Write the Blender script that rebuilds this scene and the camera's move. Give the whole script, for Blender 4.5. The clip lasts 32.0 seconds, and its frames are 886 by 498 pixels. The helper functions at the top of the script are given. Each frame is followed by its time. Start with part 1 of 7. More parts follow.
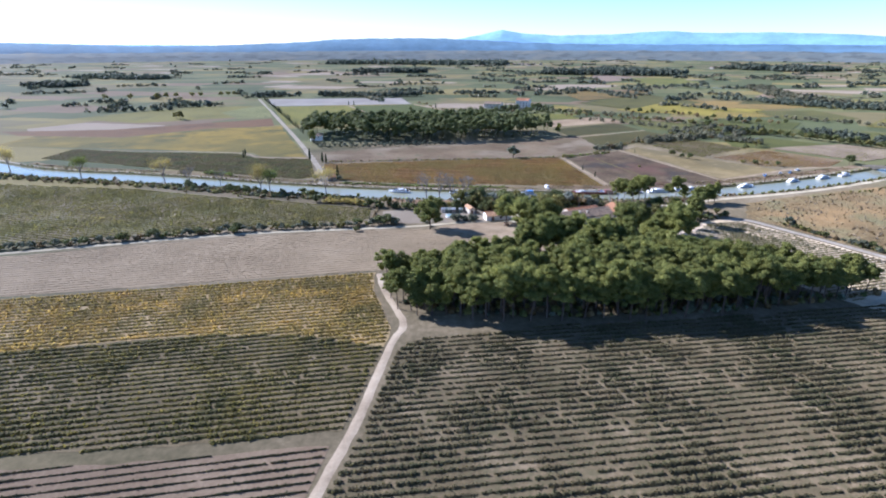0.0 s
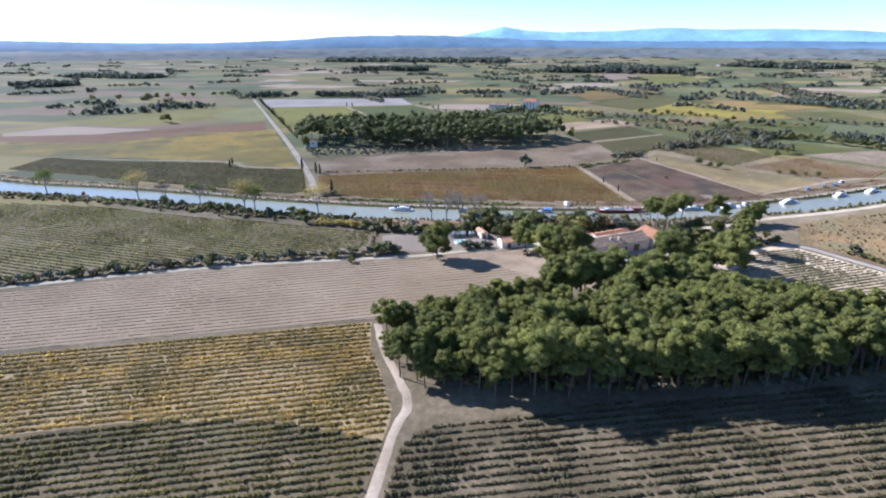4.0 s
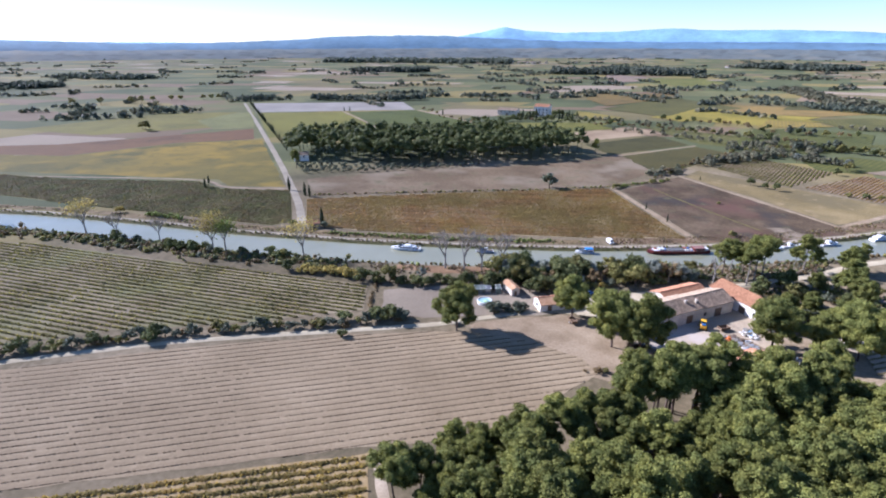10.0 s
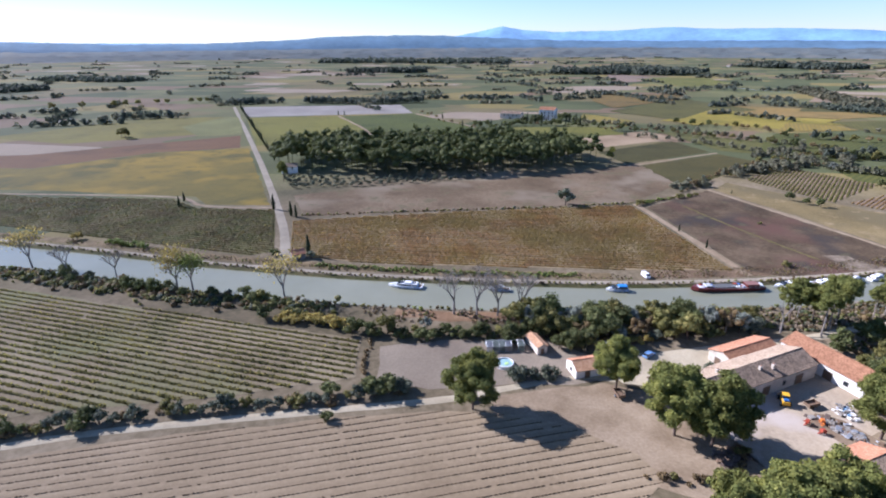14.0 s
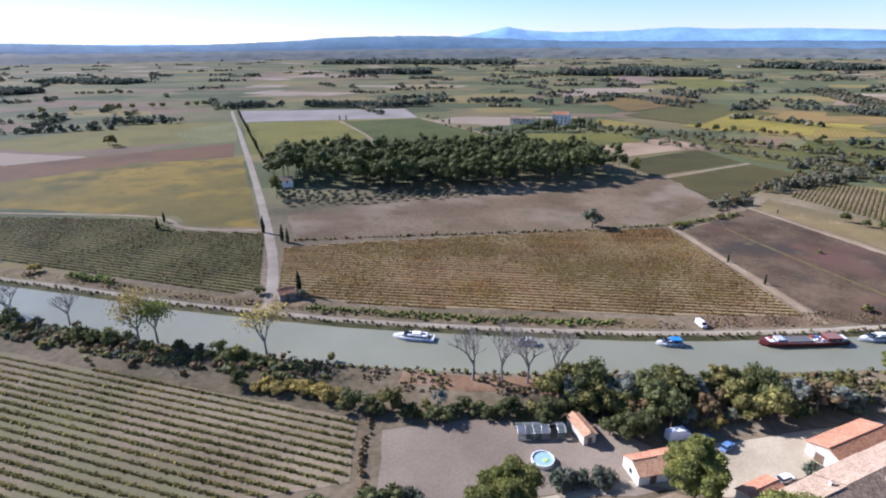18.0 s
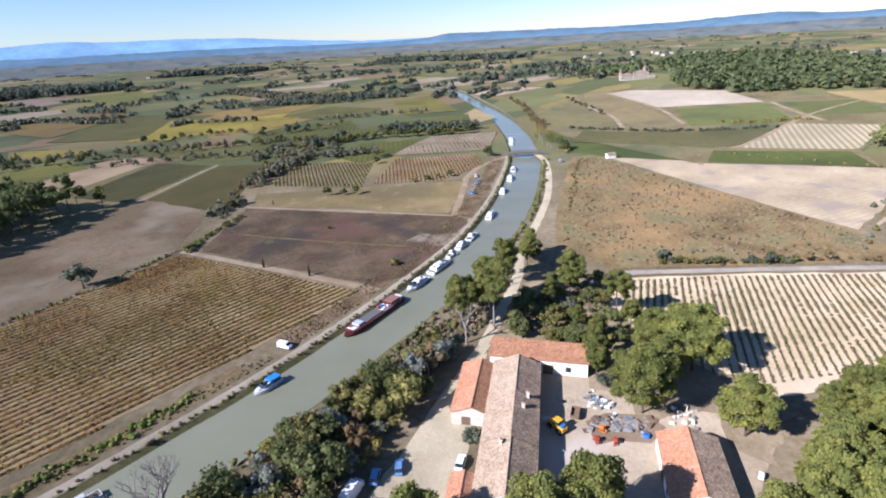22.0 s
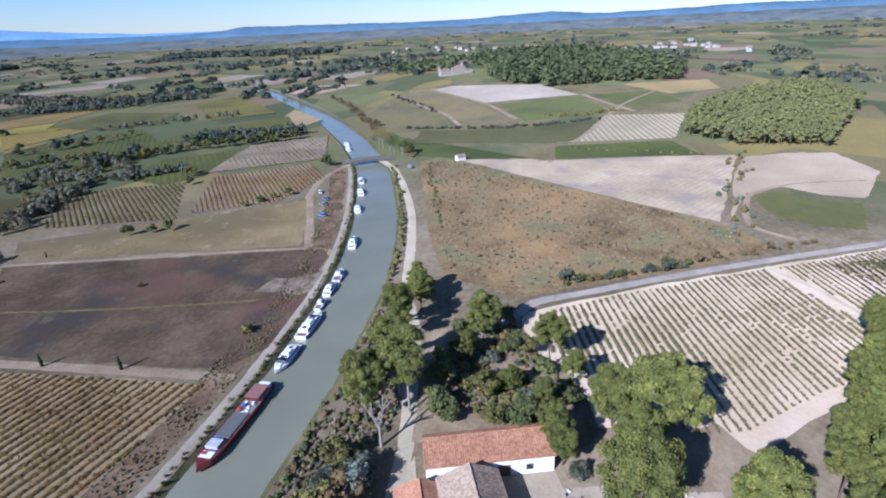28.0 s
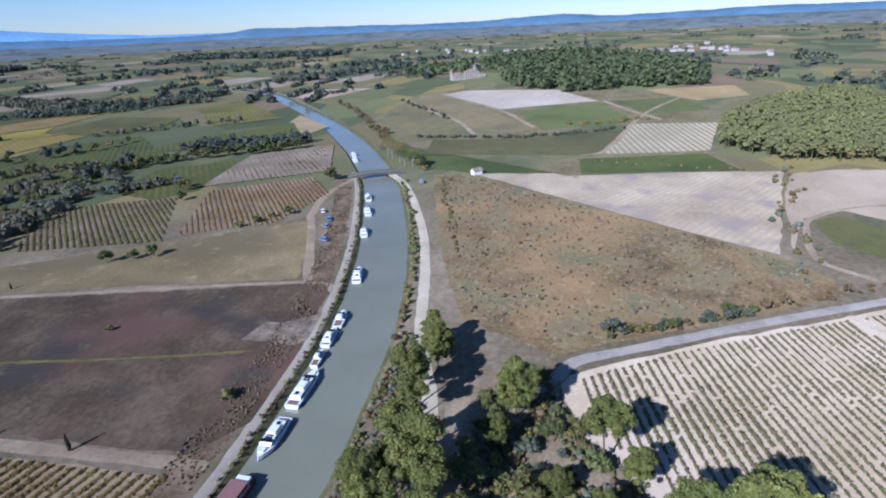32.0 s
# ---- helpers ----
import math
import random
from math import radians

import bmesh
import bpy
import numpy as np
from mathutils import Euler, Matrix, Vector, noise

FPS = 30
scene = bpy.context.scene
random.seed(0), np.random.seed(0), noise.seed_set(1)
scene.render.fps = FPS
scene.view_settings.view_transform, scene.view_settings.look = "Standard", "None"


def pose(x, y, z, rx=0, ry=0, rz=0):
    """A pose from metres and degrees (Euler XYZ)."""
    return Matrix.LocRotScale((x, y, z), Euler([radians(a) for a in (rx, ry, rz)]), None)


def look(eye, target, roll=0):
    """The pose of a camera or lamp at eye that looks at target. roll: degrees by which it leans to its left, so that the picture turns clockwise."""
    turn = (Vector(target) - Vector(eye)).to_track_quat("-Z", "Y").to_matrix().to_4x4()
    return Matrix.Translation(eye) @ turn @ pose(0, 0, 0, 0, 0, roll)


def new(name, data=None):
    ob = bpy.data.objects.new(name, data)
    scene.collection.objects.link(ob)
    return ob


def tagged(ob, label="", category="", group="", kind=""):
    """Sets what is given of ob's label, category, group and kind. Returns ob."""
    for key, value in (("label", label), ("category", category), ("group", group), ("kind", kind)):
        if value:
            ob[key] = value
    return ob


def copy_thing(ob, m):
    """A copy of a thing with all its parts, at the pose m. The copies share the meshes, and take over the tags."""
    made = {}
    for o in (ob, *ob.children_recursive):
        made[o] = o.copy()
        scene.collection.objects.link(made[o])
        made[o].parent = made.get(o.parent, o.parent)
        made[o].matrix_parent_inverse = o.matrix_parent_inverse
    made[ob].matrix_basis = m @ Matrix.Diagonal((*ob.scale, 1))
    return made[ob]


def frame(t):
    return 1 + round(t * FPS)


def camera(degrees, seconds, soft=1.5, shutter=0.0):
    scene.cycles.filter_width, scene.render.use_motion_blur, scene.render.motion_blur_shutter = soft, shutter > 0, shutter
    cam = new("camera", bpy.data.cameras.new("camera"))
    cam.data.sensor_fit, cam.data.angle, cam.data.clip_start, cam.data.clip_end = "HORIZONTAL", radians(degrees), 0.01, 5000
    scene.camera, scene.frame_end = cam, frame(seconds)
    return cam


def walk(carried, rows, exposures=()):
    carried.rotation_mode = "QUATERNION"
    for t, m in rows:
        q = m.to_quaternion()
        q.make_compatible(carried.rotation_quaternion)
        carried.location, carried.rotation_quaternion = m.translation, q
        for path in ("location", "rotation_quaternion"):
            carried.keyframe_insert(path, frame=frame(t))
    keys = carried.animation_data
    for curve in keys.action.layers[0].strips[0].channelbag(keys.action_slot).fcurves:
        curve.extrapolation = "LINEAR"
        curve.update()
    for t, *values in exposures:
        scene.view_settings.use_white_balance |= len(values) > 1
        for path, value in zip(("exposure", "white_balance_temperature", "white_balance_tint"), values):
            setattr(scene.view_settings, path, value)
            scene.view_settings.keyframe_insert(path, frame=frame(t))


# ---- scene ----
# camera: seconds, place, heading clockwise from north, tilt, lean
PATH = [
    (0.0, 0.00, 0.00, 86.00, -0.000, -20.636, -0.048),
    (0.5, -0.54, 5.09, 85.95, 0.059, -20.684, -0.010),
    (1.0, -0.97, 10.29, 85.98, 0.095, -20.695, -0.033),
    (1.5, -1.42, 15.37, 86.11, 0.088, -20.717, -0.046),
    (2.0, -1.86, 20.47, 86.34, 0.057, -20.748, -0.075),
    (2.5, -2.27, 25.60, 86.63, -0.017, -20.840, -0.097),
    (3.0, -2.73, 30.80, 86.91, -0.056, -20.913, -0.110),
    (3.5, -3.23, 36.02, 87.13, -0.079, -20.921, -0.119),
    (5.5, -5.20, 56.64, 87.48, 0.137, -20.864, -0.276),
    (6.0, -5.79, 61.77, 87.48, 0.164, -20.962, -0.250),
    (6.5, -6.45, 66.76, 87.42, 0.236, -20.953, -0.229),
    (7.0, -7.17, 71.63, 87.31, 0.262, -20.957, -0.208),
    (7.5, -7.89, 76.70, 87.23, 0.251, -20.968, -0.144),
    (8.0, -8.64, 82.02, 87.20, 0.305, -20.944, -0.093),
    (8.5, -9.36, 87.46, 87.18, 0.271, -20.908, -0.030),
    (9.0, -9.99, 92.86, 87.18, 0.213, -20.875, 0.001),
    (9.5, -10.54, 98.08, 87.22, 0.141, -20.910, 0.004),
    (10.0, -11.01, 103.21, 87.27, 0.036, -20.883, -0.007),
    (10.5, -11.47, 108.29, 87.30, -0.048, -20.831, -0.078),
    (11.0, -11.93, 113.38, 87.30, -0.078, -20.772, -0.160),
    (11.5, -12.40, 118.54, 87.26, -0.017, -20.745, -0.188),
    (12.0, -12.82, 123.70, 87.21, 0.038, -20.680, -0.220),
    (12.5, -13.13, 128.79, 87.19, 0.121, -20.664, -0.284),
    (13.0, -13.47, 133.80, 87.26, 0.196, -20.714, -0.288),
    (13.5, -13.96, 138.65, 87.41, 0.267, -20.827, -0.240),
    (14.0, -14.52, 143.50, 87.60, 0.304, -20.909, -0.270),
    (14.5, -15.01, 148.33, 87.76, 0.324, -20.937, -0.238),
    (16.5, -16.70, 167.78, 88.08, 0.165, -21.018, -0.138),
    (17.0, -17.17, 172.40, 88.13, 0.053, -20.910, -0.249),
    (17.5, -17.58, 176.85, 88.18, -0.030, -20.900, -0.303),
    (18.0, -18.03, 181.32, 88.26, -0.101, -20.852, -0.366),
    (18.5, -18.48, 185.82, 88.30, -0.182, -20.846, -0.430),
    (19.0, -18.86, 190.51, 88.23, -0.343, -20.769, -0.445),
    (19.5, -19.21, 195.42, 87.93, -0.516, -20.749, -0.505),
    (20.0, -18.69, 200.99, 86.47, 0.266, -20.484, -0.824),
    (20.5, -17.27, 207.31, 84.25, 8.442, -20.345, -1.440),
    (21.0, -16.30, 214.09, 82.28, 24.416, -20.481, -2.242),
    (21.5, -15.69, 218.76, 81.12, 40.116, -20.877, -2.878),
    (22.0, -14.98, 222.88, 80.52, 54.559, -21.419, -3.464),
    (22.5, -14.10, 226.55, 80.41, 55.470, -21.533, -3.484),
    (23.0, -12.69, 230.20, 80.51, 55.217, -21.692, -3.390),
    (23.5, -10.99, 233.59, 80.57, 55.087, -21.855, -3.317),
    (24.0, -8.84, 236.94, 80.64, 54.971, -22.047, -3.192),
    (24.5, -6.36, 239.91, 80.65, 54.812, -22.183, -3.261),
    (25.0, -3.65, 242.93, 80.65, 54.603, -22.253, -3.352),
    (25.5, -0.57, 246.27, 80.58, 59.470, -22.561, -3.092),
    (26.0, 2.63, 249.34, 80.57, 69.668, -22.933, -3.056),
    (26.5, 5.73, 251.79, 80.53, 74.906, -23.014, -2.943),
    (28.5, 19.01, 259.33, 80.10, 74.245, -22.867, -2.724),
    (29.0, 22.68, 260.92, 80.13, 74.112, -22.905, -2.786),
    (29.5, 26.22, 262.28, 80.18, 73.974, -22.897, -2.766),
    (30.0, 29.72, 263.56, 80.20, 73.828, -22.824, -2.758),
    (30.5, 33.01, 264.90, 80.14, 73.787, -22.815, -2.800),
    (31.0, 36.41, 266.16, 80.13, 73.664, -22.721, -2.790),
    (31.5, 39.87, 267.39, 80.17, 73.606, -22.687, -2.733),
    (32.0, 43.37, 268.74, 80.23, 73.585, -22.650, -2.573),
]


def heading(x, y, z, yaw, tilt, lean):
    a, b = radians(yaw), radians(tilt)
    way = Vector((math.sin(a) * math.cos(b), math.cos(a) * math.cos(b), math.sin(b)))
    return look((x, y, z), Vector((x, y, z)) + way * 100, lean)


from mathutils.geometry import delaunay_2d_cdt

cam = camera(79.06, 32.0, soft=2.0)
walk(cam, [(t, heading(*row)) for t, *row in PATH], exposures=[(0, 1.5, 5130, 18.5), (9, 1.44, 5240, 22.5), (13, 1.2, 5280, 23), (19.5, 1.2, 5450, 24), (21.2, 1.15, 5550, 22), (22.3, 1.02, 5350, 20), (23, 0.87, 5200, 20), (24, 0.8, 5100, 20), (25, 0.8, 5050, 20), (26, 0.88, 4950, 19), (29, 0.7, 4800, 21), (32, 0.64, 4720, 20)])

# ---- light ----
SUN_FROM = Vector((-0.90, 0.43, 0.0)).normalized()
SUN_UP = radians(33)
world = bpy.data.worlds.new("sky")
scene.world = world
world.use_nodes = True
wn = world.node_tree.nodes
sky = wn.new("ShaderNodeTexSky")
sky.sky_type = 'NISHITA'
sky.sun_disc = False
sky.sun_elevation = SUN_UP
sky.sun_rotation = math.atan2(SUN_FROM.x, SUN_FROM.y)
sky.dust_density = 0.06
sky.air_density = 1.0
sky.ozone_density = 4.0
sky.altitude = 80
wn["Background"].inputs["Strength"].default_value = 0.066
world.node_tree.links.new(sky.outputs["Color"], wn["Background"].inputs["Color"])
sun_data = bpy.data.lights.new("sun", 'SUN')
sun_data.energy, sun_data.angle, sun_data.color = 4.9, radians(0.53), (1.0, 0.925, 0.815)
sun_ob = new("sun", sun_data)
aim = SUN_FROM * math.cos(SUN_UP) + Vector((0, 0, math.sin(SUN_UP)))
sun_ob.matrix_world = look(aim * 500, (0, 0, 0))


# ---- materials ----
def nodes_of(name, rough=0.85, metal=0.0, spec=0.3):
    m = bpy.data.materials.new(name)
    m.use_nodes = True
    n, l = m.node_tree.nodes, m.node_tree.links
    b = n["Principled BSDF"]
    b.inputs["Roughness"].default_value = rough
    b.inputs["Metallic"].default_value = metal
    b.inputs["Specular IOR Level"].default_value = spec
    if rough > 0.7:
        b.inputs["Diffuse Roughness"].default_value = 0.4
    return m, n, l, b


def ramp(n, stops):
    r = n.new("ShaderNodeValToRGB")
    e = r.color_ramp.elements
    while len(e) < len(stops):
        e.new(0.5)
    for k, (pos, col) in enumerate(stops):
        e[k].position, e[k].color = pos, col
    return r


def noise_node(n, l, coord, scale, detail=4.0, rough=0.6):
    t = n.new("ShaderNodeTexNoise")
    t.inputs["Scale"].default_value, t.inputs["Detail"].default_value = scale, detail
    t.inputs["Roughness"].default_value = rough
    l.new(coord, t.inputs["Vector"])
    return t.outputs["Fac"]


def mix_col(n, l, fac, a, b, mode='MIX'):
    m = n.new("ShaderNodeMix")
    m.data_type, m.blend_type = 'RGBA', mode
    for sock, v in ((m.inputs["Factor"], fac), (m.inputs[6], a), (m.inputs[7], b)):
        if hasattr(v, "is_linked"):
            l.new(v, sock)
        else:
            sock.default_value = v
    return m.outputs[2]


def maths(n, l, op, a, b=None):
    m = n.new("ShaderNodeMath")
    m.operation = op
    for k, v in enumerate((a, b)):
        if v is None:
            continue
        if hasattr(v, "is_linked"):
            l.new(v, m.inputs[k])
        else:
            m.inputs[k].default_value = v
    return m.outputs[0]


def stripes(n, l, coord, angle, period, wobble=0.35):
    """1 on rows that run at angle degrees, 0 between them."""
    s = n.new("ShaderNodeSeparateXYZ")
    l.new(coord, s.inputs[0])
    a = radians(angle)
    u = maths(n, l, 'ADD', maths(n, l, 'MULTIPLY', s.outputs[0], -math.sin(a)), maths(n, l, 'MULTIPLY', s.outputs[1], math.cos(a)))
    w = maths(n, l, 'MULTIPLY', noise_node(n, l, coord, 0.7, 3), wobble * 2)
    v = maths(n, l, 'SINE', maths(n, l, 'MULTIPLY', maths(n, l, 'ADD', u, w), 2 * math.pi / period))
    return maths(n, l, 'ADD', maths(n, l, 'MULTIPLY', v, 0.5), 0.5)


def soil(name, dark, mid, light, big=0.02, fine=0.9, rows=None, patch=None, bump=0.5, ochre=0.06):
    """Earth or dry grass: broad patches, clods, and where rows = (angle, period, colour, strength) the planted or tilled lines.
    ochre: how much iron tints the earth. patch = (colour, scale, from, to), or several such: other growth in drifts."""
    dark, mid, light = [(r * (1 + ochre * 0.6), g, v * (1 - ochre * 2), 1) for r, g, v, _ in (dark, mid, light)]
    m, n, l, b = nodes_of(name, 0.95, 0, 0.1)
    co = n.new("ShaderNodeTexCoord").outputs["Object"]
    a = noise_node(n, l, co, big, 5, 0.62)
    f = noise_node(n, l, co, fine, 6, 0.7)
    both = maths(n, l, 'ADD', maths(n, l, 'MULTIPLY', a, 0.62), maths(n, l, 'MULTIPLY', f, 0.38))
    r = ramp(n, [(0.36, dark), (0.5, mid), (0.64, light)])
    l.new(both, r.inputs[0])
    col = r.outputs[0]
    for pc, ps, lo, hi in ([patch] if isinstance(patch, tuple) else patch or []):
        pn = ramp(n, [(lo, (0, 0, 0, 1)), (hi, (1, 1, 1, 1))])
        l.new(noise_node(n, l, co, ps, 3 if ps < 0.06 else 6, 0.5 if ps < 0.06 else 0.68), pn.inputs[0])
        col = mix_col(n, l, pn.outputs[0], col, pc)
    if rows:
        ang, per, rc, st = rows
        s = stripes(n, l, co, ang, per)
        s = maths(n, l, 'MULTIPLY', maths(n, l, 'MULTIPLY', s, maths(n, l, 'ADD', f, 0.45)), st)
        col = mix_col(n, l, s, col, rc)
    l.new(col, b.inputs["Base Color"])
    bp = n.new("ShaderNodeBump")
    bp.inputs["Strength"].default_value, bp.inputs["Distance"].default_value = bump, 0.25
    l.new(f, bp.inputs["Height"])
    l.new(bp.outputs[0], b.inputs["Normal"])
    return m


def leaves(name, cols, drift=None, rough=0.75, sheen=0.3):
    """Foliage: each leaf tuft takes its own tone; drift = (scale, colour, scale, colour ...): whole areas turning."""
    m, n, l, b = nodes_of(name, rough, 0, 0.25)
    g = n.new("ShaderNodeNewGeometry")
    r = ramp(n, [(i / max(1, len(cols) - 1), c) for i, c in enumerate(cols)])
    l.new(g.outputs["Random Per Island"], r.inputs[0])
    col = r.outputs[0]
    o = n.new("ShaderNodeObjectInfo")
    v = maths(n, l, 'ADD', maths(n, l, 'MULTIPLY', o.outputs["Random"], 0.5), 0.75)
    hsv = n.new("ShaderNodeHueSaturation")
    l.new(v, hsv.inputs["Value"])
    l.new(col, hsv.inputs["Color"])
    col = hsv.outputs[0]
    for k in range(0, len(drift or ()), 2):
        pn = ramp(n, [(0.42, (0, 0, 0, 1)), (0.6, (1, 1, 1, 1))])
        l.new(noise_node(n, l, g.outputs["Position"], drift[k], 6, 0.65), pn.inputs[0])
        col = mix_col(n, l, maths(n, l, 'MULTIPLY', pn.outputs[0], 0.8), col, drift[k + 1])
    tuft = ramp(n, [(0.32, (0.62, 0.62, 0.62, 1)), (0.62, (1.15, 1.15, 1.15, 1))])
    l.new(noise_node(n, l, n.new("ShaderNodeTexCoord").outputs["Object"], 3.2, 3, 0.65), tuft.inputs[0])
    col = mix_col(n, l, 1.0, col, tuft.outputs[0], 'MULTIPLY')
    bp = n.new("ShaderNodeBump")
    bp.inputs["Strength"].default_value, bp.inputs["Distance"].default_value = 0.8, 0.3
    l.new(tuft.outputs[0], bp.inputs["Height"])
    l.new(bp.outputs[0], b.inputs["Normal"])
    l.new(col, b.inputs["Base Color"])
    tr = n.new("ShaderNodeBsdfTranslucent")
    l.new(col, tr.inputs["Color"])
    mx = n.new("ShaderNodeMixShader")
    mx.inputs[0].default_value = sheen
    l.new(b.outputs[0], mx.inputs[1])
    l.new(tr.outputs[0], mx.inputs[2])
    l.new(mx.outputs[0], n["Material Output"].inputs[0])
    return m


def plain(name, col, rough=0.6, metal=0.0, vary=0.12, scale=1.5, bump=0.1, dirt=None, spec=0.4):
    m, n, l, b = nodes_of(name, rough, metal, spec)
    co = n.new("ShaderNodeTexCoord").outputs["Object"]
    f = noise_node(n, l, co, scale, 5, 0.65)
    g = noise_node(n, l, co, scale * 9, 3, 0.6)
    lo, hi = [tuple(min(1, c * k) for c in col[:3]) + (1,) for k in (1 - vary, 1 + vary)]
    r = ramp(n, [(0.3, dirt or lo), (0.48, lo), (0.7, hi)])
    l.new(maths(n, l, 'ADD', maths(n, l, 'MULTIPLY', f, 0.7), maths(n, l, 'MULTIPLY', g, 0.3)), r.inputs[0])
    l.new(r.outputs[0], b.inputs["Base Color"])
    bp = n.new("ShaderNodeBump")
    bp.inputs["Strength"].default_value, bp.inputs["Distance"].default_value = bump, 0.03
    l.new(g, bp.inputs["Height"])
    l.new(bp.outputs[0], b.inputs["Normal"])
    return m


def tiles(name, cols, scale=0.35):
    """Old clay roof tiles, each of its own tone, with lichen in drifts."""
    m, n, l, b = nodes_of(name, 0.9, 0, 0.15)
    co = n.new("ShaderNodeTexCoord").outputs["Object"]
    v = n.new("ShaderNodeTexVoronoi")
    v.inputs["Scale"].default_value = 3.2
    l.new(co, v.inputs["Vector"])
    s = n.new("ShaderNodeSeparateColor")
    l.new(v.outputs["Color"], s.inputs[0])
    f = maths(n, l, 'ADD', maths(n, l, 'MULTIPLY', s.outputs[0], 0.35), maths(n, l, 'MULTIPLY', noise_node(n, l, co, scale, 6, 0.7), 0.65))
    r = ramp(n, [(0.25 + 0.5 * i / (len(cols) - 1), c) for i, c in enumerate(cols)])
    l.new(f, r.inputs[0])
    l.new(r.outputs[0], b.inputs["Base Color"])
    return m


def water_mat(name):
    m, n, l, b = nodes_of(name, 0.16, 0, 0.22)
    co = n.new("ShaderNodeTexCoord").outputs["Object"]
    r = ramp(n, [(0.3, (0.165, 0.165, 0.11, 1)), (0.7, (0.2, 0.2, 0.14, 1))])
    l.new(noise_node(n, l, co, 0.03, 4), r.inputs[0])
    l.new(r.outputs[0], b.inputs["Base Color"])
    bp = n.new("ShaderNodeBump")
    bp.inputs["Strength"].default_value, bp.inputs["Distance"].default_value = 0.12, 0.05
    l.new(noise_node(n, l, co, 1.6, 3), bp.inputs["Height"])
    l.new(bp.outputs[0], b.inputs["Normal"])
    return m


def plain_of_fields(name):
    """The plain: dry verge near the canal, and farther off a patchwork of vineyards, stubble and fallow plots."""
    m, n, l, b = nodes_of(name, 0.95, 0, 0.1)
    co = n.new("ShaderNodeTexCoord").outputs["Object"]
    mp = n.new("ShaderNodeMapping")
    mp.inputs["Rotation"].default_value = (0, 0, 0.35)
    mp.inputs["Scale"].default_value = (0.0075, 0.0125, 0.01)
    l.new(co, mp.inputs["Vector"])
    v = n.new("ShaderNodeTexVoronoi")
    v.distance = 'CHEBYCHEV'
    v.inputs["Scale"].default_value = 1.0
    v.inputs["Randomness"].default_value = 0.8
    l.new(mp.outputs[0], v.inputs["Vector"])
    s = n.new("ShaderNodeSeparateColor")
    l.new(v.outputs["Color"], s.inputs[0])
    r = ramp(n, [(0.0, (0.085, 0.094, 0.042, 1)), (0.2, (0.14, 0.118, 0.055, 1)), (0.38, (0.07, 0.08, 0.036, 1)), (0.52, (0.185, 0.15, 0.055, 1)), (0.62, (0.115, 0.115, 0.05, 1)), (0.76, (0.16, 0.115, 0.07, 1)), (0.85, (0.25, 0.2, 0.14, 1)), (0.91, (0.13, 0.13, 0.055, 1))])
    r.color_ramp.interpolation = 'CONSTANT'
    l.new(s.outputs[0], r.inputs[0])
    fine = noise_node(n, l, co, 0.4, 6, 0.7)
    big = noise_node(n, l, co, 0.015, 5, 0.6)
    near = ramp(n, [(0.36, (0.07, 0.06, 0.032, 1)), (0.5, (0.15, 0.118, 0.07, 1)), (0.64, (0.25, 0.2, 0.13, 1))])
    l.new(maths(n, l, 'ADD', maths(n, l, 'MULTIPLY', big, 0.6), maths(n, l, 'MULTIPLY', fine, 0.4)), near.inputs[0])
    d = n.new("ShaderNodeVectorMath")
    d.operation = 'DISTANCE'
    d.inputs[1].default_value = (60, 300, 0)
    l.new(co, d.inputs[0])
    far = ramp(n, [(0.22, (0, 0, 0, 1)), (0.3, (1, 1, 1, 1))])
    l.new(maths(n, l, 'DIVIDE', d.outputs["Value"], 1000.0), far.inputs[0])
    tone = ramp(n, [(0.3, (0.72, 0.72, 0.72, 1)), (0.7, (1.25, 1.22, 1.2, 1))])
    l.new(maths(n, l, 'ADD', maths(n, l, 'MULTIPLY', big, 0.5), maths(n, l, 'MULTIPLY', fine, 0.5)), tone.inputs[0])
    fields = mix_col(n, l, 1.0, r.outputs[0], tone.outputs[0], 'MULTIPLY')
    l.new(mix_col(n, l, far.outputs[0], near.outputs[0], fields), b.inputs["Base Color"])
    return m


M_GROUND = plain_of_fields("plain_of_fields")
M_PALE = soil("pale_dry_earth", (0.17, 0.14, 0.115, 1), (0.225, 0.19, 0.155, 1), (0.29, 0.245, 0.2, 1), 0.03, 1.2)
M_ROAD = soil("chalky_gravel_road", (0.29, 0.25, 0.19, 1), (0.37, 0.325, 0.25, 1), (0.46, 0.41, 0.325, 1), 0.06, 1.5)
M_YARD = soil("trodden_yard_earth", (0.25, 0.2, 0.15, 1), (0.335, 0.28, 0.222, 1), (0.43, 0.365, 0.3, 1), 0.06, 1.1, patch=[((0.22, 0.175, 0.125, 1), 0.12, 0.54, 0.7), ((0.42, 0.36, 0.3, 1), 0.05, 0.54, 0.66)])
M_LANE = soil("grey_gravel_lane", (0.19, 0.163, 0.132, 1), (0.262, 0.228, 0.185, 1), (0.35, 0.31, 0.255, 1), 0.1, 1.5, ochre=0.0, patch=((0.3, 0.26, 0.2, 1), 0.2, 0.52, 0.66))
M_TOW = soil("trodden_grey_gravel", (0.2, 0.175, 0.145, 1), (0.265, 0.235, 0.195, 1), (0.34, 0.305, 0.26, 1), 0.06, 1.5)
M_TRACK = soil("dusty_earth_track", (0.17, 0.128, 0.088, 1), (0.24, 0.187, 0.135, 1), (0.32, 0.258, 0.195, 1), 0.08, 1.2)
M_WATER = water_mat("murky_canal_water")
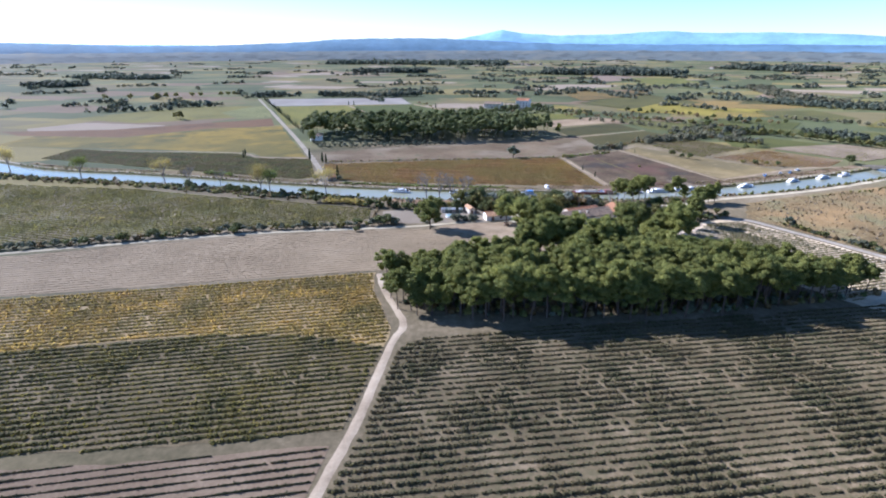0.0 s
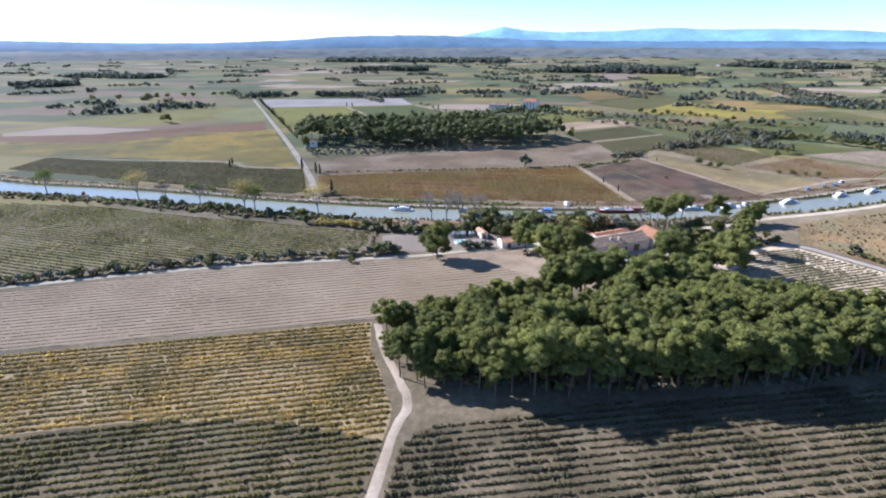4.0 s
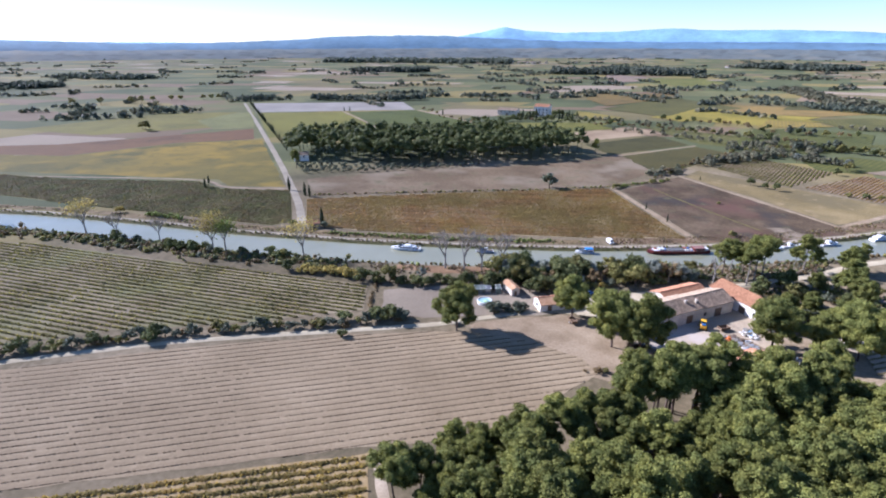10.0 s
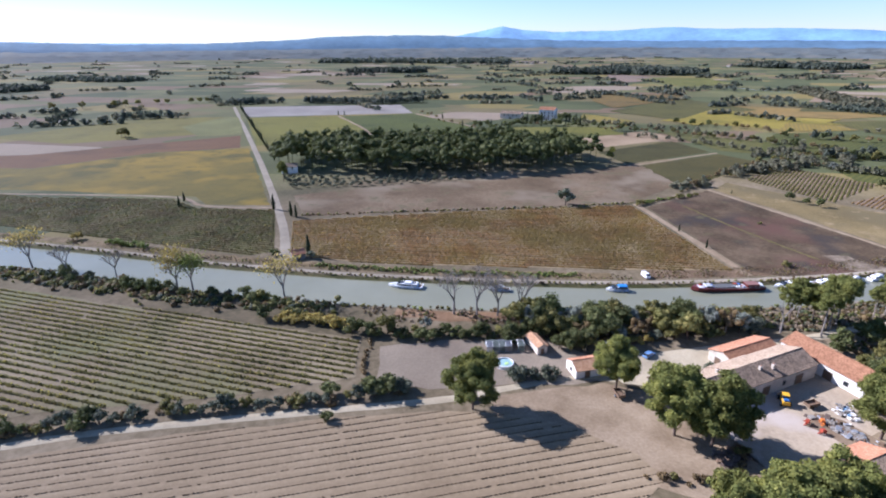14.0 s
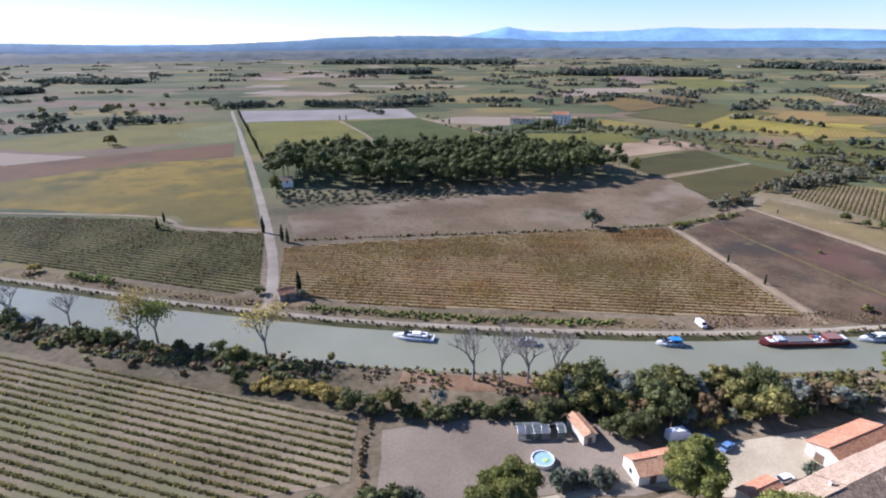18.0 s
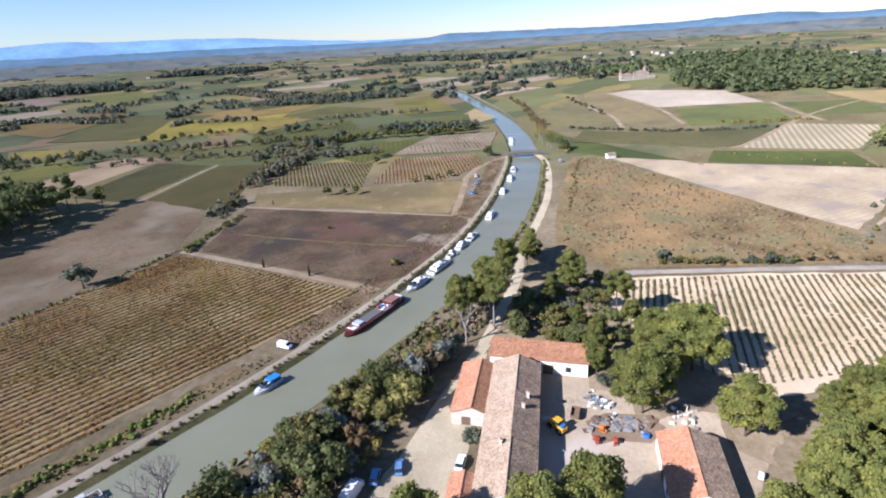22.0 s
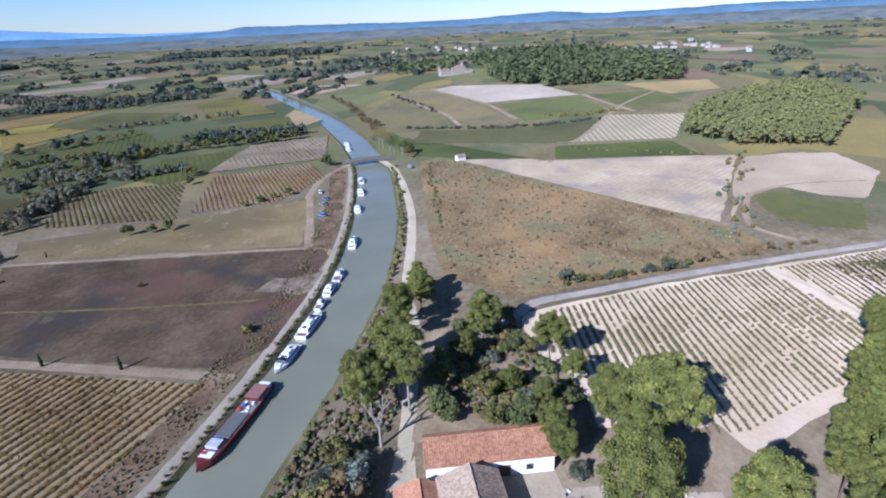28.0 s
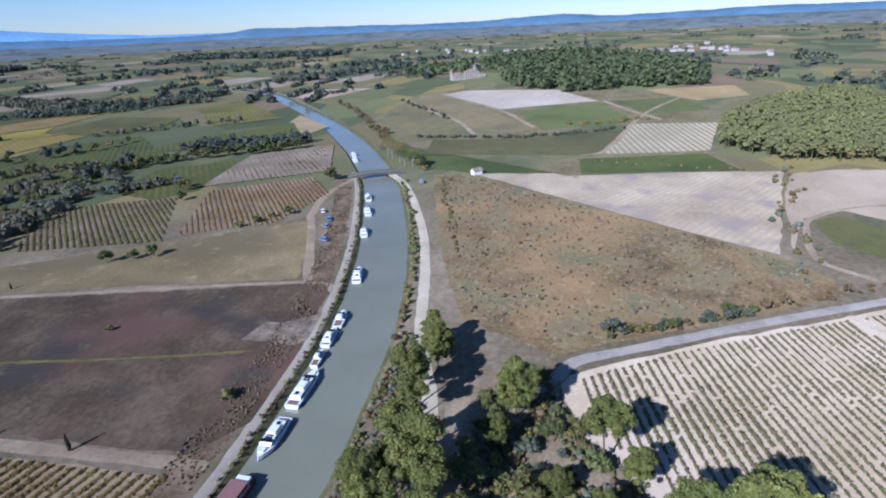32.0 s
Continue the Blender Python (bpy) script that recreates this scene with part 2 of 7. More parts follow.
M_BANK = soil("bank_grass", (0.05, 0.055, 0.022, 1), (0.085, 0.085, 0.038, 1), (0.15, 0.125, 0.07, 1), 0.12, 1.4)
M_BARK = plain("pine_bark", (0.15, 0.105, 0.08), 0.95, vary=0.35, scale=3, bump=0.6)
M_GREYBARK = plain("pale_grey_bark", (0.32, 0.28, 0.235), 0.9, vary=0.3, scale=2, bump=0.5)
M_PINE = leaves("pine_needles", [(0.142, 0.154, 0.036, 1), (0.25, 0.252, 0.058, 1), (0.375, 0.358, 0.092, 1)], (0.22, (0.165, 0.19, 0.052, 1)), sheen=0.36)
M_WALL = plain("limewashed_render", (0.62, 0.55, 0.45), 0.95, vary=0.15, scale=0.6, dirt=(0.42, 0.35, 0.27, 1))
M_ROOF_OLD = tiles("weathered_clay_tiles", [(0.11, 0.084, 0.062, 1), (0.19, 0.142, 0.1, 1), (0.28, 0.205, 0.14, 1), (0.38, 0.29, 0.2, 1)])
M_ROOF_NEW = tiles("orange_clay_tiles", [(0.30, 0.135, 0.075, 1), (0.42, 0.205, 0.115, 1), (0.5, 0.275, 0.17, 1)])
M_ROOF_TAN = tiles("pale_orange_clay_tiles", [(0.34, 0.19, 0.105, 1), (0.46, 0.27, 0.15, 1), (0.54, 0.35, 0.22, 1)])
M_ROOF_PALE = tiles("sun_bleached_clay_tiles", [(0.22, 0.16, 0.105, 1), (0.37, 0.275, 0.185, 1), (0.47, 0.365, 0.265, 1)])


# ---- building helpers ----
def rise(x, y):
    """Height of the land: level by the canal, a wooded hill far to the east."""
    return 26.0 * math.exp(-((x - 900) / 250) ** 2 - ((y - 330) / 230) ** 2) + 7.0 * math.exp(-((x - 560) / 130) ** 2 - ((y - 60) / 120) ** 2)


def mesh_ob(name, verts, faces, material, parent=None, smooth=False):
    me = bpy.data.meshes.new(name)
    me.from_pydata(verts, [], faces)
    me.materials.append(material)
    if smooth:
        me.shade_smooth()
    ob = new(name, me)
    if parent:
        ob.parent = parent
    return ob


def part(name, bm, material, parent=None, label=""):
    """Links a bmesh as one mesh object, under a thing or a part where one is given."""
    me = bpy.data.meshes.new(name)
    bm.to_mesh(me)
    bm.free()
    me.materials.append(material)
    ob = new(name, me)
    if parent:
        ob.parent = parent
    if label:
        ob["label"] = label
    return ob


def raw_mesh(name, co, loops, starts, material, smooth=None):
    """A mesh from flat arrays: corners, the corner numbers of all faces in a row, and where each face begins."""
    me = bpy.data.meshes.new(name)
    me.vertices.add(len(co))
    me.vertices.foreach_set("co", np.ascontiguousarray(co, dtype=np.float32).ravel())
    me.loops.add(len(loops))
    me.loops.foreach_set("vertex_index", np.ascontiguousarray(loops, dtype=np.int32))
    me.polygons.add(len(starts))
    me.polygons.foreach_set("loop_start", np.ascontiguousarray(starts, dtype=np.int32))
    if smooth is not None:
        me.polygons.foreach_set("use_smooth", smooth)
    me.update(calc_edges=True)
    me.materials.append(material)
    return me


def quads_mesh(name, quads, material):
    """A mesh of loose four-cornered leaves, quads[n, 4, 3]."""
    n = len(quads)
    return raw_mesh(name, quads.reshape(-1, 3), np.arange(n * 4), np.arange(0, n * 4, 4), material)


def lumps_mesh(name, lumps, faces, quads, material):
    """Solid rounded lumps[n, corners, 3] that share one set of three-cornered faces, with loose leaves round them."""
    n, k = lumps.shape[:2]
    tri = (np.asarray(faces)[None] + (np.arange(n) * k)[:, None, None]).reshape(-1)
    base, m = n * k, len(quads)
    co = np.concatenate((lumps.reshape(-1, 3), quads.reshape(-1, 3)))
    loops = np.concatenate((tri, base + np.arange(m * 4)))
    starts = np.concatenate((np.arange(0, len(tri), 3), len(tri) + np.arange(0, m * 4, 4)))
    return raw_mesh(name, co, loops, starts, material, np.concatenate((np.ones(len(tri) // 3, bool), np.zeros(m, bool))))


def ball_faces(level):
    bm = bmesh.new()
    bmesh.ops.create_icosphere(bm, subdivisions=level, radius=1.0)
    v, f = np.array([tuple(q.co) for q in bm.verts]), np.array([[q.index for q in p.verts] for p in bm.faces])
    bm.free()
    return v, f


BALLS = {1: ball_faces(1), 2: ball_faces(2)}
# half of a stretched hedge lump, open below: stations along x, an arch across
LUMP = np.array([(x, math.cos(a) * w, math.sin(a) * h) for x, w, h in ((-1, 0.5, 0.6), (0, 1, 1), (1, 0.5, 0.6)) for a in (0, 1.05, 2.09, 3.14)])
LUMP_F = np.array([t for i in range(2) for k in range(3) for t in ((i * 4 + k, i * 4 + k + 4, i * 4 + k + 1), (i * 4 + k + 1, i * 4 + k + 4, i * 4 + k + 5))])


def leaf_quads(rng, centres, outward, size, tilt=0.7, ragged=0.35):
    """Leaf tufts at the centres, facing outward more or less, with uneven corners."""
    n = len(centres)
    nor = outward + rng.normal(0, tilt, (n, 3))
    nor /= np.linalg.norm(nor, axis=1)[:, None] + 1e-9
    ref = rng.normal(0, 1, (n, 3))
    u = np.cross(nor, ref)
    u /= np.linalg.norm(u, axis=1)[:, None] + 1e-9
    v = np.cross(nor, u)
    s = (size * rng.uniform(0.6, 1.3, n))[:, None]
    out = np.empty((n, 4, 3))
    for k, (a, b) in enumerate(((-1, -1), (1, -1), (1, 1), (-1, 1))):
        out[:, k] = centres + s * (u * a * rng.uniform(1 - ragged, 1 + ragged, (n, 1)) + v * b * rng.uniform(1 - ragged, 1 + ragged, (n, 1))) * 0.5
        out[:, k] += nor * s * rng.normal(0, 0.12, (n, 1))
    return out


def smooth_line(pts, step=6.0):
    """A curve through the points, at even steps."""
    p = [Vector((*q, 0)) for q in pts]
    p = [p[0] * 2 - p[1]] + p + [p[-1] * 2 - p[-2]]
    out = []
    for i in range(1, len(p) - 2):
        n = max(1, round((p[i + 1] - p[i]).length / step))
        for k in range(n):
            t = k / n
            out.append(0.5 * ((2 * p[i]) + (p[i + 1] - p[i - 1]) * t + (2 * p[i - 1] - 5 * p[i] + 4 * p[i + 1] - p[i + 2]) * t * t
                              + (3 * p[i] - p[i - 1] - 3 * p[i + 1] + p[i + 2]) * t ** 3))
    out.append(p[-2])
    return [(v.x, v.y) for v in out]


def normals(line):
    out = []
    for i, q in enumerate(line):
        a, b = line[max(0, i - 1)], line[min(len(line) - 1, i + 1)]
        d = Vector((b[0] - a[0], b[1] - a[1])).normalized()
        out.append((-d.y, d.x))
    return out


def spare(x):
    """How much wider the canal is on each side than its usual half: broad in the west, narrow past the barns."""
    t = max(0.0, min(1.0, (60 - x) / 80))
    return 1.8 * t * t * (3 - 2 * t) - 0.5 * max(0.0, min(1.0, (x - 90) / 60))


def offset(line, d):
    """A line along the canal at d metres from its middle."""
    out = []
    for (x, y), (nx, ny) in zip(line, normals(line)):
        e = d + math.copysign(spare(x), d)
        out.append((x + nx * e, y + ny * e))
    return out


def ribbon(name, pts, width, lift, material, label, rough_edge=0.25, step=4.0, parent=None):
    """A road or path on the land, with a slight camber and uneven edges."""
    line = smooth_line(pts, step)
    rng = random.Random(len(line) * 7 + int(width * 10))
    v, f = [], []
    for (x, y), (nx, ny) in zip(line, normals(line)):
        for k, s in enumerate((-0.5, -0.18, 0.18, 0.5)):
            d = s * width + (rng.uniform(-1, 1) * rough_edge if k in (0, 3) else 0)
            px, py = x + nx * d, y + ny * d
            v.append((px, py, rise(px, py) + (-0.05 if k in (0, 3) else lift) + (0.4 if px > 390 else 0)))
    for i in range(len(line) - 1):
        for k in range(3):
            a = i * 4 + k
            f.append((a, a + 1, a + 5, a + 4))
    ob = mesh_ob(name, v, f, material, parent, True)
    return tagged(ob, label, "road", kind="structure")


def inside(x, y, poly):
    c = False
    for i in range(len(poly)):
        (x0, y0), (x1, y1) = poly[i - 1], poly[i]
        if (y0 > y) != (y1 > y) and x < (x1 - x0) * (y - y0) / (y1 - y0) + x0:
            c = not c
    return c


def ragged(poly, step=5.0, amount=0.5, seed=1):
    rng = random.Random(seed)
    out = []
    for i in range(len(poly)):
        a, b = Vector(poly[i - 1]), Vector(poly[i])
        n = max(1, int((b - a).length / step))
        for k in range(n):
            q = a.lerp(b, k / n)
            out.append((q.x + rng.uniform(-amount, amount), q.y + rng.uniform(-amount, amount)))
    return out


def patch_mesh(name, poly, lift, material, grid=0.0, amount=0.5, step=5.0, parent=None):
    """A piece of land cover laid over the ground, following its height."""
    if max(q[0] for q in poly) > 390:
        lift += 0.35
    out = ragged(poly, step, amount, len(name) + int(abs(poly[0][0])))
    pts = [Vector(q) for q in out]
    n = len(pts)
    if grid:
        xs, ys = [q[0] for q in poly], [q[1] for q in poly]
        for i in range(int((max(xs) - min(xs)) / grid)):
            for j in range(int((max(ys) - min(ys)) / grid)):
                x, y = min(xs) + (i + 0.5) * grid, min(ys) + (j + 0.5) * grid
                if inside(x, y, poly):
                    pts.append(Vector((x, y)))
    vs, es, fs, ov, oe, of = delaunay_2d_cdt(pts, [], [list(range(n))], 1, 1e-4)
    return mesh_ob(name, [(q.x, q.y, rise(q.x, q.y) + lift) for q in vs], fs, material, parent)


def rows_in(poly, angle, period, shift=0.0):
    """The lines at an angle, a period apart, that lie inside a polygon: pairs of ends."""
    a = radians(angle)
    c, s = math.cos(a), math.sin(a)
    q = [(x * c + y * s, -x * s + y * c) for x, y in poly]
    lo, hi = min(p[1] for p in q), max(p[1] for p in q)
    out = []
    v = lo + period * 0.5 + shift
    while v < hi:
        cut = []
        for i in range(len(q)):
            (u0, v0), (u1, v1) = q[i - 1], q[i]
            if (v0 > v) != (v1 > v):
                cut.append(u0 + (u1 - u0) * (v - v0) / (v1 - v0))
        cut.sort()
        for u0, u1 in zip(cut[::2], cut[1::2]):
            if u1 - u0 > 3:
                out.append(((u0 * c - v * s, u0 * s + v * c), (u1 * c - v * s, u1 * s + v * c)))
        v += period
    return out


def vine_row(rng, a, b, gap, tufts, size, high, wide, bald=0.06, base=0.2, stretch=0.62, patchy=0.5, lane=None):
    """One row of vines: a leafy lump for each vine, and loose shoots round it."""
    a, b = np.array(a), np.array(b)
    n = max(1, int(np.linalg.norm(b - a) / gap))
    t = (np.arange(n) + rng.uniform(-0.12, 0.12, n)) / n
    g = (a + (b - a) * t[:, None])[rng.uniform(0, 1, n) > bald]
    if lane:
        p, q = np.array(lane[0]), np.array(lane[1])
        d = (q - p) / np.linalg.norm(q - p)
        g = g[np.abs((g - p) @ np.array((-d[1], d[0]))) > lane[2]]
    n = len(g)
    way = (b - a) / np.linalg.norm(b - a)
    side = np.array((-way[1], way[0]))
    far = abs(a[0]) > 300
    vig = rng.uniform(0.8, 1.12, (n, 1)) * np.array([[1 - patchy * max(0, min(1, 0.5 + 1.6 * noise.noise((x * 0.045, y * 0.045, 7.0)) + 0.7 * noise.noise((x * 0.2, y * 0.2, 3.0))))] for x, y in g])
    p = LUMP[None] * (1 + rng.uniform(-0.22, 0.22, (n, len(LUMP), 1)))
    c = np.zeros((n, len(LUMP), 3))
    c[:, :, :2] = g[:, None] + way * (p[:, :, :1] * gap * stretch) + side * (p[:, :, 1:2] * wide * vig[:, None])
    c[:, :, 2] = base * 0.5 + p[:, :, 2] * high * vig
    m = n * tufts
    d = rng.normal(0, 1, (m, 3))
    d[:, 2] = np.abs(d[:, 2])
    d /= np.linalg.norm(d, axis=1)[:, None]
    gg, vv = np.repeat(g, tufts, 0), np.repeat(vig[:, 0], tufts)
    q = np.zeros((m, 3))
    q[:, :2] = gg + way * (rng.uniform(-1, 1, m) * gap * stretch)[:, None] + side * (d[:, 1] * 1.1 * wide * vv)[:, None]
    q[:, 2] = base * 0.5 + high * d[:, 2] * 1.05 * vv
    if far:
        c[:, :, 2] += np.array([rise(x, y) for x, y in g])[:, None]
        q[:, 2] += np.array([rise(x, y) for x, y in gg])
    return c, leaf_quads(rng, q, d, size) if m else np.zeros((0, 4, 3))


def vineyard(name, label, poly, earth, leaf, angle, period=2.4, gap=1.1, tufts=8, size=0.5, high=1.0, wide=0.35, single=True, bald=0.02, lift=0.06, margin=None, grid=0.0, stretch=0.62, patchy=0.5, lane=None):
    """A vineyard: its soil, and its rows of vines (one mesh a row where the camera passes near)."""
    top = tagged(new(name), label, "vineyard", "vineyards", "structure")
    patch_mesh("soil", poly, lift, earth, grid, parent=top)
    rng = np.random.default_rng(int(abs(poly[0][0] * 13 + poly[0][1] * 7)) + 1)
    lines = rows_in(margin or poly, angle, period)
    pool = []
    for k, (a, b) in enumerate(lines):
        row = vine_row(rng, a, b, gap, tufts, size, high, wide, bald, 0.2, stretch, patchy, lane)
        if single and k < 300:
            ob = new("vine_row", lumps_mesh("vine_row", row[0], LUMP_F, row[1], leaf))
            ob.parent = top
        else:
            pool.append(row)
    if pool:
        ob = new("vine_rows", lumps_mesh("vine_rows", np.concatenate([r[0] for r in pool]), LUMP_F, np.concatenate([r[1] for r in pool]), leaf))
        ob.parent = top
        ob["kind"] = "stuff"
    return top


def field(name, label, poly, material, lift=0.05, grid=0.0, amount=0.6):
    return tagged(patch_mesh(name, poly, lift, material, grid, amount), label, "field", "fields", "structure")


# ---- land and canal ----
CANAL = smooth_line([(-760, 640), (-560, 520), (-430, 455), (-310, 393), (-228, 374), (-172, 360), (-120, 345), (-81, 336.5), (-55, 331), (-26, 327),
                     (2, 324.2), (46, 322.3), (85, 322.6), (112, 324), (137, 326.6), (165, 330.6), (196, 338), (232, 349.5), (272, 365), (320, 386),
                     (360, 409), (410, 441), (504, 510), (605, 598), (715, 698), (770, 770), (790, 860), (760, 960), (690, 1100), (615, 1262), (600, 1420)], 8.0)
HALF = 9.0
bank_a, bank_b = offset(CANAL, HALF + 1.6), offset(CANAL, -HALF - 1.6)
hole = [Vector(q) for q in bank_a + bank_b[::-1]]
near_line = [Vector(q) for q in CANAL]
pts = list(hole)
for ring, count in ((4900, 72), (3600, 64), (2600, 60), (1900, 56), (1500, 56)):
    pts += [Vector((200 + ring * math.cos(k / count * 2 * math.pi), 350 + ring * math.sin(k / count * 2 * math.pi))) for k in range(count)]
for i in range(-20, 34):
    for j in range(-16, 30):
        q = Vector((i * 40.0, j * 40.0 + 20))
        if min((q - c).length for c in near_line) > 16 and (q - Vector((200, 350))).length < 1300:
            pts.append(q)
rim = [tuple(q) for q in hole]
vs, es, fs, ov, oe, of = delaunay_2d_cdt(pts, [(k, (k + 1) % len(hole)) for k in range(len(hole))], [], 0, 1e-4)
ground = mesh_ob("ground", [(q.x, q.y, rise(q.x, q.y)) for q in vs], [f for f in fs if not inside(sum(vs[k].x for k in f) / 3, sum(vs[k].y for k in f) / 3, rim)], M_GROUND)
tagged(ground, "dry autumn grassland and earth of a wide plain", "ground", kind="structure")

v, f = [], []
prof = ((-HALF - 1.7, -0.02), (-HALF - 0.8, -0.45), (-HALF + 0.6, -1.5), (0, -3.0), (HALF - 0.6, -1.5), (HALF + 0.8, -0.45), (HALF + 1.7, -0.02))
nrm = normals(CANAL)
rng = random.Random(4)
for (x, y), (nx, ny) in zip(CANAL, nrm):
    for d, z in prof:
        d += math.copysign(spare(x), d) if d else 0
        d += rng.uniform(-0.3, 0.3) if abs(d) < HALF + 1.6 else 0
        v.append((x + nx * d, y + ny * d, z))
for i in range(len(CANAL) - 1):
    for k in range(6):
        a = i * 7 + k
        f.append((a, a + 1, a + 8, a + 7))
tagged(mesh_ob("canal_bank", v, f, M_BANK, smooth=True), "grassy earth banks sloping into the canal", "bank", kind="structure")
v, f = [], []
for (x, y), (nx, ny) in zip(CANAL, nrm):
    for d in (-HALF - 0.3, -3, 3, HALF + 0.3):
        d += math.copysign(spare(x), d)
        v.append((x + nx * d, y + ny * d, -0.95))
for i in range(len(CANAL) - 1):
    for k in range(3):
        a = i * 4 + k
        f.append((a, a + 1, a + 5, a + 4))
tagged(mesh_ob("water", v, f, M_WATER, smooth=True), "still grey-green canal water reflecting the sky", "water", kind="structure")

# ---- roads ----
ribbon("road", [q for q in offset(CANAL, HALF + 3.6) if -600 < q[0] < 345][::2], 3.4, 0.10, M_TOW, "pale gravel towpath along the moored boats")
ribbon("road", [(-82, 352), (-86, 375), (-102, 425), (-148, 545), (-210, 699), (-324, 979)], 5.8, 0.09, M_TOW, "straight earth road lined with dark cypresses")
ribbon("road", [(-330, 185), (-240, 212), (-197, 223), (-153, 235), (-123, 243.5), (-93, 250.5), (-43, 257.5), (-14, 261.5), (2, 266), (23, 271), (34, 270)], 3.4, 0.09, M_ROAD, "white gravel farm road beside a hedge")
ribbon("path", [(-34, 40), (-26, 85), (-21, 109), (-16, 145), (-13, 157), (-17, 170), (-22, 184), (-26, 200)], 3.2, 0.09, soil("pale_chalky_track", (0.22, 0.175, 0.13, 1), (0.33, 0.27, 0.21, 1), (0.44, 0.37, 0.3, 1), 0.08, 1.2), "pale two-rut track between vineyards")
ribbon("path", [(99, 444), (110, 340)], 4.5, 0.09, M_TRACK, "straight earth track between fields")
ribbon("road", [(128, 288), (142, 283), (152, 275), (162, 270), (173, 252), (190, 223), (208, 190), (245, 120), (300, 30)], 4.6, 0.09, M_LANE, "grey farm road between vineyard and scrub")
ribbon("path", [(336, 386), (310, 366.5), (251, 339), (207, 324), (164, 312), (140, 302), (118, 296), (100, 291), (84, 288), (62, 284), (44, 278), (32, 271)], 4.6, 0.10, M_ROAD, "pale gravel path on the canal's near bank")

# ---- vineyards ----
for side, lo, hi, wide, col in ((19.0, -330, 66, 9.0, ((0.08, 0.066, 0.034, 1), (0.14, 0.105, 0.06, 1), (0.23, 0.175, 0.11, 1))), (20.0, 66, 320, 12.0, ((0.07, 0.05, 0.032, 1), (0.13, 0.09, 0.06, 1), (0.23, 0.17, 0.12, 1)))):
    ribbon("verge", [q for q in offset(CANAL, side) if lo < q[0] < hi][::2], wide, 0.045, soil("verge_grass", *col, 0.15, 0.8), "dry brown grass verge beside the towpath", 1.6)
V_OLIVE = leaves("vine_leaves_olive", [(0.15, 0.14, 0.042, 1), (0.24, 0.21, 0.06, 1), (0.33, 0.275, 0.08, 1)], (0.03, (0.25, 0.23, 0.065, 1), 0.08, (0.17, 0.16, 0.05, 1)), sheen=0.55)
V_DEEP = leaves("vine_leaves_deep_green", [(0.075, 0.088, 0.024, 1), (0.12, 0.13, 0.034, 1), (0.19, 0.175, 0.05, 1)], (0.03, (0.15, 0.14, 0.04, 1), 0.08, (0.16, 0.115, 0.045, 1)), sheen=0.5)
V_MOSS = leaves("vine_leaves_moss", [(0.085, 0.083, 0.025, 1), (0.16, 0.138, 0.038, 1), (0.28, 0.215, 0.058, 1)], (0.03, (0.25, 0.205, 0.05, 1), 0.09, (0.1, 0.098, 0.032, 1)), sheen=0.5)
V_DUSTY = leaves("vine_leaves_dusty", [(0.17, 0.155, 0.07, 1), (0.25, 0.222, 0.1, 1), (0.35, 0.3, 0.155, 1)], (0.03, (0.34, 0.28, 0.15, 1), 0.012, (0.24, 0.22, 0.1, 1)), sheen=0.5)
V_YELLOW = leaves("vine_leaves_yellow", [(0.32, 0.22, 0.045, 1), (0.47, 0.315, 0.07, 1), (0.6, 0.405, 0.11, 1)], (0.025, (0.3, 0.235, 0.065, 1), 0.06, (0.2, 0.168, 0.052, 1)), sheen=0.55)
V_BROWN = leaves("vine_leaves_fading", [(0.055, 0.058, 0.024, 1), (0.105, 0.1, 0.042, 1), (0.2, 0.165, 0.08, 1)], (0.03, (0.12, 0.115, 0.05, 1), 0.09, (0.19, 0.15, 0.075, 1)), sheen=0.5)
V_ORANGE = leaves("vine_leaves_orange", [(0.25, 0.16, 0.06, 1), (0.36, 0.215, 0.072, 1), (0.4, 0.22, 0.085, 1)], (0.03, (0.38, 0.27, 0.065, 1), 0.015, (0.26, 0.2, 0.065, 1)), sheen=0.55)
S_BEIGE = soil("stony_vineyard_soil", (0.135, 0.106, 0.08, 1), (0.19, 0.152, 0.116, 1), (0.26, 0.212, 0.165, 1), 0.03, 0.9)
S_BROWN = soil("brown_vineyard_soil", (0.125, 0.09, 0.065, 1), (0.175, 0.13, 0.095, 1), (0.23, 0.18, 0.135, 1), 0.03, 0.9)
S_HARV = soil("harvested_soil", (0.2, 0.155, 0.105, 1), (0.26, 0.205, 0.142, 1), (0.325, 0.262, 0.188, 1), 0.025, 0.8, rows=(12.4, 2.42, (0.19, 0.14, 0.085, 1), 0.45))
V_STUMP = leaves("bare_vine_stumps", [(0.14, 0.1, 0.056, 1), (0.19, 0.138, 0.078, 1), (0.25, 0.185, 0.105, 1)])
YELLOW = [(-200, 128), (-150, 134), (-107, 145), (-79, 150), (-47, 150), (-18, 143), (-17, 155), (-21, 168), (-26, 184), (-28, 201), (-91, 189), (-125, 183), (-215, 166)]
vineyard("vineyard", "yellowing vineyard rows in autumn beside a track", YELLOW, soil("yellow_leaf_strewn_soil", (0.2, 0.145, 0.075, 1), (0.28, 0.21, 0.115, 1), (0.36, 0.28, 0.17, 1), 0.04, 1.2), V_YELLOW, 10.5, 2.35, gap=1.0, tufts=4, wide=0.95, size=0.5, high=0.55, patchy=0.3)
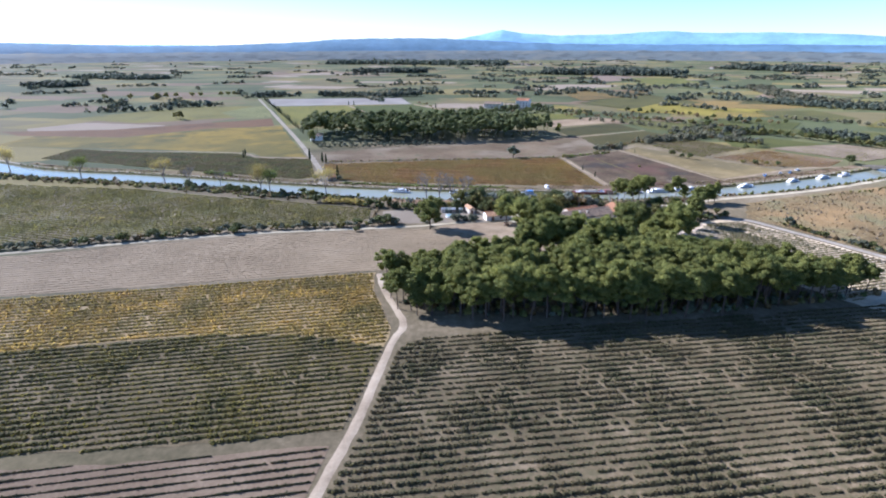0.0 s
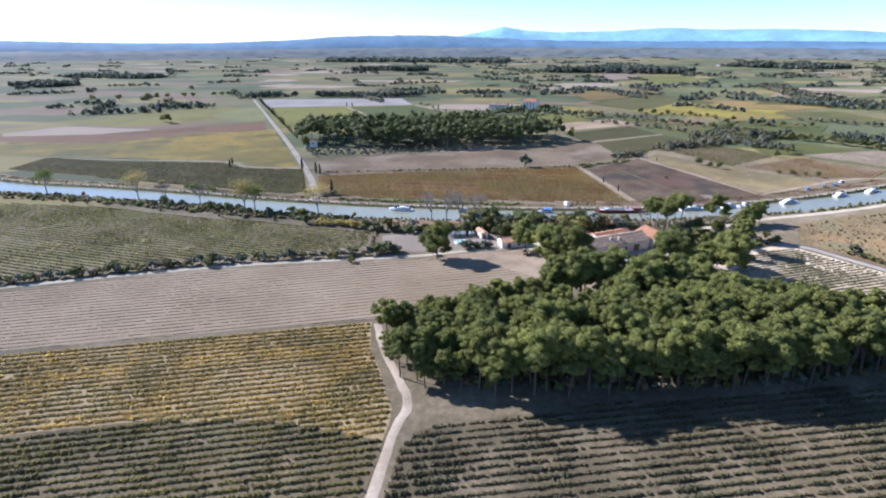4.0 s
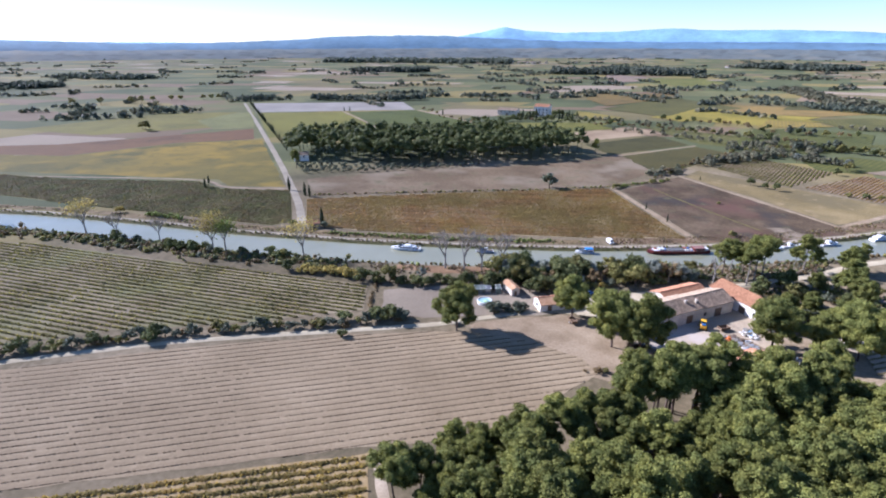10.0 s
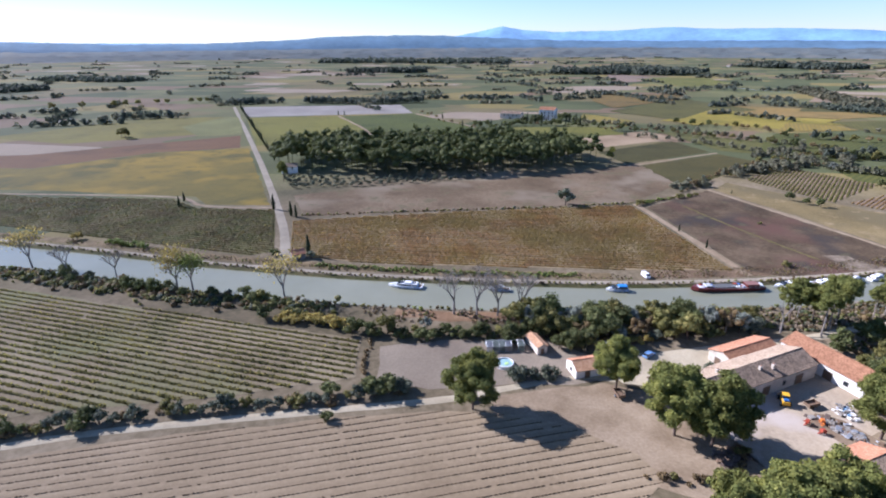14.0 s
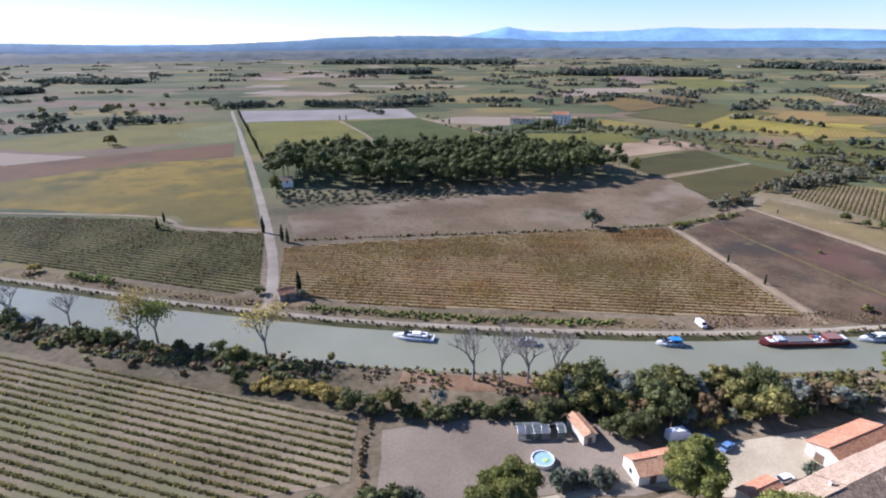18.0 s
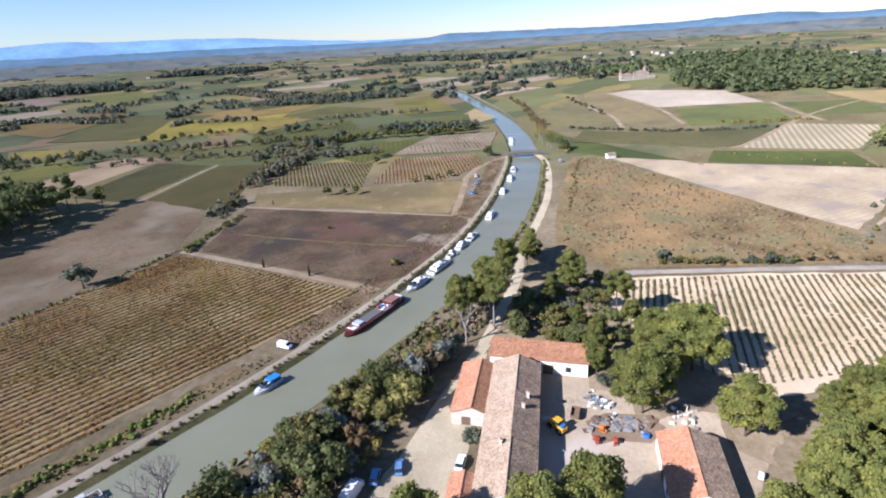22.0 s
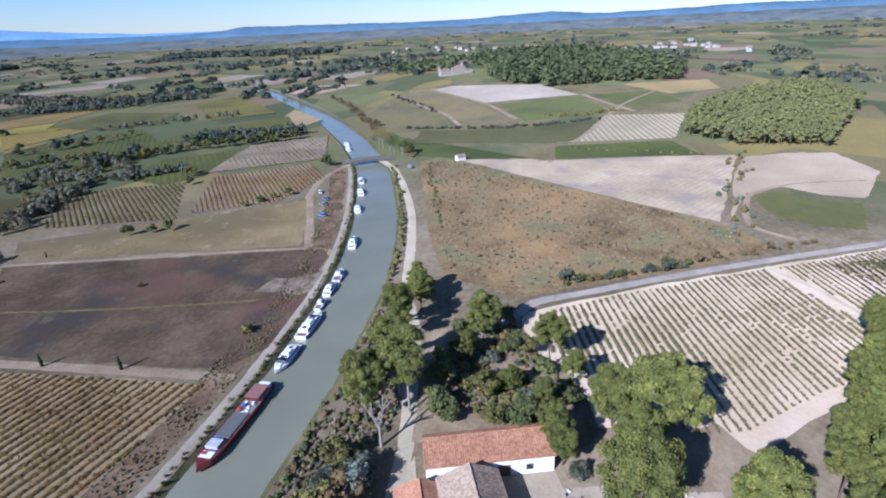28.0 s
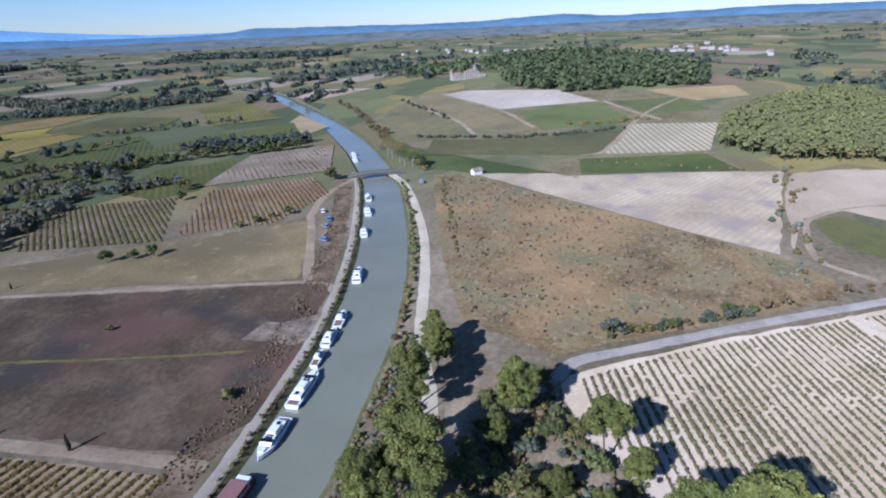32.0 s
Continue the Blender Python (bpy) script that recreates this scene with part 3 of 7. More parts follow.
vineyard("vineyard", "olive and brown vineyard rows beside the track", [(-185, 82), (-99, 96.5), (-62, 99.5), (-24, 105), (-18, 143.5), (-47, 150.5), (-79, 150.5), (-107, 145.5), (-150, 134.5), (-200, 128.5)], soil("trampled_vineyard_soil", (0.075, 0.06, 0.035, 1), (0.13, 0.103, 0.062, 1), (0.2, 0.16, 0.105, 1), 0.05, 1.2), V_MOSS, 10.5, 2.35, gap=1.05, tufts=4, wide=0.82, size=0.46, high=0.75, stretch=0.55, patchy=0.4, lift=0.066)
vineyard("vineyard", "sparse fading vineyard on brown soil below the pines", [(-26, 72), (150, 72), (215, 150), (205, 176), (160, 172), (110, 164), (75, 160), (39, 157), (12, 152), (-9.5, 147), (-13.6, 140), (-18.6, 105), (-23.6, 85)], soil("leaf_strewn_brown_soil", (0.055, 0.045, 0.028, 1), (0.12, 0.094, 0.06, 1), (0.225, 0.178, 0.125, 1), 0.06, 1.6, patch=((0.1, 0.085, 0.045, 1), 0.4, 0.45, 0.62)), V_BROWN, 8, 2.45, gap=1.0, tufts=5, size=0.44, high=0.85, wide=0.8, stretch=0.52, patchy=0.6, bald=0.08)
vineyard("vineyard", "brown picked vineyard corner with thin vines", [(-190, 72), (-32, 72), (-28, 85), (-26, 100), (-62, 95), (-99, 92), (-190, 78)], S_BROWN, V_BROWN, 10.5, 2.4, tufts=2, size=0.3, high=0.6, wide=0.3)
vineyard("vineyard", "harvested beige field with low vine stumps in rows", [(-30, 203), (-91, 192), (-125, 186), (-260, 160), (-330, 178), (-240, 208), (-197, 218), (-153, 230), (-93, 246.5), (-43, 254), (-14, 257), (0, 256), (18, 250), (30, 241), (34, 233), (20, 222), (2, 207)],
         S_HARV, V_STUMP, 12.4, 2.42, tufts=1, size=0.24, high=0.2, wide=0.14, gap=0.95, bald=0.05, stretch=0.4, patchy=0.4)
LEFTV = [(-300, 352), (-198, 338), (-127, 317), (-74, 302.5), (-40, 293), (-39, 272), (-67, 264.5), (-119, 257), (-165, 243), (-240, 220), (-330, 195), (-420, 330)]
vineyard("vineyard", "green-brown vineyard rows between canal and farm road", LEFTV, soil("grassy_vineyard_soil", (0.14, 0.115, 0.078, 1), (0.205, 0.17, 0.118, 1), (0.28, 0.235, 0.17, 1), 0.03, 0.9, patch=((0.17, 0.16, 0.08, 1), 0.025, 0.48, 0.64)), V_OLIVE, -17, 2.65, gap=1.0, tufts=4, size=0.46, high=0.8, wide=0.62, patchy=0.35)
vineyard("vineyard", "bright vineyard of pale soil and low green vines", [(156, 271), (172, 247), (190, 215), (206, 185), (235, 130), (190, 120), (150, 168), (128, 200), (108, 222), (106, 240), (110, 252), (124, 256), (132, 267), (152, 273)], soil("chalky_vineyard_soil", (0.33, 0.26, 0.18, 1), (0.43, 0.35, 0.26, 1), (0.53, 0.45, 0.36, 1), 0.03, 0.9, patch=((0.5, 0.4, 0.31, 1), 0.015, 0.46, 0.64)),
         V_DUSTY, 15, 2.15, tufts=5, gap=1.0, size=0.36, high=0.62, wide=0.58, stretch=0.5, patchy=0.5, bald=0.04, lane=((200, 197), (150, 171), 3.0),
         margin=[(154, 270), (171, 246), (189, 214), (205, 184), (234, 130), (192, 124), (150, 172), (132, 203), (115, 222), (112, 232), (117, 245), (127, 253), (137, 264)])
vineyard("vineyard", "orange-brown vineyard across the canal", [(-92, 416), (-2, 431), (96, 441), (106, 346), (67, 347), (-37, 355), (-69, 362), (-82, 372)], soil("rusty_vineyard_soil", (0.17, 0.125, 0.075, 1), (0.24, 0.185, 0.115, 1), (0.32, 0.25, 0.165, 1), 0.03, 0.9), V_ORANGE, -8, 2.5, tufts=2, gap=1.1, size=0.5, high=0.6, wide=0.92, bald=0.0, patchy=0.3)
# olive soil here is darkened: shade between the dense rows is in its colour
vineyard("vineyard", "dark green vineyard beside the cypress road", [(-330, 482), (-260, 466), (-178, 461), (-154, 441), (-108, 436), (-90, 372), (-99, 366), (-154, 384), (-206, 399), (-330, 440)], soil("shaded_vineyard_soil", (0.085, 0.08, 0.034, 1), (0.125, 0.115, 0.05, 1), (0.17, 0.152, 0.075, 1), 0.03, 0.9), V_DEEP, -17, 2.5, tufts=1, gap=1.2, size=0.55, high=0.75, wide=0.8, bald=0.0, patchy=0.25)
vineyard("vineyard", "terraced vineyard with brown and pale stripes", [(194, 500), (242, 545), (273, 485), (216, 445)], S_BROWN, V_OLIVE, 50, tufts=1, gap=1.3, size=0.5, high=0.45, wide=1.0, single=False, patchy=0.3)
vineyard("vineyard", "small striped vineyard near the far bank", [(224, 443), (287, 475), (322, 430), (293, 404), (245, 408)], S_BROWN, V_ORANGE, 40, tufts=1, gap=1.3, size=0.5, high=0.45, wide=0.9, single=False, patchy=0.4)
vineyard("vineyard", "small vineyard of brown stripes by the canal", [(293, 485), (371, 504), (407, 457), (336, 425)], S_BEIGE, V_OLIVE, 40, 3.2, tufts=1, gap=1.3, size=0.5, high=0.5, wide=1.0, single=False, patchy=0.4)


def striped(name, c0, c1, angle, period=2.6, strength=0.9, drifts=True):
    """A far vineyard or crop seen as rows, in growth that varies over the plot."""
    k = [tuple(x * s for x in c0[:3]) + (1,) for s in (0.75, 1.0, 1.3)]
    return soil(name, *k, 0.015, 0.5, rows=(angle, period, c1, strength), patch=[((c0[0] * 0.58, c0[1] * 0.64, c0[2] * 0.66, 1), 0.02, 0.5, 0.64), ((c0[0] * 1.22, c0[1] * 1.16, c0[2] * 0.9, 1), 0.012, 0.48, 0.6), ((c0[0] * 0.75, c0[1] * 0.76, c0[2] * 0.8, 1), 0.11, 0.5, 0.66)] if drifts else None)


F = field
F("field", "yellow vineyard field west of the cypress road", [(-420, 560), (-325, 549), (-261, 612), (-188, 632), (-114, 446), (-152, 448), (-165, 466), (-273, 484), (-420, 500)], soil("far_yellow_vines", (0.08, 0.073, 0.024, 1), (0.12, 0.1, 0.03, 1), (0.165, 0.13, 0.036, 1), 0.02, 0.5, rows=(-17, 2.6, (0.165, 0.125, 0.03, 1), 0.7), patch=[((0.25, 0.165, 0.026, 1), 0.011, 0.47, 0.6), ((0.06, 0.062, 0.024, 1), 0.019, 0.5, 0.62), ((0.085, 0.078, 0.027, 1), 0.1, 0.5, 0.66), ((0.23, 0.155, 0.03, 1), 0.03, 0.56, 0.7)]))
F("field", "rust red vineyard strip in autumn", [(-480, 590), (-368, 605), (-220, 705), (-196, 634), (-262, 614), (-327, 551), (-440, 562)], striped("far_red_vines", (0.125, 0.074, 0.042), (0.15, 0.084, 0.042, 1), -17))
F("field", "mauve-brown ploughed field before the pine grove", [(-106, 468), (-51, 490), (74, 518), (137, 556), (150, 500), (135, 482), (98, 447), (-3, 433), (-88, 424)], soil("mauve_fallow", (0.075, 0.055, 0.036, 1), (0.13, 0.096, 0.064, 1), (0.2, 0.155, 0.11, 1), 0.03, 0.5, patch=[((0.19, 0.15, 0.1, 1), 0.025, 0.5, 0.66), ((0.1, 0.088, 0.045, 1), 0.06, 0.54, 0.68)]))
F("field", "pale grey field at the end of the cypress road", [(-313, 978), (-75, 999), (-50, 889), (-145, 877), (-266, 858)], soil("pale_grey_fallow", (0.19, 0.175, 0.168, 1), (0.23, 0.212, 0.204, 1), (0.28, 0.26, 0.25, 1), 0.02, 0.3))
F("field", "yellow-green vineyard beyond the grove", [(-262, 848), (-149, 862), (-96, 744), (-113, 660), (-184, 644)], striped("far_mixed_vines", (0.1, 0.105, 0.03), (0.2, 0.17, 0.035, 1), 60))
F("field", "deep green vineyard beyond the grove", [(-142, 861), (-50, 883), (24, 757), (49, 683), (-68, 660), (-97, 751)], striped("far_green_vines", (0.06, 0.072, 0.022), (0.085, 0.095, 0.03, 1), 60))
F("field", "green and yellow vineyard by the villa", [(59, 755), (192, 750), (119, 672), (57, 704)], striped("far_lime_vines", (0.1, 0.098, 0.03), (0.16, 0.15, 0.035, 1), 30))
F("field", "fallow brown plot", [(119, 672), (204, 721), (218, 668), (123, 622)], soil("fallow_brown", (0.18, 0.13, 0.09, 1), (0.25, 0.19, 0.13, 1), (0.31, 0.24, 0.17, 1)))
F("field", "dark green vineyard plot", [(121, 604), (206, 656), (217, 601), (131, 555)], striped("far_dark_vines", (0.05, 0.047, 0.02), (0.066, 0.06, 0.022, 1), 30))
F("field", "dark green vineyard plot", [(133, 545), (220, 592), (236, 556), (163, 496), (142, 487)], striped("far_dark_vines_b", (0.058, 0.053, 0.022), (0.08, 0.068, 0.024, 1), 30))
F("field", "dark brown fallow field across the canal", [(103, 437), (155, 473), (189, 364), (189, 352), (128, 336), (112, 346)], soil("dark_fallow", (0.038, 0.028, 0.021, 1), (0.078, 0.058, 0.043, 1), (0.14, 0.108, 0.082, 1), 0.04, 0.6, patch=[((0.1, 0.056, 0.04, 1), 0.018, 0.52, 0.66), ((0.05, 0.04, 0.032, 1), 0.045, 0.52, 0.66), ((0.11, 0.095, 0.048, 1), 0.09, 0.58, 0.72)], ochre=0.1))
F("field", "tan stubble field across the canal", [(160, 477), (177, 493), (251, 392), (193, 366)], soil("tan_stubble", (0.1, 0.08, 0.042, 1), (0.165, 0.13, 0.066, 1), (0.25, 0.195, 0.11, 1), patch=[((0.13, 0.104, 0.052, 1), 0.03, 0.48, 0.66), ((0.27, 0.2, 0.11, 1), 0.09, 0.56, 0.7)]))
F("slope", "dry tan grassland slope below the wooded hill", [(340, 282), (402, 392), (480, 470), (650, 470), (700, 385), (640, 200), (600, 130), (500, 178), (400, 198), (362, 190)], soil("dry_slope_grass", (0.09, 0.078, 0.042, 1), (0.155, 0.13, 0.074, 1), (0.24, 0.2, 0.125, 1), 0.02, 0.4, patch=((0.09, 0.095, 0.045, 1), 0.02, 0.48, 0.62)), 0.0, 25)
F("scrub_field", "olive and rust scrubland of dry weeds", [(334, 358), (337, 338), (243, 206), (228, 194), (214, 192), (195, 222), (175, 256), (163, 276), (178, 304), (214, 319), (260, 335)], soil("dry_scrub", (0.068, 0.051, 0.029, 1), (0.158, 0.115, 0.06, 1), (0.28, 0.21, 0.115, 1), 0.05, 0.8, patch=[((0.25, 0.16, 0.07, 1), 0.02, 0.46, 0.68), ((0.125, 0.115, 0.055, 1), 0.05, 0.5, 0.7), ((0.27, 0.215, 0.12, 1), 0.35, 0.54, 0.7), ((0.07, 0.058, 0.032, 1), 0.5, 0.56, 0.7)]))
F("field", "bleached pale bare field beyond the scrub", [(339, 336), (362, 171), (243, 203), (265, 236)], soil("bleached_fallow", (0.235, 0.185, 0.125, 1), (0.34, 0.275, 0.19, 1), (0.445, 0.37, 0.27, 1), 0.03, 0.5, rows=(-33, 3.2, (0.24, 0.2, 0.16, 1), 0.4), patch=((0.25, 0.2, 0.15, 1), 0.05, 0.52, 0.66)), 0.06, 40)
F("field", "green vineyard strip", [(383, 379), (384, 283), (343, 279), (341, 338), (350, 370)], striped("far_strip_vines", (0.08, 0.09, 0.03), (0.05, 0.065, 0.02, 1), 95), 0.05, 40)
F("field", "green vineyard strip", [(379, 278), (399, 203), (362, 192), (344, 275)], striped("far_strip_vines_b", (0.085, 0.095, 0.03), (0.05, 0.065, 0.02, 1), 95), 0.05, 40)
F("field", "white-striped young vineyard on the slope", [(393, 263), (493, 241), (495, 180), (407, 200)], striped("young_vines", (0.36, 0.3, 0.225), (0.17, 0.155, 0.08, 1), 10, 4.2, 0.9, False), 0.06, 40)


# ---- trees ----
def crown_mesh(name, rng, lobes, density, size, material, tilt=0.6, flat=0.8, core=0.86, level=1):
    """A crown of lumpy leaf masses, (x, y, z, radius) each, with loose leaf tufts over them."""
    ball, faces = BALLS[level]
    n = len(lobes)
    lb = np.array(lobes)
    p = ball[None] * (core + rng.uniform(-0.14, 0.14, (n, len(ball), 1)))
    solid = lb[:, None, :3] + p * lb[:, None, 3:] * np.array((1, 1, flat))
    out = []
    for x, y, z, r in lobes:
        m = int(density * r * r)
        d = rng.normal(0, 1, (m, 3))
        d /= np.linalg.norm(d, axis=1)[:, None]
        d[:, 2] = np.where(d[:, 2] < -0.35, -d[:, 2] * 0.6, d[:, 2])
        rr = r * rng.uniform(0.82, 1.1, (m, 1))
        out.append(leaf_quads(rng, np.array((x, y, z)) + d * rr * np.array((1, 1, flat)), d, size, tilt))
    return lumps_mesh(name, solid, faces, np.concatenate(out), material)


def tube(bm, a, b, ra, rb, sides=6):
    a, b = Vector(a), Vector(b)
    q = (b - a).to_track_quat('Z', 'Y')
    rings = []
    for c, r in ((a, ra), (b, rb)):
        rings.append([bm.verts.new(c + q @ Vector((r * math.cos(k / sides * 2 * math.pi), r * math.sin(k / sides * 2 * math.pi), 0))) for k in range(sides)])
    for k in range(sides):
        bm.faces.new((rings[0][k], rings[0][k - 1], rings[1][k - 1], rings[1][k]))


def trunk_mesh(rng, high, radius, limbs, reach, lean=0.06):
    """A tapered, slightly bent trunk with limbs that go up into the crown."""
    bm = bmesh.new()
    top = Vector((rng.uniform(-lean, lean) * high, rng.uniform(-lean, lean) * high, high))
    mid = top * 0.5 + Vector((rng.uniform(-0.04, 0.04) * high, rng.uniform(-0.04, 0.04) * high, 0))
    tube(bm, (0, 0, -0.3), (0, 0, 0.25), radius * 1.5, radius * 1.1, 8)
    tube(bm, (0, 0, 0.25), mid, radius * 1.1, radius * 0.8, 8)
    tube(bm, mid, top, radius * 0.8, radius * 0.45, 8)
    for k in range(limbs):
        f = rng.uniform(0.55, 0.98)
        s = mid.lerp(top, (f - 0.5) * 2)
        a = k * 2.4 + rng.uniform(-0.4, 0.4)
        e = s + Vector((math.cos(a) * reach * rng.uniform(0.5, 0.9), math.sin(a) * reach * rng.uniform(0.5, 0.9), reach * rng.uniform(0.3, 0.8)))
        m = s.lerp(e, 0.5) + Vector((0, 0, -reach * 0.08))
        tube(bm, s, m, radius * 0.42, radius * 0.28)
        tube(bm, m, e, radius * 0.28, radius * 0.1)
        tube(bm, m, m + (e - m).lerp(Vector((math.sin(a), -math.cos(a), 0.6)) * reach * 0.5, 0.5), radius * 0.2, radius * 0.08)
    return bm


def tree(name, label, category, trunk_bm, bark, crown_me, group=""):
    """A hidden-nothing model tree: an Empty at its foot, its trunk and its crown. It is moved to its place by plant()."""
    top = tagged(new(name), label, category, group)
    part("trunk", trunk_bm, bark, top)
    if crown_me:
        c = new("crown", crown_me)
        c.parent = top
    return top


def pine_kind(seed, high, reach, label, stem=0.5, nlobes=44, material=None, bark=None):
    """An Aleppo pine: a tall stem, and a domed crown of many small tufted clumps over darker inner masses."""
    r, rng = random.Random(seed), np.random.default_rng(seed)
    deep = high * (1 - stem)
    lobes = [(r.uniform(-0.2, 0.2) * reach, r.uniform(-0.2, 0.2) * reach, high * stem + deep * q, reach * w) for q, w in ((0.3, 0.42), (0.55, 0.5), (0.72, 0.36))]
    heads = [(0, 0, 1.0, 0.55)] + [(math.cos(k * 1.9 + seed) * 0.5, math.sin(k * 1.9 + seed) * 0.5, r.uniform(0.68, 0.95), r.uniform(0.42, 0.56)) for k in range(4)]
    for k in range(nlobes):
        hx, hy, hz, hr = heads[k % 5]
        a, up = k * 2.4 + r.uniform(-0.5, 0.5), r.uniform(-0.25, 1.0)
        out = math.sqrt(max(0, 1 - up * up * 0.9)) * hr
        lobes.append(((hx + math.cos(a) * out) * reach, (hy + math.sin(a) * out) * reach, high * stem + deep * (hz - 0.42 + 0.42 * up) * 0.96, reach * r.uniform(0.2, 0.33)))
    for k in range(nlobes // 4):
        a, d = k * 2.4 + r.uniform(-0.4, 0.4), reach * r.uniform(0.45, 0.85)
        lobes.append((math.cos(a) * d, math.sin(a) * d, high * stem + deep * r.uniform(0.04, 0.34), reach * r.uniform(0.2, 0.32)))
    me = crown_mesh("pine_crown", rng, lobes, 95, 0.27, material or M_PINE, 0.6, 0.85, 0.78, 1)
    return tree("pine_tree", label, "pine tree", trunk_mesh(r, high * 0.82, 0.26, 6, reach * 0.55), bark or M_BARK, me)


class Kinds:
    """Model trees: the first plants use the models themselves, the later ones copies."""

    def __init__(self, models):
        self.models, self.used = models, set()

    def plant(self, x, y, k=None, scale=1.0, turn=None, rng=random, label=""):
        m = self.models[rng.randrange(min(5, len(self.models))) if k is None else k]
        turn = rng.uniform(0, 6.28) if turn is None else turn
        at = Matrix.LocRotScale((x, y, rise(x, y)), Euler((0, 0, turn)), (scale * rng.uniform(0.93, 1.07), scale * rng.uniform(0.93, 1.07), scale))
        if m.name in self.used:
            ob = copy_thing(m, at)
            ob.scale = at.to_scale()
        else:
            self.used.add(m.name)
            m.matrix_basis = at
            ob = m
        if label:
            ob["label"] = label
        return ob


def brush(name, label, category, spots, material, seed=1):
    """Low brush nobody could count, as one object: spots are (x, y, height)."""
    rng = np.random.default_rng(seed)
    ball, faces = BALLS[1]
    sp = np.array(spots)
    ground = np.array([rise(x, y) for x, y in sp[:, :2]])
    n = len(sp)
    h = sp[:, 2][:, None, None]
    solid = ball[None] * (1 + rng.uniform(-0.3, 0.3, (n, len(ball), 1))) * np.array((0.55, 0.55, 0.5)) * h
    solid[:, :, 2] += h[:, :, 0] * 0.35
    c = np.concatenate((sp[:, :2], ground[:, None]), 1)
    m = 6
    d = rng.normal(0, 1, (n * m, 3))
    d[:, 2] = np.abs(d[:, 2])
    d /= np.linalg.norm(d, axis=1)[:, None]
    hh = np.repeat(sp[:, 2], m)[:, None]
    q = leaf_quads(rng, np.repeat(c, m, 0) + d * hh * np.array((0.65, 0.65, 0.75)) + np.array((0, 0, 0.2)) * hh, d, 0.34 * hh[:, 0])
    return tagged(new(name, lumps_mesh(name, solid + c[:, None], faces, q, material)), label, category, kind="stuff")


def fill(name, label, category, poly, pitch, high, materials, seed, sparse=0.0):
    """Brush all over a polygon, in drifts; high = (lowest, highest)."""
    q = random.Random(seed)
    xs, ys = [p[0] for p in poly], [p[1] for p in poly]
    spots = [[] for _ in materials]
    for i in range(int((max(xs) - min(xs)) / pitch)):
        for j in range(int((max(ys) - min(ys)) / pitch)):
            x, y = min(xs) + (i + q.random()) * pitch, min(ys) + (j + q.random()) * pitch
            n = noise.noise((x * 0.13, y * 0.13, seed))
            if inside(x, y, poly) and n > sparse - 0.5:
                spots[min(len(materials) - 1, int(q.random() ** 1.4 * len(materials)))].append((x, y, high[0] + (high[1] - high[0]) * max(0, min(1, 0.4 + n)) * q.uniform(0.6, 1.3)))
    for k, m in enumerate(materials):
        brush(name, label, category, spots[k], m, seed + k)


def scatter(poly, gap, seed, tries=4000):
    """Places inside a polygon, no two nearer than gap."""
    r = random.Random(seed)
    xs, ys = [q[0] for q in poly], [q[1] for q in poly]
    out = []
    for _ in range(tries):
        x, y = r.uniform(min(xs), max(xs)), r.uniform(min(ys), max(ys))
        if inside(x, y, poly) and all((x - a) ** 2 + (y - b) ** 2 > gap * gap for a, b in out):
            out.append((x, y))
    return out


pines = Kinds([pine_kind(s, h, w, "tall Aleppo pine with a lumpy green crown in the grove", st) for s, h, w, st in
               ((1, 17.0, 4.5, 0.44), (2, 15.5, 4.1, 0.41), (3, 18.5, 4.7, 0.46), (4, 14.5, 4.25, 0.38), (5, 16.5, 3.8, 0.42))]
              + [pine_kind(s, h, w, "big spreading pine with a dense round crown", st, 66) for s, h, w, st in ((6, 16.5, 6.0, 0.26), (7, 15.0, 5.4, 0.28), (8, 17.0, 4.6, 0.22))]
              + [pine_kind(s, h, w, "tall pine with a bare pale trunk and a high crown", 0.6, 36, bark=M_GREYBARK) for s, h, w in ((9, 17.0, 4.8), (10, 15.5, 4.4))])
GROVE = [(-21, 188), (-18, 170), (-6, 162), (20, 159.5), (45, 160), (75, 161), (105, 165), (140, 175), (163, 181), (150, 188), (128, 198), (104, 211), (88, 213), (62, 212), (46, 219), (32, 211), (12, 200), (-8, 199)]
rt = random.Random(11)
for x, y in scatter(GROVE, 4.1, 5, 6000):
    if ((x - 24) / 15) ** 2 + ((y - 189) / 6) ** 2 < 1 or (x - 39) ** 2 + (y - 173) ** 2 < 60 or (x - 40) ** 2 + (y - 204) ** 2 < 45:
        continue
    k = 0.8 if x < 2 else 1.1 if 34 < x < 78 and y > 200 else 0.86 if x < 34 and y > 190 else 0.8 if y > 176 + (140 - x) * 0.5 and x > 70 else 1.02
    pines.plant(x, y, None, k * rt.choice((0.84, 0.92, 1.0, 1.05, 1.12)), rng=rt)
for x, y in ((46, 217), (51.5, 214), (57, 215.5), (62, 212.5), (41, 211)):
    pines.plant(x, y, None, 1.14, rng=rt)
pines.plant(-6.5, 257.5, 5, 1.02, rng=rt, label="lone pine beside the white farm road")
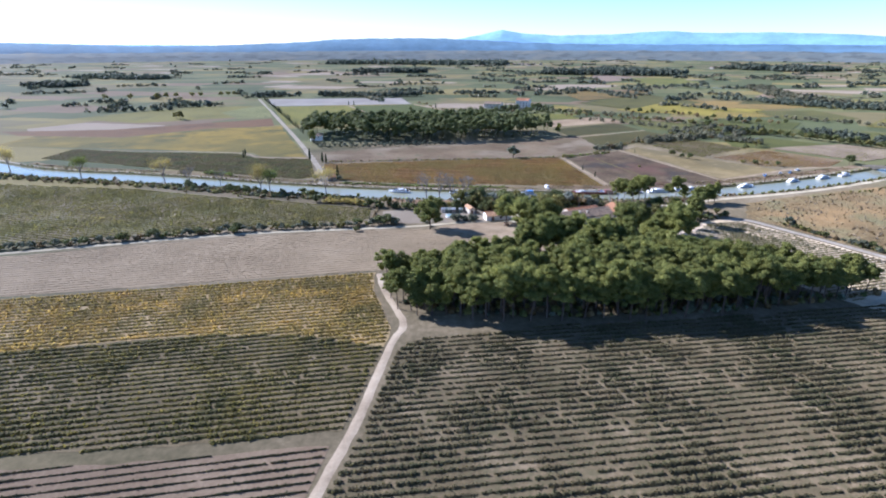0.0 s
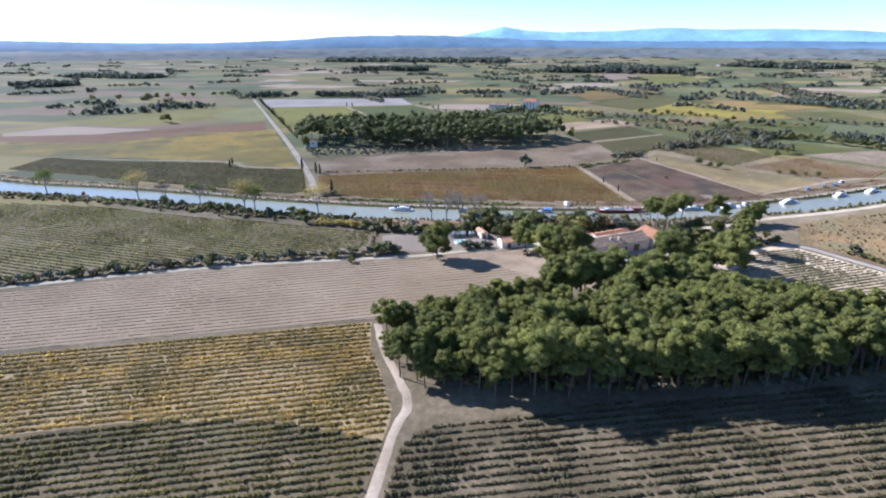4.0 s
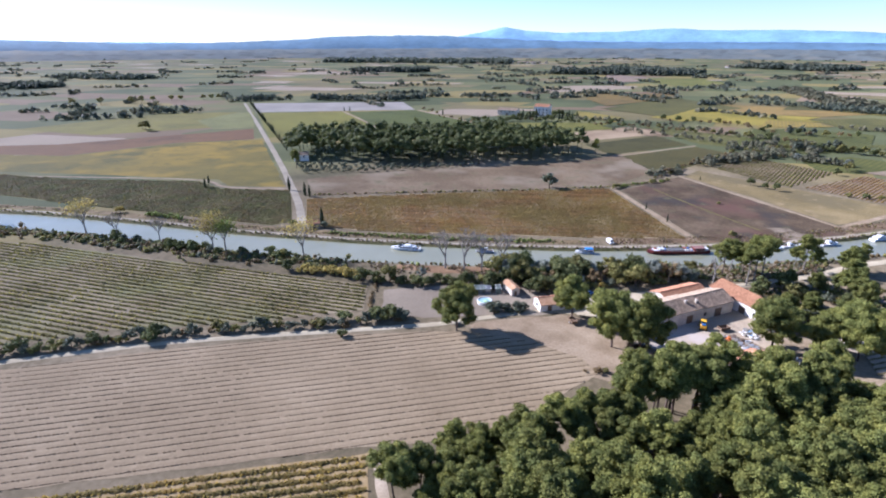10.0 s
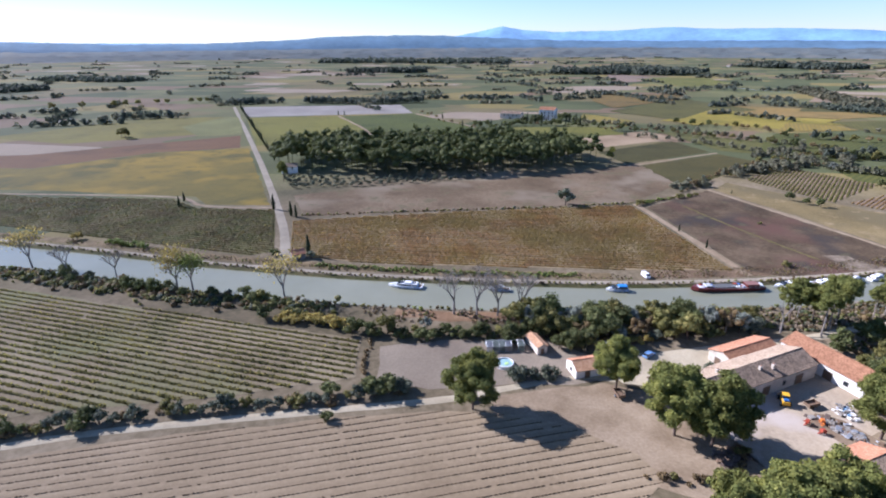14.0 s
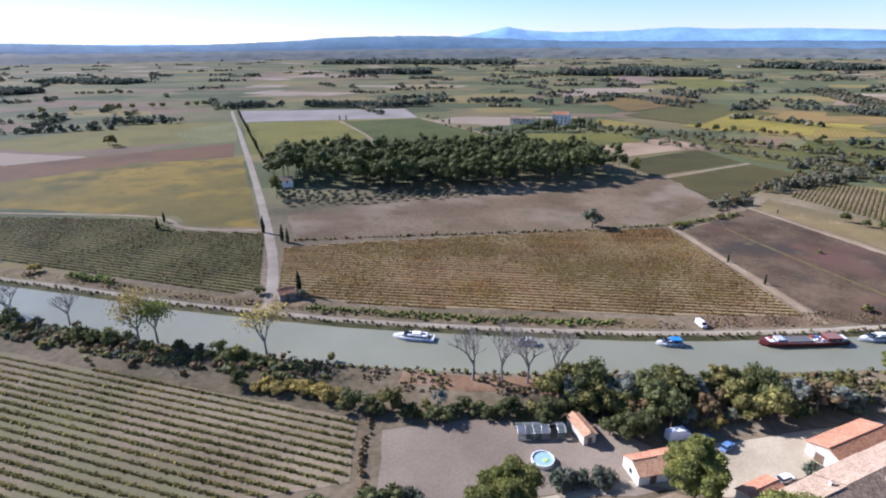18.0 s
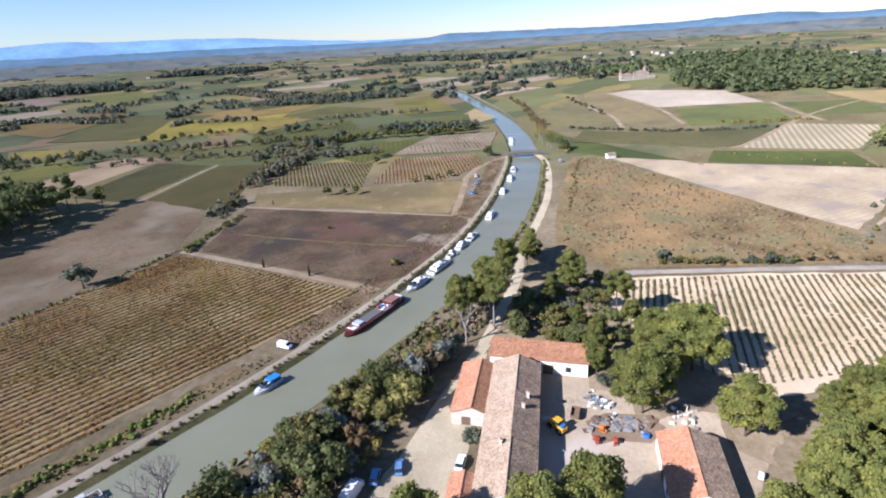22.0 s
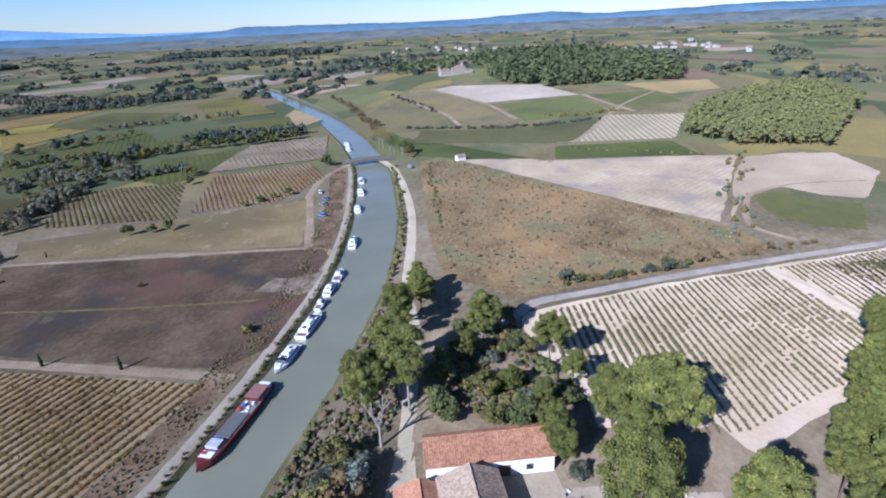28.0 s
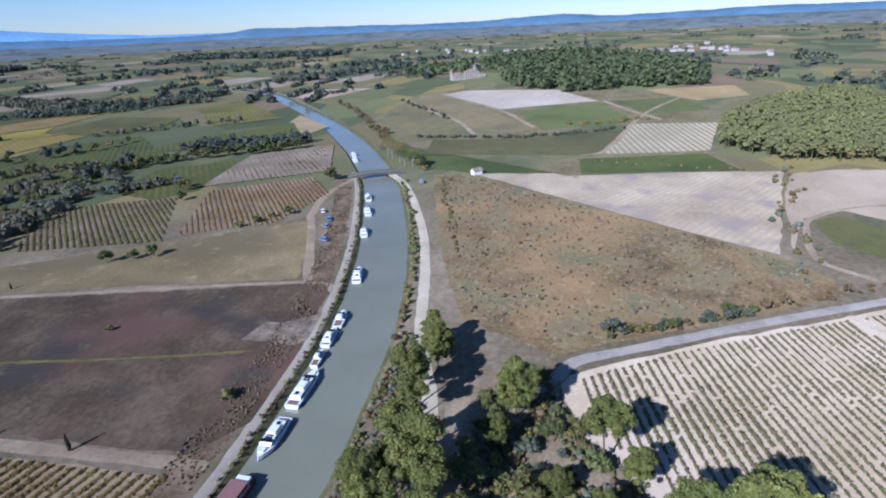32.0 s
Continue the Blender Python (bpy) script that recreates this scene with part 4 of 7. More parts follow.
for x, y, k, s in ((33, 266, 6, 1.0), (41, 247, 5, 1.2), (48, 243, 6, 1.3), (89, 245, 5, 1.08), (111, 239, 5, 1.15), (111, 249, 6, 0.95), (103, 244, 6, 0.8), (92, 225, 6, 0.95),
                   (128.5, 263, 2, 0.86), (122, 257.5, 3, 0.72), (138, 281.5, 7, 0.90), (127, 284, 3, 0.64), (120, 288, 3, 0.58),
                   (155.5, 304.5, 6, 0.76), (160.5, 307, 4, 0.7), (151, 303, 1, 0.66), (136, 304.5, 9, 1.02), (141.5, 305.5, 1, 0.64), (131, 303, 8, 0.70),
                   (111.5, 296.5, 8, 1.10), (116.5, 300, 9, 1.10), (101, 300.5, 0, 0.93), (105.5, 303.5, 8, 0.90), (106.5, 292.5, 9, 1.04), (110, 302.5, 1, 0.81),
                   (112, 263.5, 3, 0.64), (117.5, 271.5, 6, 0.49), (97.5, 258.5, 7, 0.64), (101.5, 260.5, 7, 0.70)):
    pines.plant(x, y, k, s, rng=rt, label="tall pine standing by the farm buildings")
GROVE2 = [(-138, 545), (-54, 520), (42, 524), (110, 560), (95, 600), (35, 620), (-60, 610), (-140, 600)]
M_PINE_FAR = leaves("far_pine_needles", [(0.085, 0.105, 0.03, 1), (0.135, 0.155, 0.044, 1), (0.2, 0.215, 0.064, 1)])
# lighter, yellower copy of the far needles, with sunlight painted into its tones
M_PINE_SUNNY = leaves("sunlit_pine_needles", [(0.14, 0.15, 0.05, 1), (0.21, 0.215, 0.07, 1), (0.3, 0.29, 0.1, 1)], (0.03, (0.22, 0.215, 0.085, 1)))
rng_far = np.random.default_rng(40)


def pine_wood(name, label, places, scale=1.0, tall=1.0, material=None):
    """A far pine wood as one object: each tree a cluster of rounded leaf masses on a stem."""
    solids, tufts, q = [], [], random.Random(len(places))
    ball, faces = BALLS[1]
    for x, y in places:
        h, w = q.uniform(12, 18.5) * scale * tall, q.uniform(3.6, 5.8) * scale
        for k in range(11):
            a, d = k * 2.4 + q.uniform(-0.3, 0.3), w * math.sqrt(q.uniform(0.02, 0.75))
            z = h * (0.42 + 0.5 * (1 - (d / w) ** 1.7) * q.uniform(0.5, 1.0))
            c = np.array((x + d * math.cos(a), y + d * math.sin(a), z + rise(x, y)))
            r = w * q.uniform(0.3, 0.46)
            solids.append(c + ball * (0.9 + rng_far.uniform(-0.2, 0.2, (len(ball), 1))) * r * np.array((1, 1, 0.75)))
            dd = rng_far.normal(0, 1, (12, 3))
            dd[:, 2] = np.abs(dd[:, 2])
            dd /= np.linalg.norm(dd, axis=1)[:, None]
            tufts.append(leaf_quads(rng_far, c + dd * r * 1.0, dd, 0.7 * scale, 0.5))
        for k in range(3):
            a = k * 2.1
            solids.append(np.array((x, y, rise(x, y) + h * (0.1 + 0.15 * k))) + ball * np.array((0.25, 0.25, h * 0.1)))
    return tagged(new(name, lumps_mesh(name, np.array(solids), faces, np.concatenate(tufts), material or M_PINE_FAR)), label, "wood", "far woods", "stuff")


pine_wood("pine_grove", "dark pine grove across the canal", scatter(GROVE2, 8.0, 8), 1.45, 1.0)


# ---- buildings ----
def box(bm, x0, x1, y0, y1, z0, z1, top=1.0):
    """A box; top < 1 narrows its upper face."""
    cx, cy = (x0 + x1) / 2, (y0 + y1) / 2
    v = [bm.verts.new((x, y, z0)) for x, y in ((x0, y0), (x1, y0), (x1, y1), (x0, y1))]
    v += [bm.verts.new((cx + (x - cx) * top, cy + (y - cy) * top, z1)) for x, y in ((x0, y0), (x1, y0), (x1, y1), (x0, y1))]
    for f in ((3, 2, 1, 0), (4, 5, 6, 7), (0, 1, 5, 4), (1, 2, 6, 5), (2, 3, 7, 6), (3, 0, 4, 7)):
        bm.faces.new([v[k] for k in f])
    return v


def soft_box(x0, x1, y0, y1, z0, z1, bevel=0.05, top=1.0, segments=2):
    bm = bmesh.new()
    box(bm, x0, x1, y0, y1, z0, z1, top)
    bmesh.ops.bevel(bm, geom=bm.edges[:], offset=bevel, segments=segments, affect='EDGES', profile=0.6)
    return bm


def roof_slope(length, run, drop, over=0.3, rib=0.24, thick=0.14):
    """One slope of ribbed clay tiles: along x, falling towards +y, its top edge at the origin."""
    bm = bmesh.new()
    n = max(4, int((length + 2 * over) / rib))
    rows = 3
    top, low = [], []
    rr = random.Random(int(length * 10 + run * 7))
    for i in range(n + 1):
        x = -length / 2 - over + (length + 2 * over) * i / n
        bump = 0.03 if i % 2 else -0.02
        ct, cl = [], []
        for k in range(rows + 1):
            t = k / rows
            z = -drop * t + bump + rr.uniform(-0.02, 0.02) - 0.10 * math.sin(math.pi * t) * (0.4 + 0.6 * math.sin(x * 0.35) ** 2)
            ct.append(bm.verts.new((x, run * t, z)))
            cl.append(bm.verts.new((x, run * t, -drop * t - thick)))
        top.append(ct)
        low.append(cl)
    for i in range(n):
        for k in range(rows):
            bm.faces.new((top[i][k], top[i + 1][k], top[i + 1][k + 1], top[i][k + 1]))
        bm.faces.new((low[i][0], low[i][rows], low[i + 1][rows], low[i + 1][0]))
        bm.faces.new((top[i][rows], top[i + 1][rows], low[i + 1][rows], low[i][rows]))
    for i in (0, n):
        bm.faces.new([v for v in top[i]] + [v for v in low[i][::-1]])
    bmesh.ops.recalc_face_normals(bm, faces=bm.faces[:])
    return bm


M_GLASS = plain("dark_window_glass", (0.03, 0.035, 0.04), 0.08, vary=0.2, spec=0.6)
M_WOOD = plain("weathered_wood", (0.2, 0.13, 0.08), 0.85, vary=0.3, scale=4, bump=0.4)
M_BLUE = plain("faded_blue_paint", (0.2, 0.33, 0.45), 0.6, vary=0.2)
M_WHITE = plain("white_gelcoat", (0.7, 0.7, 0.68), 0.25, vary=0.05, scale=2, bump=0.02, spec=0.5)
M_WHITEWALL = plain("white_render", (0.74, 0.7, 0.64), 0.9, vary=0.08, scale=0.7, dirt=(0.55, 0.5, 0.43, 1))
M_STONE = plain("grey_stone", (0.27, 0.245, 0.21), 0.95, vary=0.25, scale=1.2, bump=0.5)


def window(top, x, y, z, w, h, side, frame_mat=None, door=False, turn=0.0):
    """A window or door in a wall whose outside faces side (+1 or -1) along y; turn = 90 for a gable wall."""
    ob = new("door" if door else "window")
    ob.parent = top
    ob.matrix_basis = pose(x, y, z, 0, 0, turn)
    s = side
    bm = bmesh.new()
    for a, b, c, d in ((-w / 2 - 0.1, -w / 2, 0, h), (w / 2, w / 2 + 0.1, 0, h), (-w / 2 - 0.1, w / 2 + 0.1, h, h + 0.12), (-w / 2 - 0.14, w / 2 + 0.14, -0.1, 0)):
        box(bm, a, b, min(-0.05 * s, 0.09 * s), max(-0.05 * s, 0.09 * s), c, d)
    part("frame", bm, M_STONE, ob)
    bm = bmesh.new()
    box(bm, -w / 2, w / 2, min(-0.03 * s, 0.03 * s), max(-0.03 * s, 0.03 * s), 0, h)
    part("leaf" if door else "pane", bm, frame_mat or (M_WOOD if door else M_GLASS), ob)
    return ob


def house(name, label, a, b, width, eave, ridge, wall, roof_l, roof_r, category="farm building", shift=0.0, openings=(), sections=1, roof_step=0.0, eave_r=None):
    """A gabled building whose ridge runs from a to b; shift moves the ridge across the width.
    openings: (side, place along, sill, width, height, is it a door), side 'l', 'r' for long walls, 'a', 'b' for gables."""
    a, b = Vector(a), Vector(b)
    mid, d = (a + b) / 2, b - a
    L, ang = d.length, math.degrees(math.atan2(d.y, d.x))
    top = tagged(new(name), label, category)
    top.matrix_basis = pose(mid.x, mid.y, rise(mid.x, mid.y), 0, 0, ang)
    er = eave if eave_r is None else eave_r
    yl, yr = width / 2, -width / 2
    bm = bmesh.new()
    prof = ((yl, -0.4), (yl, eave - 0.12), (shift, ridge - 0.36), (yr, er - 0.12), (yr, -0.4))
    ends = [[bm.verts.new((x, y, z)) for y, z in prof] for x in (-L / 2, L / 2)]
    bm.faces.new(ends[0])
    bm.faces.new(ends[1][::-1])
    for k in range(5):
        bm.faces.new((ends[0][k], ends[0][k - 1], ends[1][k - 1], ends[1][k]))
    bmesh.ops.recalc_face_normals(bm, faces=bm.faces[:])
    part("wall", bm, wall, top)
    for k in range(sections):
        x = -L / 2 + L * (k + 0.5) / sections
        up = roof_step * (k % 2)
        for run, mat, turn in ((yl - shift + 0.35, roof_l, 0), (shift - yr + 0.35, roof_r, 180)):
            ev = eave if turn == 0 else er
            drop = (ridge - ev) * run / (run - 0.35)
            r = part("roof", roof_slope(L / sections - (0.5 if sections > 1 else 0), run, drop), mat, top)
            r.matrix_basis = pose(x, shift, ridge + 0.03 + up, 0, 0, turn)
    bm = bmesh.new()
    n = max(4, int(L / 0.45))
    cut = [[bm.verts.new((-L / 2 + L * k / n, shift + y, ridge + z + (0.02 if k % 2 and z > 0 else 0))) for y, z in ((-0.15, -0.02), (-0.08, 0.13), (0.08, 0.13), (0.15, -0.02))] for k in range(n + 1)]
    for k in range(n):
        for j in range(4):
            bm.faces.new((cut[k][j], cut[k][j - 1], cut[k + 1][j - 1], cut[k + 1][j]))
    bm.faces.new(cut[0])
    bm.faces.new(cut[n][::-1])
    bmesh.ops.recalc_face_normals(bm, faces=bm.faces[:])
    part("ridge_cap", bm, roof_l, top)
    for side, at, sill, w, h, door in openings:
        if side == 'l':
            window(top, at, yl, sill, w, h, 1, door=door)
        elif side == 'r':
            window(top, at, yr, sill, w, h, -1, door=door)
        else:
            window(top, L / 2 if side == 'b' else -L / 2, at, sill, w, h, -1 if side == 'b' else 1, door=door, turn=90)
    return top


def chimney(top, x, y, z0, z1):
    bm = bmesh.new()
    box(bm, x - 0.4, x + 0.4, y - 0.3, y + 0.3, z0, z1)
    box(bm, x - 0.48, x + 0.48, y - 0.38, y + 0.38, z1, z1 + 0.15)
    c = part("chimney", bm, M_WALL, top)
    bm = bmesh.new()
    box(bm, x - 0.15, x + 0.15, y - 0.12, y + 0.12, z1 + 0.15, z1 + 0.4)
    part("pot", bm, M_ROOF_NEW, c)


barn = house("barn", "long low stone barn with weathered clay tile roof", (47, 257.5), (87.5, 275.2), 11.0, 4.6, 6.9, M_WALL, M_ROOF_PALE, M_ROOF_OLD, shift=-0.4, sections=3, roof_step=0.28,
             openings=[('r', -14, 0, 3.2, 3.2, True), ('r', -6, 1.4, 1.0, 1.2, False), ('r', 2, 0, 2.6, 2.8, True), ('r', 9, 1.4, 1.0, 1.2, False), ('r', 15, 0, 3.0, 3.0, True), ('l', -12, 1.5, 1.0, 1.2, False), ('l', -3, 0, 1.2, 2.1, True), ('a', 0, 0, 2.4, 2.6, True)])
for k, (x, y) in enumerate(((6.5, -3.2), (2.5, -2.4), (-9, 1.5))):
    chimney(barn, x, y, 5.2, 7.0)
M_ROOF_RED = tiles("red_brown_clay_tiles", [(0.2, 0.095, 0.052, 1), (0.31, 0.155, 0.085, 1), (0.42, 0.225, 0.125, 1)])
house("barn", "white-walled barn wing with red clay tile roof", (91.5, 284.5), (99.8, 261.5), 8.6, 4.2, 6.3, M_WHITEWALL, M_ROOF_RED, M_ROOF_RED, shift=1.0,
      openings=[('r', 2.5, 0.0, 2.4, 2.6, True), ('r', 7.5, 1.2, 1.2, 1.2, False), ('b', 0, 0.9, 1.3, 1.4, False)])
house("annex", "lean barn annex with orange and brown clay tiles", (66, 276.2), (83.5, 283.6), 8.0, 3.6, 5.1, M_WALL, M_ROOF_NEW, M_ROOF_RED, shift=-0.5, openings=[('a', 0.8, 0, 1.8, 2.2, True), ('l', 2, 1.2, 1.0, 1.2, False), ('l', -4, 1.2, 1.0, 1.2, False)])
house("barn", "gabled barn with bright orange and brown tile roof", (65.5, 228.2), (81.5, 234.6), 11.0, 4.0, 5.9, M_WHITEWALL, M_ROOF_NEW, M_ROOF_OLD, openings=[('b', 1.5, 0, 2.6, 3.0, True), ('b', -2.8, 0, 2.0, 2.6, True), ('l', 0, 0, 2.6, 2.8, True), ('l', -5, 1.4, 1, 1.1, False)])
house("outbuilding", "small lean-to with orange tiles against the barn", (42.5, 264.0), (50.5, 267.6), 5.0, 3.2, 4.2, M_WALL, M_ROOF_NEW, M_ROOF_NEW, openings=[('a', 0, 0, 1.6, 2.0, True)])
house("cottage", "white cottage with two-tone clay roof and small extension", (22.3, 273.2), (34, 275.8), 6.2, 2.8, 4.2, M_WHITEWALL, M_ROOF_NEW, M_ROOF_TAN, "cottage", sections=2, roof_step=0.12,
      openings=[('r', -2.5, 0, 1.4, 2.1, True), ('r', 2.0, 0.9, 1.0, 1.1, False), ('a', 0, 1.0, 0.9, 1.0, False)])
house("shed", "narrow rendered shed with orange tiled roof", (13.6, 290.5), (16.0, 283.2), 3.2, 2.9, 3.6, M_WALL, M_ROOF_TAN, M_ROOF_TAN, "shed", openings=[('b', 0, 0, 1.0, 1.9, True), ('l', 0, 1.2, 0.7, 0.8, False)])
house("hut", "small stone hut with orange roof beside the towpath", (-79.5, 361.5), (-74.5, 364.2), 4.6, 2.8, 4.2, M_STONE, M_ROOF_NEW, M_ROOF_NEW, "hut", openings=[('r', 0, 0, 1.1, 2.0, True), ('b', 0, 1.2, 0.7, 0.8, False)])
house("hut", "small pale stone field hut at a field corner", (336.5, 335.5), (340.5, 331.5), 3.6, 2.8, 3.7, M_WHITEWALL, M_ROOF_OLD, M_ROOF_OLD, "hut", openings=[('l', 0, 0, 1.0, 2.0, True)])
house("house", "pale house at the edge of the dark pine grove", (-130, 531), (-119, 534), 8.0, 5.0, 6.8, M_WHITEWALL, M_ROOF_OLD, M_ROOF_OLD, "house", openings=[('r', -2, 0, 1.2, 2.1, True), ('r', 2, 3.0, 1.0, 1.3, False), ('r', -2, 3.0, 1.0, 1.3, False), ('b', 0, 3.0, 1.0, 1.3, False)])
villa = house("villa", "tall white villa with red roof among cypresses", (110, 820), (127, 811), 12.0, 12.5, 15.5, M_WHITEWALL, M_ROOF_RED, M_ROOF_RED, "villa",
              openings=[(s, x, z, 1.3, 1.9, False) for s in 'lr' for x in (-7, -2.5, 2.5, 7) for z in (1.0, 4.4, 8.0)] + [('r', 0, 0, 1.6, 2.5, True), ('b', 0, 4.2, 1.3, 1.9, False)])
house("farmhouse", "long beige farmhouse beside the villa", (64, 836), (88, 824), 11.0, 6.5, 9.0, M_WALL, M_ROOF_OLD, M_ROOF_OLD, "house", openings=[('r', x, 3.6, 1.2, 1.5, False) for x in (-8, -3, 3, 8)] + [('r', 0, 0, 2.4, 2.6, True)])


def castle():
    """The far chateau on its wooded hill: a main range, two towers with roofs."""
    cx, cy = 750, 432
    stone = plain("chateau_stone", (0.4, 0.345, 0.27), 0.95, vary=0.2, scale=0.4)
    top = tagged(new("chateau"), "pale stone chateau with towers on a wooded hill", "castle")
    top.matrix_basis = pose(cx, cy, rise(cx, cy), 0, 0, -68) @ Matrix.Scale(0.72, 4)
    for x0, x1, h, r in ((-30, -8, 8, 3), (-8, 18, 12, 4), (18, 30, 7, 2)):
        bm = bmesh.new()
        box(bm, x0, x1, -6, 6, -2, h)
        w = part("wall", bm, stone, top)
        bm = bmesh.new()
        v = box(bm, x0 - 0.5, x1 + 0.5, -6.5, 6.5, h, h + r, 0.25)
        part("roof", bm, M_ROOF_OLD, top)
        n = int((x1 - x0) / 4)
        for k in range(n):
            for z in range(1, int(h / 4) + 1):
                bm = bmesh.new()
                box(bm, x0 + 2 + k * 4, x0 + 3.3 + k * 4, 5.9, 6.08, z * 3.6 - 2, z * 3.6)
                part("window", bm, M_GLASS, top)
                bm = bmesh.new()
                box(bm, x0 + 2 + k * 4, x0 + 3.3 + k * 4, -6.08, -5.9, z * 3.6 - 2, z * 3.6)
                part("window", bm, M_GLASS, top)
    for x, h in ((12, 19), (-30, 12)):
        bm = bmesh.new()
        bmesh.ops.create_cone(bm, cap_ends=True, segments=14, radius1=3, radius2=2.8, depth=h + 2, matrix=Matrix.Translation((x, 5, h / 2 - 1)))
        t = part("tower", bm, stone, top)
        bm = bmesh.new()
        bmesh.ops.create_cone(bm, cap_ends=True, segments=14, radius1=3.4, radius2=0.1, depth=6, matrix=Matrix.Translation((x, 5, h + 3)))
        part("spire", bm, M_ROOF_OLD, t)


castle()


M_OLDSTONE = plain("mossy_old_stone", (0.17, 0.15, 0.12), 0.95, vary=0.3, scale=0.9, bump=0.5)


def bridge():
    """A humped stone arch bridge over the canal."""
    top = tagged(new("bridge"), "old stone arch bridge over the canal", "bridge")
    top.matrix_basis = pose(330, 392, 0, 0, 0, -62)
    bm = bmesh.new()
    n, half, span, wide = 24, 17.0, 9.6, 2.6
    for s in (-1, 1):
        cols = []
        for i in range(n + 1):
            x = -half + 2 * half * i / n
            deck = 0.3 + 1.7 * max(0, math.cos(x / half * math.pi / 2)) ** 0.8
            low = -1.6 + 2.9 * math.sqrt(max(0, 1 - (x / span) ** 2)) if abs(x) < span else -1.6
            cols.append((bm.verts.new((x, s * wide, min(low, deck - 0.5))), bm.verts.new((x, s * wide, deck))))
        for i in range(n):
            bm.faces.new((cols[i][0], cols[i + 1][0], cols[i + 1][1], cols[i][1]))
        if s == -1:
            other = cols
    for i in range(n):
        bm.faces.new((other[i][1], other[i + 1][1], cols[i + 1][1], cols[i][1]))
        bm.faces.new((other[i][0], other[i + 1][0], cols[i + 1][0], cols[i][0]))
    bmesh.ops.recalc_face_normals(bm, faces=bm.faces[:])
    part("arch", bm, M_OLDSTONE, top)
    for s in (-1, 1):
        bm = bmesh.new()
        for i in range(n):
            x0, x1 = -half + 2 * half * i / n, -half + 2 * half * (i + 1) / n
            d0, d1 = [0.3 + 1.7 * max(0, math.cos(x / half * math.pi / 2)) ** 0.8 for x in (x0, x1)]
            v = box(bm, x0, x1, s * wide - 0.2, s * wide + 0.2, 0, 1)
            for q, z in zip(v, (d0 - 0.1, d1 - 0.1, d1 - 0.1, d0 - 0.1, d0 + 0.7, d1 + 0.7, d1 + 0.7, d0 + 0.7)):
                q.co.z = z
        part("parapet", bm, M_OLDSTONE, top)


bridge()


# ---- garden and farmyard ----
field("yard", "dusty gravel farmyard between the barns", [(93, 271), (98, 256), (103, 249), (100, 240), (108, 231), (104, 221), (86, 220), (62, 221), (56, 240), (46, 248), (50, 256), (86, 270)], M_YARD, 0.05, 0, 1.3)
field("yard", "sunlit gravel yard behind the barns", [(94, 288), (66, 286), (50, 284), (40, 282), (30, 280), (36, 268), (46, 266), (64, 275), (86, 284)], M_ROAD, 0.055)
field("scrap_ground", "brown trampled earth under the scrap", [(79.5, 255.5), (84, 251), (88, 244), (86, 240), (80, 241), (75, 251)], S_BROWN, 0.075, 0, 1.2)
field("yard_edge", "brown needle-strewn earth at the yard's edge", [(99, 262), (106, 254), (114, 246), (114, 228), (104, 218), (84, 219), (86, 227), (97, 229), (94, 238), (88, 240), (88, 246), (94, 250), (93, 257)], soil("needle_litter", (0.15, 0.115, 0.08, 1), (0.225, 0.18, 0.13, 1), (0.31, 0.255, 0.19, 1), 0.08, 0.9), 0.07, 0, 1.8)
field("wood_floor", "dry pale earth and litter under the pines", [(98, 290), (104, 262), (112, 256), (126, 257), (134, 267), (152, 274), (158, 280), (146, 298), (120, 294)], soil("dry_wood_floor", (0.13, 0.1, 0.065, 1), (0.2, 0.16, 0.11, 1), (0.3, 0.25, 0.18, 1), 0.07, 0.9), 0.065, 0, 1.5)
field("garden", "bare grey garden plot beside the cottage", [(-33, 288), (-14, 292), (2, 291), (20, 291), (30, 282), (30, 270), (22, 268), (0, 268), (-12, 266), (-32, 268)], M_PALE, 0.05)
field("yard", "trampled earth round the parked trailer", [(-2, 262), (30, 268), (46, 263), (50, 250), (58, 240), (54, 226), (40, 226), (28, 232), (14, 246), (-2, 255)], M_TRACK, 0.05, 0, 1.2)

M_METAL = plain("galvanised_steel", (0.45, 0.46, 0.47), 0.45, 0.6, vary=0.15)
M_POOL = plain("pool_water", (0.3, 0.44, 0.44), 0.08, vary=0.15, spec=0.6)
M_POLY = plain("dusty_plastic_sheet", (0.24, 0.28, 0.25), 0.4, vary=0.35, scale=0.8)


